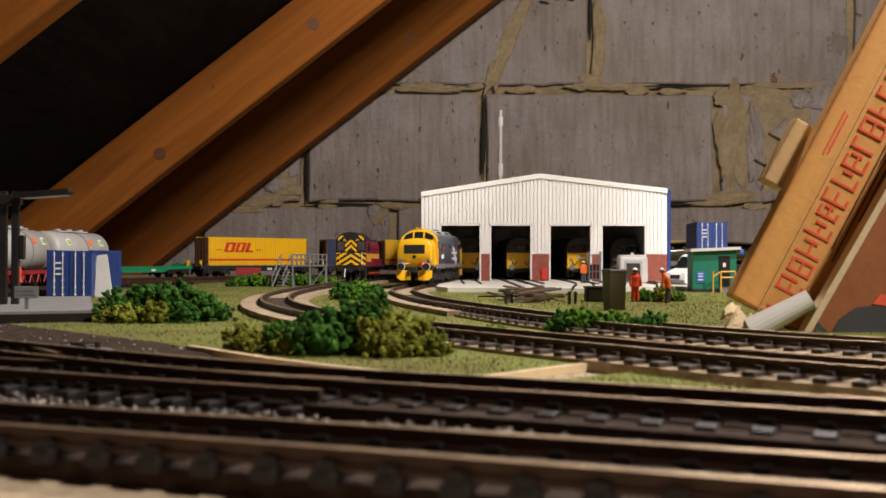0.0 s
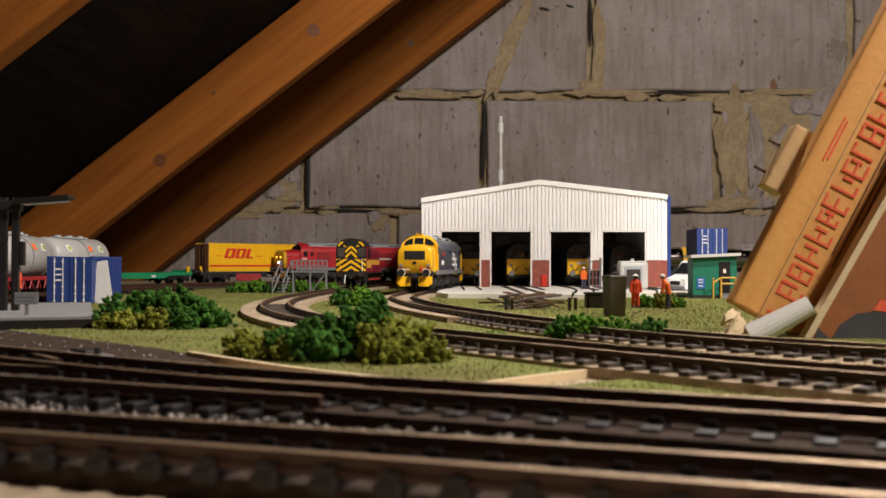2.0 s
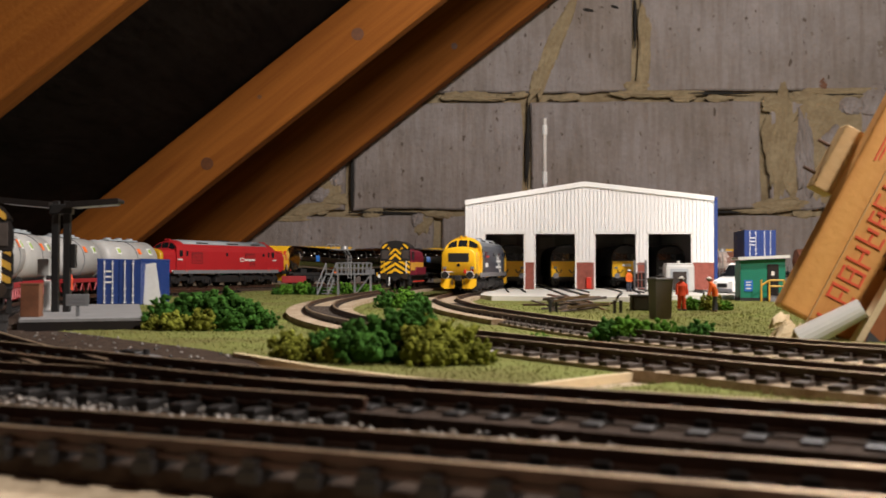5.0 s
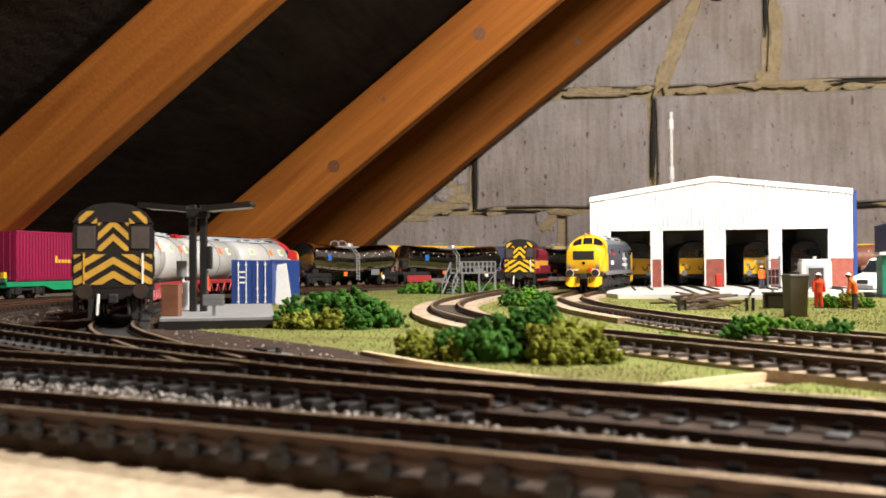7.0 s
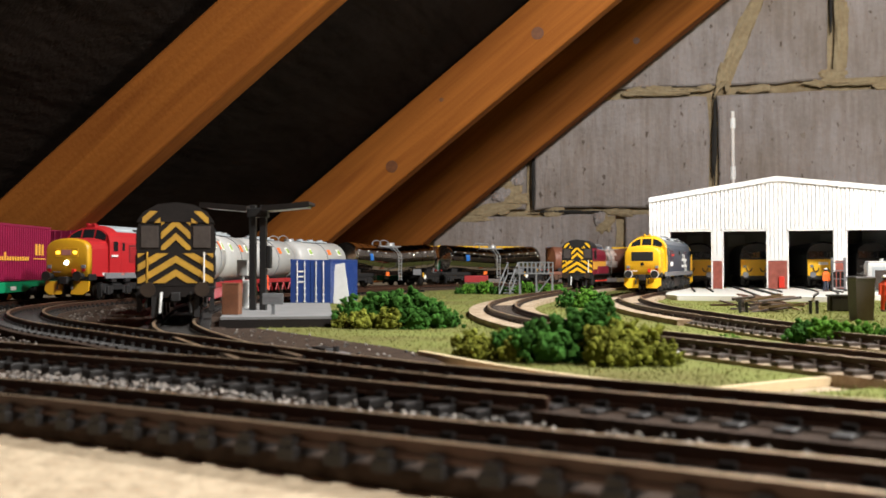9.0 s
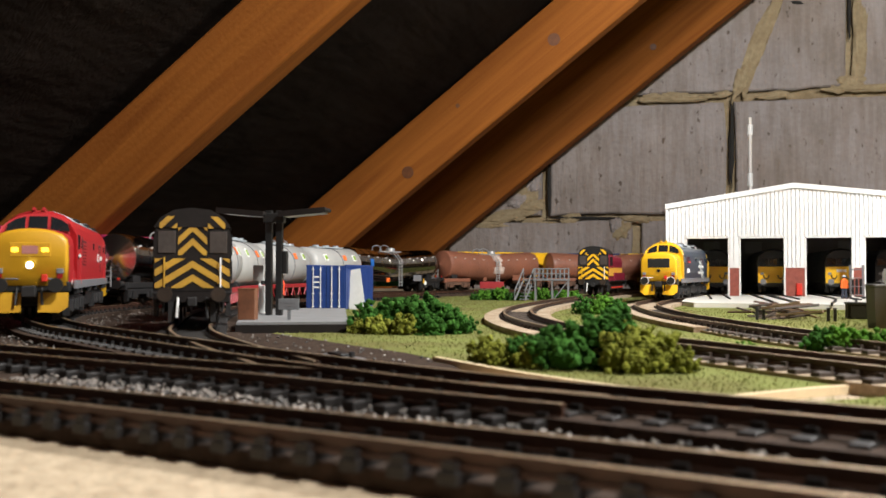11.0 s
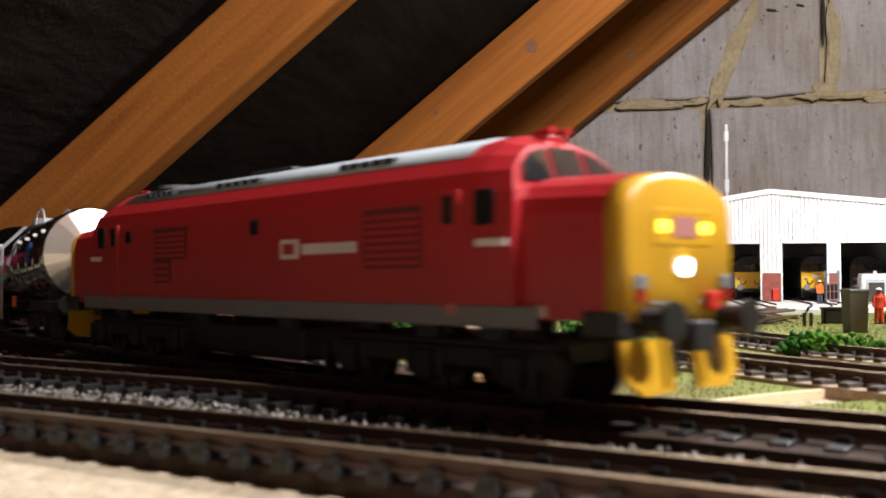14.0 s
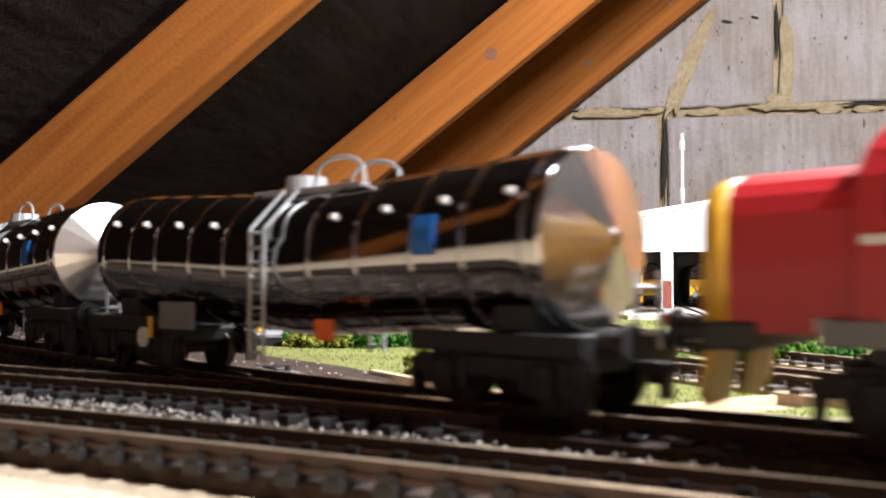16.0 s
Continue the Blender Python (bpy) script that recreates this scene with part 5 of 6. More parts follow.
def container(label, body, L=0.160, H=0.0345, stripe=None, bars=(), end=None, doors=WHITE):
    """A corrugated shipping container with end doors and corner posts."""
    th = thing("shipping_container", label, "container", group="shipping containers")
    part("shell", bx(-L / 2 + 0.0006, L / 2 - 0.0006, -0.0154, 0.0154, 0.0006, H - 0.0006), body, th)
    bm = bmesh.new()
    n = int(L / 0.0036)
    for q in (-1, 1):
        for k in range(n):
            x = -L / 2 + (k + 0.5) * L / n
            box(bm, x - 0.0011, x + 0.0011, q * 0.0156 - 0.0004, q * 0.0156 + 0.0004, 0.0016, H - 0.0016)
    tagged(part("corrugated_sides", bm, body, th), kind="stuff")
    for e in (-1, 1):
        for q in (-1, 1):
            part("corner_post", bx(min(e * (L / 2 - 0.0016), e * L / 2), max(e * (L / 2 - 0.0016), e * L / 2), q * 0.0153 - 0.0007, q * 0.0153 + 0.0007, 0, H), end or body, th)
            part("top_rail", bx(-L / 2, L / 2, q * 0.0155 - 0.0006, q * 0.0155 + 0.0006, H - 0.0014, H), body, th) if e > 0 else None
            dr = part("end_door", bx(min(e * (L / 2 - 0.0006), e * (L / 2 + 0.0002)), max(e * (L / 2 - 0.0006), e * (L / 2 + 0.0002)), min(q * 0.0003, q * 0.0146), max(q * 0.0003, q * 0.0146), 0.001, H - 0.001), end or body, th)
            for y in (0.0045, 0.0105):
                bm = cy((e * (L / 2 + 0.0005), q * y, 0.0012), (e * (L / 2 + 0.0005), q * y, H - 0.0012), 0.0003, seg=6)
                for z in (0.002, 0.007, 0.012, H - 0.004):
                    box(bm, min(e * L / 2, e * (L / 2 + 0.0008)), max(e * L / 2, e * (L / 2 + 0.0008)), q * y - 0.0009, q * y + 0.0009, z, z + 0.0006)
                part("locking_bar", bm, doors, dr)
            for z in (0.0165, 0.0205, 0.0245):
                part("marking_bar", bx(min(e * L / 2, e * (L / 2 + 0.0004)), max(e * L / 2, e * (L / 2 + 0.0004)), q * 0.0055, q * 0.0098, z, z + 0.0012), doors, dr) if q > 0 else None
    if stripe:
        for q in (-1, 1):
            part("stripe", bx(-L / 2 + 0.002, L / 2 - 0.002, q * 0.0161 - 0.0001, q * 0.0161 + 0.0001, 0.0068, 0.0092), stripe, th)
    for x0, x1, z0, z1, m in bars:
        for q in (-1, 1):
            part("emblem_bar", bx(min(-q * x0, -q * x1), max(-q * x0, -q * x1), q * 0.0162 - 0.0001, q * 0.0162 + 0.0001, z0, z1), m, th)
    return th


def slanted(x, w, gap=True):
    """One leaning block letter-like mark, stepped to the right as it rises."""
    out = []
    for k in range(6):
        z, d = 0.0180 + k * 0.0021, k * 0.0008
        if gap and k not in (0, 5):
            out += [(x + d, x + d + w * 0.32, z, z + 0.0022, REDBIT), (x + d + w * 0.66, x + d + w, z, z + 0.0022, REDBIT)]
        else:
            out.append((x + d, x + d + w, z, z + 0.0022, REDBIT))
    return out


def load(path, s, wagon, *boxes):
    stand(wagon, path, s)
    for dx, c in boxes:
        c.matrix_world = wagon.matrix_world @ Matrix.Translation((dx, 0, 0.0137))


RED_EMBLEM = slanted(-0.056, 0.015) + slanted(-0.039, 0.014) + [(-0.023 + k * 0.0008, -0.018 + k * 0.0008, 0.0180 + k * 0.0021, 0.0202 + k * 0.0021, REDBIT) for k in range(6)] + [(-0.023, -0.011, 0.0180, 0.0202, REDBIT), (-0.068, -0.059, 0.0205, 0.0214, REDBIT), (-0.006, 0.004, 0.0205, 0.0214, REDBIT)]
GOLD_TEXT = [(-0.034 + k * 0.0040, -0.0312 + k * 0.0040, 0.0145, 0.0172 + (0.003 if k in (0, 9) else 0), GOLD) for k in range(19)] + \
            [(0.052, 0.0555, 0.0185, 0.0265, GOLD), (0.0575, 0.061, 0.0185, 0.0265, GOLD), (0.063, 0.0665, 0.0185, 0.0265, GOLD), (0.049, 0.070, 0.0155, 0.0163, GOLD)]
wg = flat_wagon("bright green bogie container flat wagon", GREEN)
wk = flat_wagon("black bogie container flat wagon", FRAME)
dhl_s = near_s(OUTER, -0.2575, 1.3205)
PITCH = 0.2025
first = True
for k in range(-3, 5):
    s = dhl_s + k * PITCH
    green = k >= 1
    base = (wg if k == 1 else copy_thing(wg, Matrix())) if green else (wk if k == 0 else copy_thing(wk, Matrix()))
    if k == 0:
        load(OUTER, s, base, (0.0, container("yellow container with red emblem and stripe", YELLOWC, H=0.0375, stripe=REDBIT, bars=RED_EMBLEM, end=RUSTC, doors=RUSTC)))
    elif k in (-2, -3):
        load(OUTER, s, base, (0.0, container("yellow container with red emblem and stripe", YELLOWC, H=0.0375, stripe=REDBIT, bars=RED_EMBLEM, end=RUSTC, doors=RUSTC)))
    elif k == -1:
        load(OUTER, s, base, (0.045, container("short navy container with rusty end", NAVYC, L=0.078, H=0.0375, end=RUSTC, doors=RUSTC)), (-0.045, container("short yellow container with red stripe", YELLOWC, L=0.078, H=0.0375, stripe=REDBIT, end=RUSTC, doors=RUSTC)))
    elif k in (3, 4):
        load(OUTER, s, base, (0.0, container("maroon container with gold script bars", MAROONC, H=0.0395, doors=MAROONC, bars=GOLD_TEXT)))
    else:
        load(OUTER, s, base)


# ---- engine shed ----
SY, SZ = 1.09, -0.0012
SX0, SX1, APEX = -0.0248, 0.2510, 0.1082
EAVE0, EAVE1, TOP = 0.0951, 0.0995, 0.1160
DOORS = ((-0.0026, 0.0418), (0.0532, 0.0988), (0.1197, 0.1660), (0.1780, 0.2268))
HEAD, BRICK_TOP, BACK = 0.0617, 0.0288, 1.40


def roof_z(x):
    return EAVE0 + (TOP - EAVE0) * (x - SX0) / (APEX - SX0) if x < APEX else TOP + (EAVE1 - TOP) * (x - APEX) / (SX1 - APEX)


shed = thing("engine_shed", "white corrugated model engine shed with brick pier bases", "shed")
gable = [(SX0, HEAD), (SX1, HEAD), (SX1, EAVE1), (APEX, TOP), (SX0, EAVE0)]
fw = part("front_wall", prism(gable, SY, SY + 0.003), SHEDW, shed)
bm = bmesh.new()
x = SX0 + 0.002
while x < SX1 - 0.002:
    low = HEAD + 0.0012 if any(a - 0.001 < x < b + 0.001 for a, b in DOORS) else BRICK_TOP + 0.0005
    m = box(bm, x - 0.0014, x + 0.0014, SY - 0.0018, SY + 0.0004, low, roof_z(x) - 0.002)
    x += 0.0042
tagged(part("corrugation_ribs", bm, SHEDW, fw), kind="stuff")
edges = [SX0] + [v for d in DOORS for v in d] + [SX1]
for a, b in zip(edges[::2], edges[1::2]):
    pr = part("pier", bx(a, b, SY, SY + 0.003, BRICK_TOP, HEAD), SHEDW, shed)
    bp = part("brick_pier", bx(a, b, SY - 0.0003, SY + 0.003, SZ, BRICK_TOP), BRICKM, shed)
    bm = bmesh.new()
    rows = 11
    for r in range(rows):
        z = SZ + (BRICK_TOP - SZ) * (r + 0.5) / rows
        x = a + 0.0012 - (0.0014 if r % 2 else 0)
        while x < b - 0.0006:
            x0, x1 = max(a + 0.0002, x), min(b - 0.0002, x + 0.0026)
            if x1 - x0 > 0.0006:
                box(bm, x0, x1, SY - 0.00055, SY - 0.0002, z - 0.001, z + 0.001)
            x += 0.0029
    tagged(part("brick_facing", bm, BRICKM, bp), kind="stuff")
for a, b in DOORS:
    df = part("door_frame", bx(a - 0.0012, b + 0.0012, SY - 0.0012, SY + 0.0034, HEAD - 0.0010, HEAD + 0.0008), WHITE, shed)
    for v in (a, b):
        part("door_jamb", bx(v - 0.0008, v + 0.0008, SY - 0.0012, SY + 0.0034, SZ, HEAD), WHITE, df)
for xa, xb in ((SX0, APEX), (APEX, SX1)):
    n = 1.0 if xa < APEX else -1.0
    bm = prism([(xa, roof_z(xa) + 0.0005), (xb, roof_z(xb) + 0.0005), (xb, roof_z(xb) + 0.0032), (xa, roof_z(xa) + 0.0032)], SY - 0.0025, BACK + 0.002)
    rf = part("roof_slope", bm, SHEDW, shed)
    bm = prism([(xa, roof_z(xa) - 0.0022), (xb, roof_z(xb) - 0.0022), (xb, roof_z(xb) + 0.0026), (xa, roof_z(xa) + 0.0026)], SY - 0.0034, SY - 0.0026)
    part("barge_board", bm, WHITE, rf)
for xw, ez in ((SX0, EAVE0), (SX1 - 0.003, EAVE1)):
    part("side_wall", bx(xw, xw + 0.003, SY + 0.003, BACK, SZ, ez), SHEDW, shed)
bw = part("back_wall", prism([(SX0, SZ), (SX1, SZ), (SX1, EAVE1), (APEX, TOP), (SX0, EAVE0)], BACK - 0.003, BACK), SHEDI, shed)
for x in (0.02, 0.075, 0.135, 0.195):
    part("back_window", bx(x, x + 0.022, BACK - 0.0036, BACK - 0.0030, 0.050, 0.066), GREYW, bw)
for k in range(4):
    y = SY + 0.04 + k * 0.07
    part("roof_truss", bx(SX0 + 0.003, SX1 - 0.003, y, y + 0.003, 0.078, 0.0815), FRAME, shed)
# dark blue corner post, gutter and side sheets
part("corner_post", bx(SX1 + 0.0002, SX1 + 0.0042, SY - 0.001, SY + 0.004, SZ, EAVE1 - 0.001, 0.0004), BLUE, shed)
for k in range(5):
    part("side_panel", bx(SX1 + 0.0002, SX1 + 0.0012, SY + 0.008 + k * 0.058, SY + 0.062 + k * 0.058, SZ + 0.004, EAVE1 - 0.004, 0.0003), SIDEBLUE, shed)
for k in range(3):
    part("drain_pipe", cy((SX1 + 0.0026, SY + 0.03 + k * 0.11, SZ), (SX1 + 0.0026, SY + 0.03 + k * 0.11, EAVE1 - 0.001), 0.0012, seg=10), BLUE, shed)
part("gutter", bx(SX1, SX1 + 0.004, SY - 0.002, BACK, EAVE1 - 0.001, EAVE1 + 0.002, 0.0005), BLUE, shed)
part("vent_bracket", cy((SX1 + 0.003, SY + 0.05, EAVE1), (SX1 + 0.003, SY + 0.05, EAVE1 + 0.008), 0.0006, seg=8), GREY, shed)
part("fire_point", bx(0.1100, 0.1158, SY - 0.004, SY - 0.0008, 0.0, 0.0125, 0.0006), REDBIT, shed)

ap = thing("concrete_apron", "pale concrete apron before the engine shed", "apron", kind="structure")
part("slab", prism([(-0.006, 0.87), (0.004, 0.835), (0.120, 0.815), (0.150, 0.86), (0.34, 0.93), (0.34, 1.12), (SX1, 1.12), (SX1, 1.395), (SX0 + 0.03, 1.395), (0.0, 1.12)], -0.0071, -0.0013, "xy"), CONC, ap)
mast = thing("flue_mast", "tall thin silver flue mast behind the shed", "mast", pose(0.0838, 1.42, GROUND_Z))
part("tube", cy((0, 0, 0), (0, 0, 0.246), 0.0026, seg=14), OFFWHITE, mast)
for z0, z1 in ((0.150, 0.168), (0.222, 0.236)):
    part("collar", cy((0, 0, z0), (0, 0, z1), 0.0038, seg=14), WHITE, mast)


def shed_loco(label, x, y, body, front, lights=False):
    """A flat-fronted diesel that stands in the shed; its cab looks along -y."""
    th = thing("stabled_locomotive", label, "locomotive", pose(x, y, 0, 0, 0, -90), group="stabled locomotives")
    full = [(0.0170, 0.0125), (0.0174, 0.036), (0.0150, 0.0435), (0.009, 0.0490), (0.0, 0.0505)]
    part("body", skin([(-0.195, profile(full)), (0.0, profile(full)), (0.004, profile([(a * 0.97, 0.0125 + (b - 0.0125) * 0.94) for a, b in full]))]), body, th)
    fr = part("front_panel", bx(0.0040, 0.0050, -0.0162, 0.0162, 0.0125, 0.0305, 0.0004), front, th)
    for y0, y1 in ((-0.0150, -0.0056), (-0.0046, 0.0046), (0.0056, 0.0150)):
        part("windscreen", bx(0.0041, 0.0047, y0, y1, 0.0318, 0.0395, 0.0003), GLASS, th)
    for q in (-1, 1):
        bm = bmesh.new()
        for k in range(6):
            a = math.pi * k / 6
            p0 = (0.0056, q * (0.0075 + 0.0028 * math.cos(a)), 0.0210 - 0.0040 * math.sin(a))
            p1 = (0.0056, q * (0.0075 + 0.0028 * math.cos(a + math.pi / 6)), 0.0210 - 0.0040 * math.sin(a + math.pi / 6))
            cyl(bm, p0, p1, 0.0006, seg=6)
        part("hose", bm, BLACK, fr)
        part("lamp_group", bx(0.0048, 0.0056, q * 0.0118 - 0.0018, q * 0.0118 + 0.0018, 0.0215, 0.0242, 0.0003), LGREY, fr)
    part("number_panel", bx(0.0048, 0.0053, -0.005, 0.005, 0.0245, 0.0275), OFFWHITE if lights else front, fr)
    part("buffer_beam", bx(0.0005, 0.0045, -0.0165, 0.0165, 0.0085, 0.0125, 0.0004), BLACK, th)
    buffers(th, 0.0045, 1, LGREY)
    bogie(th, -0.035, (-0.0205, 0.0, 0.0205), False, 0.0068)
    bogie(th, -0.150, (-0.0205, 0.0, 0.0205), False, 0.0068)
    return th


shed_loco("dark diesel with yellow cab front inside the shed", 0.0905, 1.135, FRAME, YELLOW)
shed_loco("dark diesel with yellow cab front and number panel", 0.1600, 1.130, FRAME, YELLOW, True)
shed_loco("unlit black diesel at the back of the shed", 0.2160, 1.16, FRAME, BLACK)
shed_loco("dark diesel with yellow front behind the first door", 0.0290, 1.150, FRAME, YELLOW)
for x in (0.0905, 0.1600, 0.2160, 0.029):
    th = thing("shed_road", "dark rails sunk in the shed floor", "model track", kind="structure")
    for q in (-1, 1):
        part("rail", bx(x + q * 0.00825 - 0.0007, x + q * 0.00825 + 0.0007, 0.95, 1.395, -0.0014, 0.0), FRAME, th)


# ---- figures: plain one-mesh statuettes ----
def statuette(label, x, y, turn, legs, jacket, hat, lean=0.0, z=GROUND_Z):
    bm = bmesh.new()
    for q in (-1, 1):
        cyl(bm, (0.0006 * q + lean * q * 0.3, q * 0.0016, 0.0006), (0, q * 0.0012, 0.0108), 0.0011, 0.0015, 10, 0)
        box(bm, -0.0012, 0.0024, q * 0.0017 - 0.0010, q * 0.0017 + 0.0010, 0, 0.0012, 0.0003, None, 3)
        cyl(bm, (lean * 4, q * 0.0030, 0.0176), (0.001 + lean * 5, q * 0.0037, 0.0105), 0.0010, 0.0009, 8, 1)
    body = [(0, 0.0022, 0.0032, 0.0100), (0, 0.0020, 0.0029, 0.0130), (lean * 2, 0.0022, 0.0034, 0.0165), (lean * 4, 0.0016, 0.0024, 0.0186), (lean * 5, 0.0008, 0.0009, 0.0196)]
    rings = [[bm.verts.new((cx + a * math.cos(t), b * math.sin(t), zz)) for t in [2 * math.pi * j / 12 for j in range(12)]] for cx, a, b, zz in body]
    for r0, r1 in zip(rings, rings[1:]):
        for i in range(12):
            bm.faces.new((r0[i], r0[(i + 1) % 12], r1[(i + 1) % 12], r1[i])).material_index = 1
    g = bmesh.ops.create_icosphere(bm, subdivisions=2, radius=0.0017, matrix=Matrix.Translation((lean * 6, 0, 0.0212)))
    for f in {f for v in g["verts"] for f in v.link_faces}:
        f.material_index = 2 if f.calc_center_median().z > 0.0212 else 3
    cyl(bm, (lean * 6, 0, 0.0212), (lean * 6, 0, 0.0216), 0.0022, seg=12, mi=2)
    ob = mesh_ob("model_figurine", bm, [legs, jacket, hat, BROWNS])
    ob.matrix_world = pose(x, y, z, 0, 0, turn)
    tagged(ob, label, "figurine", group="painted figurines")


statuette("painted figurine in red overalls and white helmet", 0.1295, 0.655, -80, ORANGERED, ORANGERED, WHITE)
statuette("stooping painted figurine in orange vest and dark trousers", 0.1480, 0.640, 170, DENIM, ORANGE, WHITE, 0.0006)
statuette("painted figurine in orange vest at the shed door", 0.1445, 1.00, -60, DENIM, ORANGE, WHITE, 0, -0.0013)
statuette("painted figurine in orange jacket on the fuelling platform", -0.2385, 0.545, 200, BROWNS, ORANGERED, BROWNS, 0, 0.0)

# ---- yard things before the shed ----
bn = thing("yard_bin", "tall dark grey plastic bin on the grass", "bin", pose(0.0965, 0.548, GROUND_Z, 0, 0, 14))
part("body", loft([[(sx * w, sy * d, z) for sx, sy in ((-1, -1), (1, -1), (1, 1), (-1, 1))] for z, w, d in ((0, 0.0043, 0.0048), (0.0200, 0.0050, 0.0056), (0.0211, 0.0052, 0.0058))]), BINM, bn)
part("lid", bx(-0.0055, 0.0055, -0.0062, 0.0062, 0.0211, 0.0230, 0.0008), BINM, bn)
part("lid_handle", bx(-0.001, 0.001, -0.004, 0.004, 0.0230, 0.0243, 0.0003), BINM, bn)
cb = thing("relay_cabinet", "low black relay cabinet beside the track", "cabinet", pose(0.1035, 0.655, GROUND_Z))
part("case", bx(-0.0075, 0.0075, -0.006, 0.006, 0, 0.0090, 0.0005), BLACKW, cb)
part("lid", bx(-0.0082, 0.0082, -0.0067, 0.0067, 0.0090, 0.0104, 0.0003), BLACK, cb)
part("door", bx(-0.006, 0.006, -0.0066, -0.0060, 0.001, 0.0082), BLACK, cb)
rk = thing("wheeled_rack", "grey wire rack trolley at the shed door", "rack", pose(0.1558, 1.00, -0.0013))
for q in (-1, 1):
    for d in (-1, 1):
        part("upright", cy((q * 0.0058, d * 0.004, 0.002), (q * 0.0058, d * 0.004, 0.0325), 0.0006, seg=8), LGREY, rk)
        part("castor", cy((q * 0.0058 - 0.0005, d * 0.004, 0.0012), (q * 0.0058 + 0.0005, d * 0.004, 0.0012), 0.0012, seg=10), BLACK, rk)
for z in (0.004, 0.012, 0.020, 0.028):
    bm = bmesh.new()
    for k in range(5):
        cyl(bm, (-0.0058, -0.004 + k * 0.002, z), (0.0058, -0.004 + k * 0.002, z), 0.0004, seg=6)
    part("shelf", bm, LGREY, rk)
for k in range(3):
    part("gas_bottle", cy((-0.0036 + k * 0.0036, 0, 0.0042), (-0.0036 + k * 0.0036, 0, 0.0190), 0.0014, seg=12), BLACK, rk)

kb = thing("portable_cabin", "rounded pale grey moulded cabin with dark opening", "cabin", pose(0.1945, 1.00, -0.0013))
part("shell", bx(-0.0145, 0.0145, -0.010, 0.010, 0, 0.0275, 0.0022), CABINM, kb)
part("roof_cap", bx(-0.0135, 0.0135, -0.009, 0.009, 0.0272, 0.0290, 0.0008), CABINM, kb)
part("vent_knob", cy((0, 0, 0.029), (0, 0, 0.0315), 0.0018, seg=12), CABINM, kb)
part("door_surround", bx(-0.0100, 0.0085, -0.0106, -0.0098, 0.0015, 0.0235, 0.0004), GREY, kb)
part("doorway", bx(-0.0078, 0.0063, -0.0110, -0.0104, 0.0020, 0.0205, 0.0003), WINDOWM, kb)

van = thing("delivery_van", "white high-roofed delivery van parked behind the hut", "van", pose(0.2560, 0.965, -0.0040, 0, 0, 214))
side = [(-0.036, 0.004), (-0.036, 0.0305), (-0.033, 0.0322), (0.010, 0.0322), (0.0145, 0.0300), (0.0235, 0.0185), (0.034, 0.0150), (0.0368, 0.0125), (0.0372, 0.0045)]
part("body", prism(side, -0.0130, 0.0130), WHITE, van)
part("windscreen", loft([[(0.0150, y, 0.0294) for y in (-0.0112, 0.0112)] + [(0.0236, y, 0.0190) for y in (0.0118, -0.0118)], [(0.0156, y, 0.0300) for y in (-0.0112, 0.0112)] + [(0.0242, y, 0.0196) for y in (0.0118, -0.0118)]]), GLASS, van)
for q in (-1, 1):
    part("side_window", prism([(0.0065, 0.0185), (0.0205, 0.0185), (0.0140, 0.0282), (0.0065, 0.0282)], min(q * 0.0129, q * 0.0134), max(q * 0.0129, q * 0.0134)), GLASS, van)
    part("headlight", bx(0.0340, 0.0366, q * 0.0095 - 0.0022, q * 0.0095 + 0.0022, 0.0112, 0.0140, 0.0005), GREYW, van)
    part("door_mirror", bx(0.0195, 0.0212, q * 0.0150 - 0.0015, q * 0.0150 + 0.0015, 0.0175, 0.0215, 0.0004), BLACK, van)
    for x in (-0.022, 0.0235):
        wh = part("wheel", cy((x, q * 0.0098, 0.0044), (x, q * 0.0134, 0.0044), 0.0044, seg=18), BLACK, van)
        part("hub", cy((x, q * 0.0134, 0.0044), (x, q * 0.0138, 0.0044), 0.0022, seg=14), LGREY, wh)
part("grille", bx(0.0366, 0.0376, -0.0060, 0.0060, 0.0085, 0.0122, 0.0003), BLACK, van)
part("bumper", bx(0.0340, 0.0385, -0.0125, 0.0125, 0.0038, 0.0072, 0.0008), LGREY, van)

ht = thing("lineside_hut", "green timber hut with pale sloping roof", "hut", pose(0.2350, 0.850, GROUND_Z, 0, 0, -4))
part("wall_shell", prism([(-0.0185, 0), (0.0185, 0), (0.0185, 0.0365), (-0.0185, 0.0345)], -0.012, 0.014), HUTG, ht)
part("plinth", bx(-0.0190, 0.0190, -0.0124, 0.0144, 0, 0.0030), FRAME, ht)
part("roof", prism([(-0.0210, 0.0350), (0.0215, 0.0370), (0.0215, 0.0394), (-0.0210, 0.0376)], -0.016, 0.017), CABINM, ht)
dd = part("door", bx(0.0035, 0.0130, -0.0128, -0.0119, 0.004, 0.0315, 0.0003), BLACKW, ht)
part("door_notice", bx(0.0068, 0.0092, -0.0132, -0.0128, 0.022, 0.0255), OFFWHITE, dd)
part("blue_notice", bx(-0.0155, -0.0085, -0.0127, -0.0120, 0.0085, 0.0180), BLUE2, ht)
for z in (0.0105, 0.0135, 0.0158):
    part("notice_line", bx(-0.0142, -0.0100, -0.0130, -0.0127, z, z + 0.0008), OFFWHITE, ht)
for x in (-0.0035, 0.0030, 0.0150):
    part("rail_post", cy((x, -0.0225, 0), (x, -0.0225, 0.0185), 0.0008, seg=8), YELLOWW, ht)
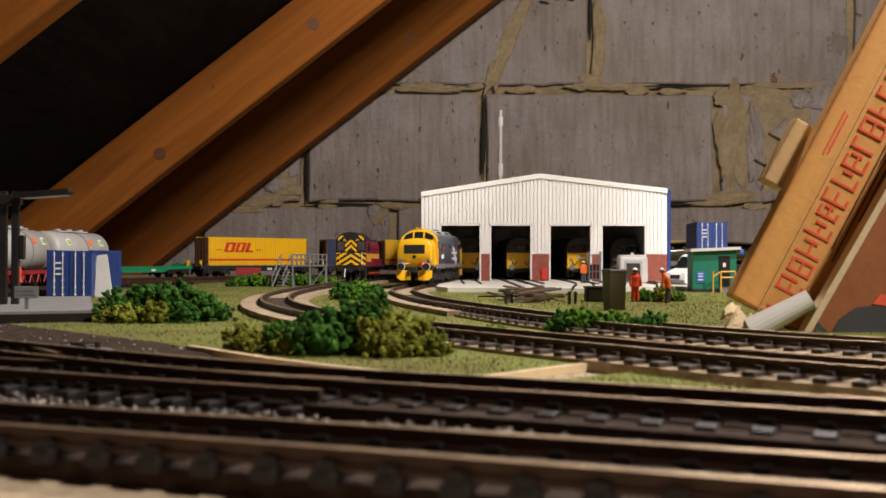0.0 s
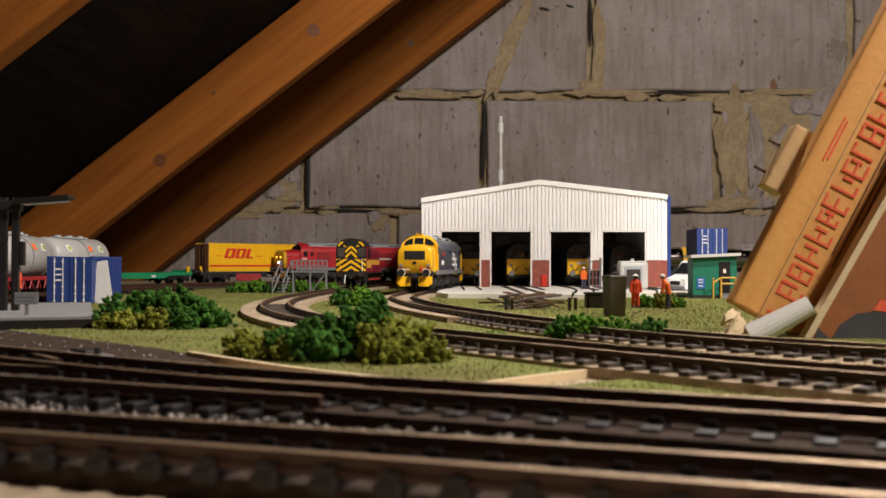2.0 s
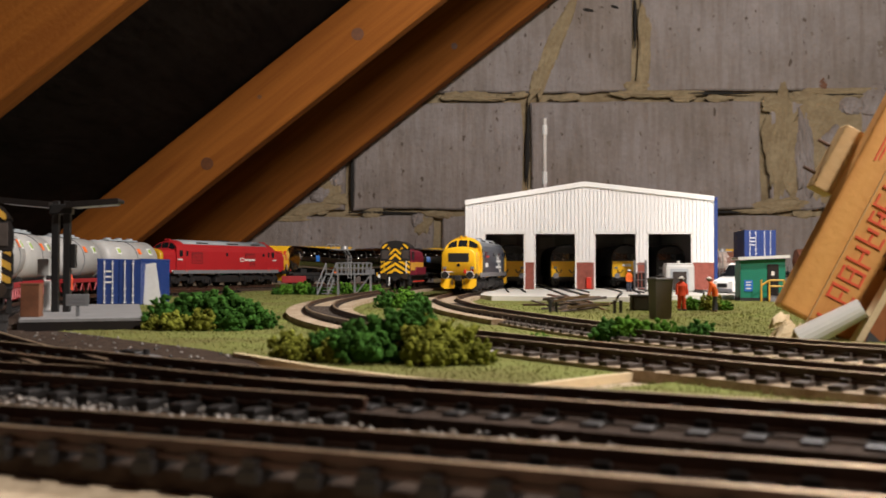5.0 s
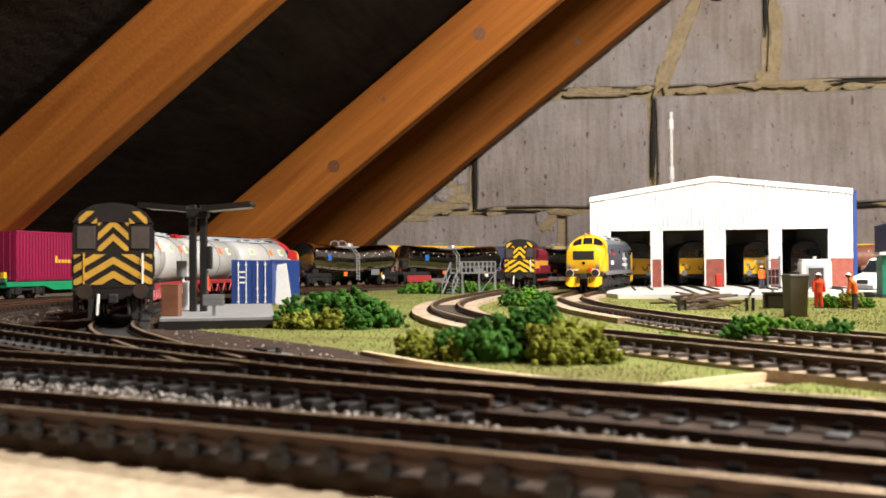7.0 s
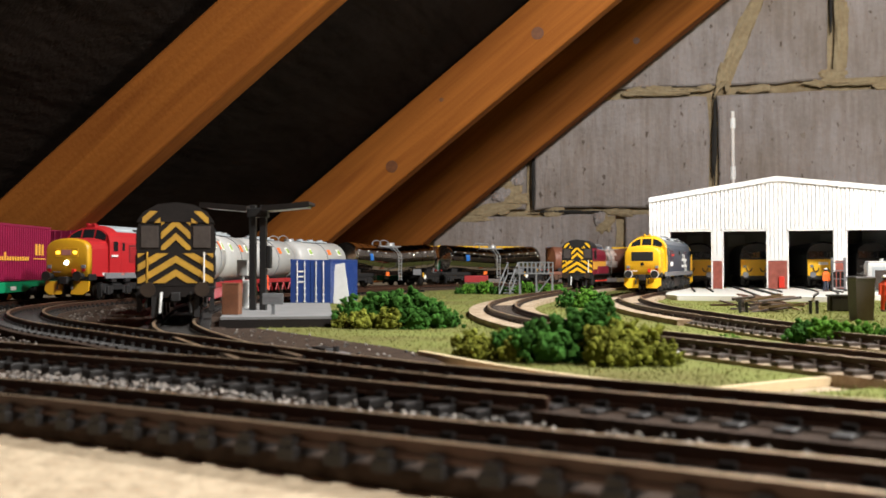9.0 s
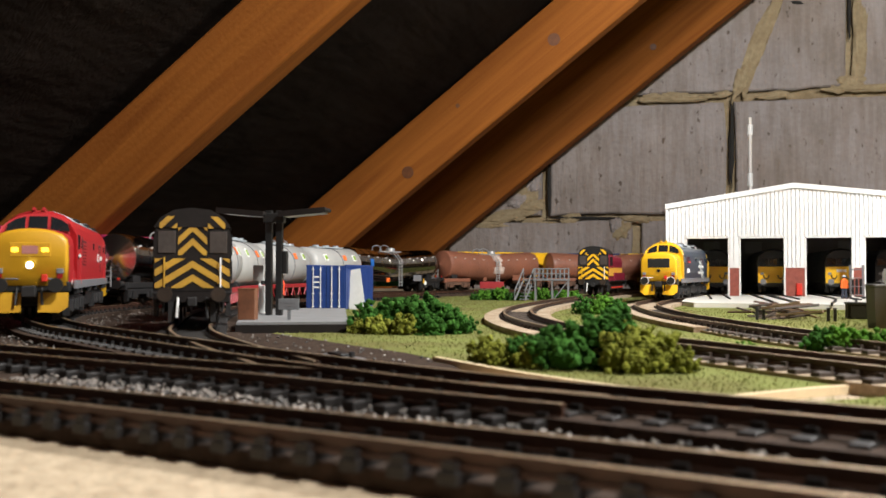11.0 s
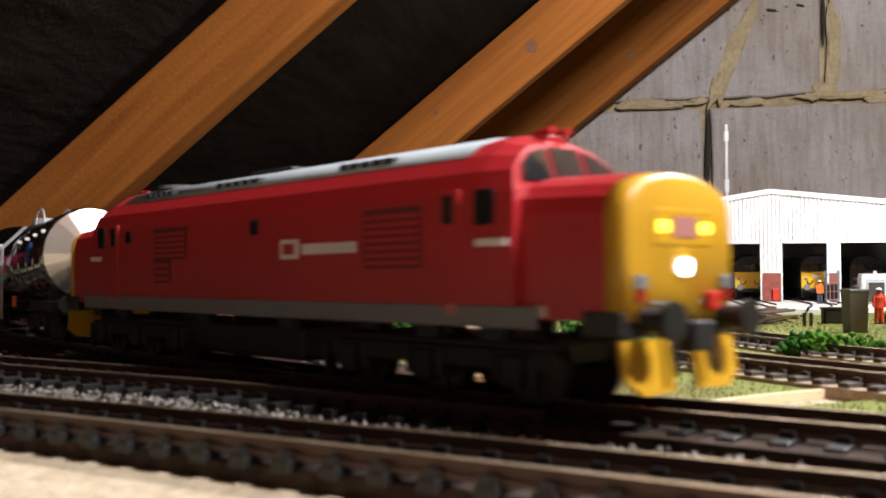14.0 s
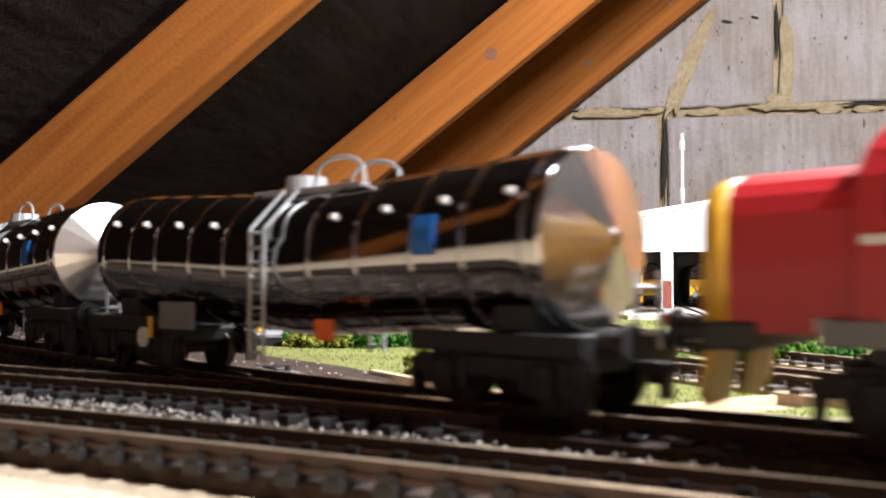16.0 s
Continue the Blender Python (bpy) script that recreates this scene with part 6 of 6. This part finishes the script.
for z in (0.0180, 0.0130):
    part("hand_rail", cy((0.0030, -0.0225, z), (0.0150, -0.0225, z), 0.0008, seg=8), YELLOWW, ht)
part("sloping_rail", cy((-0.0035, -0.0225, 0.0135), (0.0030, -0.0225, 0.0180), 0.0008, seg=8), YELLOWW, ht)
for k in range(3):
    part("step", bx(0.0032, 0.0148, -0.0225 + k * 0.003, -0.0195 + k * 0.003, 0, 0.0016 * (k + 1)), LGREY, ht)

far1 = container("blue steel container under another one", BLUE, L=0.080)
far1.matrix_world = pose(0.3165, 1.17, GROUND_Z, 0, 0, 84)
far2 = container("blue steel container stacked on another one", BLUE, L=0.080)
far2.matrix_world = pose(0.3165, 1.17, GROUND_Z + 0.0375, 0, 0, 84)
far2.scale = (1.08, 1.08, 1.0)
part("stacking_pad", bx(-0.036, 0.036, -0.014, 0.014, 0.0345, 0.0375), FRAME, far1)

# scrap heap of old track panels
sc = thing("scrap_pile", "heap of rusty brown scrap track panels", "scrap pile", pose(0.057, 0.655, GROUND_Z))
rnd = random.Random(12)
for k in range(34):
    a, L = rnd.gauss(0, 0.6), rnd.uniform(0.010, 0.034)
    bm = bx(-L / 2, L / 2, -rnd.uniform(0.0005, 0.0013), 0.0008, -0.0005, 0.0006)
    o = part("scrap_length", bm, rnd.choice((SLEEPER_B, RUSTF, SCRAP)), sc)
    o.matrix_local = pose(rnd.gauss(0, 0.010), rnd.gauss(0, 0.016), 0.0012 + rnd.random() ** 2 * 0.0085, rnd.gauss(0, 14), rnd.gauss(0, 13), math.degrees(a))
for x, y in ((0.040, 0.62), (0.044, 0.622), (0.080, 0.615), (0.084, 0.617)):
    ps = thing("marker_post", "short black post beside the depot road", "post", pose(x, y, GROUND_Z), group="short black posts")
    part("stake", bx(-0.0009, 0.0009, -0.0009, 0.0009, 0, 0.0072, 0.0002), BLACK, ps)
    part("cap", bx(-0.0011, 0.0011, -0.0011, 0.0011, 0.0072, 0.0080, 0.0002), BLACK, ps)

# loading steps and deck beside the curve
ls = thing("loading_platform", "grey plastic loading deck with stairs and railings", "platform", pose(-0.1405, 0.985, GROUND_Z, 0, 0, 4))
part("deck", bx(-0.013, 0.0235, -0.006, 0.008, 0.0205, 0.0222, 0.0003), GREYP, ls)
for x in (-0.011, 0.006, 0.022):
    for y in (-0.005, 0.007):
        part("leg", bx(x - 0.0007, x + 0.0007, y - 0.0007, y + 0.0007, 0, 0.0205), GREYP, ls)
part("brace", cy((0.008, -0.005, 0.002), (0.021, -0.005, 0.019), 0.0006, seg=6), GREYP, ls)
for y in (-0.0055, 0.0075):
    for k in range(9):
        part("railing_post", cy((-0.012 + k * 0.0043, y, 0.022), (-0.012 + k * 0.0043, y, 0.0325), 0.0005, seg=6), GREYP, ls)
    for z in (0.0275, 0.0325):
        part("railing", cy((-0.012, y, z), (0.0228, y, z), 0.0006, seg=6), GREYP, ls)
for q in (-1, 1):
    xs = -0.0215 + q * 0.0052
    part("stringer", cy((xs - 0.004, -0.016, 0.0005), (xs + 0.003, 0.004, 0.0215), 0.0008, seg=6), GREYP, ls)
    part("stair_rail", cy((xs - 0.004, -0.016, 0.0105), (xs + 0.003, 0.004, 0.0325), 0.0007, seg=6), GREYP, ls)
    for u in (0.0, 0.5, 1.0):
        part("stair_post", cy((xs - 0.004 + 0.007 * u, -0.016 + 0.020 * u, 0.0005 + 0.021 * u), (xs - 0.004 + 0.007 * u, -0.016 + 0.020 * u, 0.0105 + 0.022 * u), 0.0005, seg=6), GREYP, ls)
for k in range(7):
    u = (k + 0.5) / 7
    part("tread", bx(-0.0305 + 0.007 * u + 0.0035, -0.0205 + 0.007 * u + 0.0035, -0.0175 + 0.020 * u, -0.0150 + 0.020 * u, 0.0215 * u, 0.0215 * u + 0.0008), GREYP, ls)
part("deck_link", bx(-0.0240, -0.0125, 0.0, 0.008, 0.0205, 0.0222), GREYP, ls)
bs = thing("buffer_stop", "low red buffer beam on rusty legs", "buffer stop", pose(-0.2240, 1.12, GROUND_Z, 0, 0, 10))
part("beam", bx(-0.014, 0.014, -0.002, 0.002, 0.0100, 0.0180, 0.0005), WAGONRED, bs)
for x in (-0.009, 0.009):
    part("leg", bx(x - 0.0012, x + 0.0012, -0.0015, 0.0015, 0, 0.0140), RUSTF, bs)
    part("rake_strut", cy((x, 0.012, 0.0005), (x, 0.001, 0.014), 0.0008, seg=6), RUSTF, bs)

# ---- fuelling point ----
fp = thing("fuelling_platform", "grey concrete fuelling slab with black edge", "platform")
PLAT = [(-0.2060, 0.4180), (-0.1575, 0.4375), (-0.2180, 0.6000), (-0.2600, 0.5900), (-0.2500, 0.5180)]
part("slab", prism(PLAT, -0.0068, -0.0012, "xy"), BLACKW, fp)
part("slab_top", prism([(x * 0.999, y + 0.0008) for x, y in PLAT], -0.0012, 0.0, "xy"), CONCG, fp)
ml = thing("yard_lamp", "black twin-post yard lamp with two flat light panels", "yard lamp", pose(-0.2199, 0.4931, 0.0, 0, 0, 10))
for x in (-0.0028, 0.0028):
    part("post", bx(x - 0.0017, x + 0.0017, -0.0018, 0.0018, 0, 0.0555, 0.0003), BLACK, ml)
part("cross_head", bx(-0.0055, 0.0055, -0.003, 0.003, 0.049, 0.0540, 0.0005), BLACK, ml)
for q in (-1, 1):
    wing = part("light_panel", bx(-0.0125, 0.0125, -0.0085, 0.0085, 0, 0.0018, 0.0004), BLACKW, ml)
    wing.matrix_local = pose(q * 0.0165, 0, 0.0540, 0, -q * 5, 0)
    part("diffuser", bx(-0.0105, 0.0105, -0.0072, 0.0072, -0.0010, 0.0), GREYW, wing)
    part("wing_lip", bx(-0.0125, 0.0125, -0.0092, -0.0085, -0.0012, 0.0018), BLACKW, wing)
part("control_box", bx(0.0046, 0.0072, -0.002, 0.002, 0.022, 0.034, 0.0004), BLACK, ml)
ml.scale = (1.03,) * 3
nb = thing("notice_board", "small grey notice board on a post", "sign", pose(-0.1916, 0.4477, 0.0, 0, 0, 12))
part("post", bx(-0.0008, 0.0008, -0.0006, 0.0006, 0, 0.0065), GREYP, nb)
part("panel", bx(-0.0052, 0.0052, -0.0012, -0.0006, 0.0050, 0.0105, 0.0002), GREYP, nb)
for z in (0.0066, 0.0084):
    part("text_bar", bx(-0.0040, 0.0040, -0.0015, -0.0012, z, z + 0.0006), LGREY, nb)
bo = thing("tool_box", "upright brown box on the fuelling slab", "box", pose(-0.2118, 0.4439, 0.0, 0, 0, 10))
part("case", bx(-0.0042, 0.0042, -0.0035, 0.0035, 0, 0.0148, 0.0003), RUSTC, bo)
part("lid", bx(-0.0044, 0.0044, -0.0037, 0.0037, 0.0148, 0.0156, 0.0002), RUSTC, bo)
pu = thing("fuel_pump", "slim white fuel pump with a sloping hose", "pump", pose(-0.2353, 0.5121, 0.0))
part("column", bx(-0.002, 0.002, -0.0015, 0.0015, 0, 0.016, 0.0003), WHITE, pu)
part("head", bx(-0.0055, 0.0010, -0.0016, 0.0016, 0.0185, 0.0275, 0.0003), CABINM, pu)
part("head_post", cy((-0.002, 0, 0.015), (-0.002, 0, 0.020), 0.0007, seg=8), WHITE, pu)
part("hose", cy((0.0025, 0, 0.024), (0.0055, 0, 0.001), 0.0007, seg=8), OFFWHITE, pu)

yc = container("blue steel container with grey sheet leaning on it", BLUE, L=0.080)
yc.matrix_world = pose(-0.2735, 0.745, GROUND_Z, 0, 0, 93.5)
sh = thing("leaning_sheet", "pale grey sheet leaning on the blue container", "sheet", pose(-0.2490, 0.715, GROUND_Z, -10, -9, 12))
part("panel", bx(-0.0062, 0.0062, -0.0006, 0.0006, 0, 0.0315, 0.0002), CABINM, sh)
part("edge_strip", bx(-0.0068, -0.0062, -0.0009, 0.0009, 0, 0.0315), LGREY, sh)


# ---- gable wall: mortar smears, rubble and cracks ----
def smear(x, z, w, h, turn, seed, material=MORTAR, thick=0.006, name="mortar_smear"):
    bm = bmesh.new()
    bmesh.ops.create_icosphere(bm, subdivisions=4, radius=1.0)
    for v in bm.verts:
        d = v.co.copy()
        k = 1 + 0.45 * noise.noise(Vector((d.x * 1.6, d.z * 1.6, seed))) + 0.18 * noise.noise(Vector((d.x * 5, d.z * 5, seed)))
        v.co = Vector((d.x * w / 2 * k, d.y * thick * (1 + 0.6 * noise.noise(d * 4 + Vector((seed, 0, 0)))), d.z * h / 2 * k))
    ob = smooth(part(name, bm, material, wall))
    ob.matrix_local = pose(x, WALL_Y + 0.001, z, 0, turn, 0)
    return ob


for k, (x, z, w, h, a) in enumerate(((0.128, 0.445, 0.036, 0.20, 22), (0.096, 0.385, 0.030, 0.06, 10), (0.302, 0.45, 0.026, 0.20, 2), (0.285, 0.37, 0.05, 0.03, 0), (0.56, 0.26, 0.04, 0.20, 4), (0.545, 0.335, 0.05, 0.03, 10),
                                     (0.62, 0.30, 0.10, 0.07, 20), (0.64, 0.20, 0.05, 0.12, 8), (0.56, 0.145, 0.10, 0.03, -4), (0.33, 0.357, 0.18, 0.014, 0), (0.70, 0.36, 0.20, 0.016, 0), (-0.01, 0.352, 0.14, 0.014, 0),
                                     (-0.312, 0.185, 0.07, 0.06, -30), (-0.30, 0.155, 0.06, 0.03, 0), (-0.345, 0.135, 0.11, 0.024, -8), (-0.125, 0.105, 0.04, 0.05, 0), (-0.40, 0.118, 0.12, 0.016, 0), (0.82, 0.45, 0.03, 0.1, 10))):
    smear(x, z, w, h, a, k * 3.7)
for k, (x, z, w, h, a) in enumerate(((-0.292, 0.20, 0.030, 0.05, 20), (-0.325, 0.165, 0.040, 0.028, -12), (0.60, 0.24, 0.03, 0.14, 5), (0.66, 0.27, 0.05, 0.06, 30), (0.69, 0.33, 0.05, 0.04, 12), (-0.135, 0.115, 0.022, 0.03, 15))):
    smear(x, z, w, h, a, 40 + k * 2.3, BLOCK, 0.010, "broken_block_piece")
for k, (x, z, w, h, a) in enumerate(((0.078, 0.25, 0.008, 0.17, 1), (-0.18, 0.1285, 0.17, 0.006, 1), (0.0, 0.3555, 0.11, 0.004, -1), (0.285, 0.50, 0.006, 0.10, 0), (0.42, 0.3575, 0.16, 0.005, 0), (0.68, 0.3535, 0.20, 0.006, 0), (-0.263, 0.19, 0.007, 0.09, 0), (0.43, 0.1295, 0.14, 0.005, 0), (0.65, 0.11, 0.02, 0.10, 0), (0.245, 0.526, 0.02, 0.006, 20), (0.195, 0.52, 0.025, 0.007, 10))):
    smear(x, z, w, h, a, 80 + k * 1.9, CAVITY, 0.0045, "open_joint")
for k, (x, z, r) in enumerate(((0.235, 0.262, 0.007), (-0.215, 0.182, 0.004), (0.205, 0.268, 0.003), (0.25, 0.275, 0.003), (0.32, 0.205, 0.003), (0.36, 0.47, 0.004), (0.62, 0.47, 0.005))):
    smear(x, z, r * 2, r * 2, 0, 120 + k, STAIN, 0.0028, "surface_pit")
smear(0.76, 0.44, 0.05, 0.06, 0, 141, STAIN, 0.0030, "damp_stain")
smear(0.64, 0.372, 0.02, 0.03, 0, 142, RUSTC, 0.0030, "damp_stain")

for k, (x, z, w, h, a) in enumerate(((0.585, 0.245, 0.10, 0.20, 3), (0.665, 0.25, 0.13, 0.17, 12), (0.70, 0.18, 0.12, 0.10, 0), (0.635, 0.345, 0.14, 0.05, 4))):
    smear(x, z, w, h, a, 160 + k * 2.1, MORTAR, 0.0045)
smear(0.607, 0.245, 0.030, 0.16, -5, 171, BLOCK, 0.014, "broken_block_piece")
smear(0.745, 0.335, 0.08, 0.07, 20, 175, BLOCK, 0.012, "broken_block_piece")

rnd = random.Random(31)
for zj in (0.129, 0.352, 0.580):
    for k in range(16):
        x = -0.42 + 1.25 * (k + rnd.random()) / 16
        smear(x, zj + rnd.uniform(-0.007, 0.007), rnd.uniform(0.025, 0.075), rnd.uniform(0.008, 0.020), rnd.uniform(-6, 6), 200 + k * 1.7 + zj * 50, MORTAR, rnd.uniform(0.003, 0.006))

# knots and bark marks on the rafters
RAFTERS = [o for o in scene.objects if o.name.startswith("rafter") and o.type == "EMPTY"]
def knot(rf, u, v, r):
    bm = bmesh.new()
    bmesh.ops.create_circle(bm, cap_ends=True, segments=18, radius=r)
    g = bmesh.ops.inset_region(bm, faces=bm.faces[:], thickness=r * 0.45, depth=0.0)
    for f in bm.faces:
        f.material_index = 1
    for f in g["faces"]:
        f.material_index = 0
    ob = part("knot", bm, [KNOT2, KNOT], rf)
    ob.matrix_local = pose(u, -0.0004, v, 90, 0, 0)


for rf, u, v, r in KNOTS:
    knot(RAFTERS[rf], u, v, r)

# ---- stamped timber at the edge of the layout ----
pk = thing("stamped_timber", "orange pine roof timber with a smudged red stamp", "timber", pose(0.1146, 0.400, -0.0052, 0, 0, 0), kind="structure")
lean = math.radians(62.2)
bm = bx(0.0085, 0.75, -0.075, 0.0, 0.0, 0.010, 0.0012)
pl = part("beam", bm, PLANK, pk)
# long axis up to the right, width to the lower right, thickness away from the eye
ax, wd = Vector((math.cos(lean), 0, math.sin(lean))), Vector((-math.sin(lean), 0, math.cos(lean)))
rotm = Matrix((ax, wd, Vector((0, 1, 0)))).transposed().to_4x4()
pl.matrix_local = Matrix.Translation((0.0, 0, 0.006)) @ rotm
for u0, u1, v0, v1 in ((0.004, 0.20, -0.0125, -0.0121),):
    part("split_line", bx(u0, u1, v0, v1, -0.0006, 0.0), PALE, pl)
for u0, v in ((0.045, -0.0275), (0.040, -0.0300), (0.060, -0.0322), (0.052, -0.0345), (0.085, -0.0290)):
    part("saw_groove", bx(u0, u0 + 0.12, v - 0.0003, v + 0.0003, -0.0004, 0.0), KNOT, pl)
rnd = random.Random(77)
u, proud = 0.012, 0.0003
while u < 0.170:      # smudged unreadable stamp: thin bars across and along the timber
    w = rnd.uniform(0.0052, 0.0070)
    v0, v1 = -0.0245 + rnd.uniform(-0.0006, 0.0006), -0.0142 + rnd.uniform(-0.0006, 0.0006)
    strokes = [(u, u + 0.0010, v0, v1)]
    if rnd.random() < 0.75:
        strokes.append((u + w - 0.0012, u + w, v0 + 0.004 * rnd.random(), v1 - 0.003 * rnd.random()))
    for v in rnd.sample((v0, (v0 + v1) / 2 - 0.0006, v1 - 0.0012), rnd.choice((1, 2, 2, 3))):
        strokes.append((u, u + w * rnd.uniform(0.6, 1.0), v, v + 0.0010))
    for a, b, c, d in strokes:
        part("stamp_bar", bx(a, b, c, d, -proud, 0.0), STAMP, pl)
        proud += 0.00001
    u += w + rnd.uniform(0.0012, 0.0026)
for a, b, v in ((0.078, 0.098, -0.0062), (0.079, 0.097, -0.0078)):      # a long double mark nearer the edge
    part("stamp_bar", bx(a, b, v - 0.0004, v + 0.0004, -0.0003, 0.0), STAMP, pl)
for u, v in ((0.021, -0.026), (0.037, -0.034), (0.041, -0.040)):
    part("screw_hole", cy((u, v, -0.0004), (u, v, 0.0005), 0.0007, seg=10), CAVITY, pl)
ft = thing("plaster_foot", "broken cream plaster lump at the timber's foot", "plaster", pose(0.1190, 0.396, -0.0072), kind="structure")
bm = bmesh.new()
for x, y, z, r in ((-0.001, -0.002, 0.003, 0.0045), (0.004, -0.003, 0.0025, 0.0045), (0.000, 0.001, 0.007, 0.0035), (-0.002, 0.0, 0.0095, 0.0028), (0.006, -0.003, 0.005, 0.003)):
    g = bmesh.ops.create_icosphere(bm, subdivisions=3, radius=r, matrix=Matrix.Translation((x, y, z)))
    for v in g["verts"]:
        v.co += Vector((0.0030, 0.002, 0.0030)) * noise.noise(v.co * 420) + Vector((0.001, 0.001, 0.001)) * noise.noise(v.co * 1400)
part("lump", bm, CORK, ft)
part("white_sleeve", cy((0.005, -0.004, 0.002), (0.027, -0.010, 0.0150), 0.0052, 0.0040, 18), WHITE, ft)
pn = thing("painted_panel", "brown board with cream edge and grey-painted foot", "board", pose(0, 0.383, 0), kind="structure")
part("board", prism([(0.1437, -0.0072), (0.40, -0.0072), (0.40, 0.33), (0.3375, 0.33)], 0.0, 0.006), BROWNB, pn)
part("cream_edge", prism([(0.1407, -0.0072), (0.1437, -0.0072), (0.3375, 0.33), (0.3345, 0.33)], -0.0006, 0.006), CORK, pn)
part("grey_paint", prism([(0.1450, -0.0072), (0.1475, -0.001), (0.1525, -0.006), (0.1560, 0.000), (0.1625, 0.0045), (0.170, 0.0055), (0.25, 0.010), (0.25, -0.0072)], -0.0004, 0.0), GREYPAINT, pn)
part("red_paint_spot", prism([(0.169, 0.006), (0.176, 0.005), (0.180, 0.009), (0.172, 0.010)], -0.0006, -0.0002), STAMP, pn)
nbk = thing("nailed_batten", "short pale batten nailed behind the timber", "batten", pose(0, 0.4112, 0), kind="structure")
blk = part("block", bx(0.0, 0.0294, -0.0090, 0.0, 0.0, 0.010, 0.0006), PALE, nbk)
lean2 = math.radians(61.3)
ax, wd = Vector((math.cos(lean2), 0, math.sin(lean2))), Vector((-math.sin(lean2), 0, math.cos(lean2)))
blk.matrix_local = Matrix.Translation((0.1358, 0, 0.0577)) @ Matrix((ax, wd, Vector((0, 1, 0)))).transposed().to_4x4()
for u in (0.007, 0.020):
    part("nail", cy((u, 0.0, 0.008), (u, 0.0055, 0.008), 0.0008, seg=8), RUSTF, blk)


# ---- what moves ----
PASS = [(0.0, 1.646), (1.4, 1.799), (2.2, 1.886), (3.0, 1.968), (3.5, 2.020), (6.0, 2.294), (8.2, 2.541), (9.1, 2.641), (9.7, 2.703), (11.8, 2.946), (12.5, 3.030), (13.0, 3.088), (13.6, 3.152), (14.2, 3.221), (14.5, 3.268), (15.0, 3.329), (15.5, 3.386), (16.0, 3.445)]


def nose_s(t):
    return float(np.interp(t, [p[0] for p in PASS], [p[1] for p in PASS]))


def motions():
    for th, back in TRAIN:
        rows = []
        half = 0.066 if back < 0.2 else 0.067
        for k in range(65):
            t = k * 0.25
            s = nose_s(t) - back
            f, b = along(MAIN, s + half), along(MAIN, s - half)
            c, d = (f + b) / 2, f - b
            rows.append((t, Matrix.Translation((*c, 0.0013 - 0.0011 * max(0.0, min(1.0, (s - 2.93) / 0.16)))) @ Matrix.Rotation(math.atan2(d.y, d.x), 4, "Z")))
        walk(th, rows)
    for ob, r, at in WHEELS:
        rows = []
        for k in range(241):
            t = k * 2 / 30
            rows.append((t, Matrix.Translation(at) @ Matrix.Rotation((nose_s(t) - nose_s(0)) / r, 4, "Y")))
        walk(ob, rows)


motions()
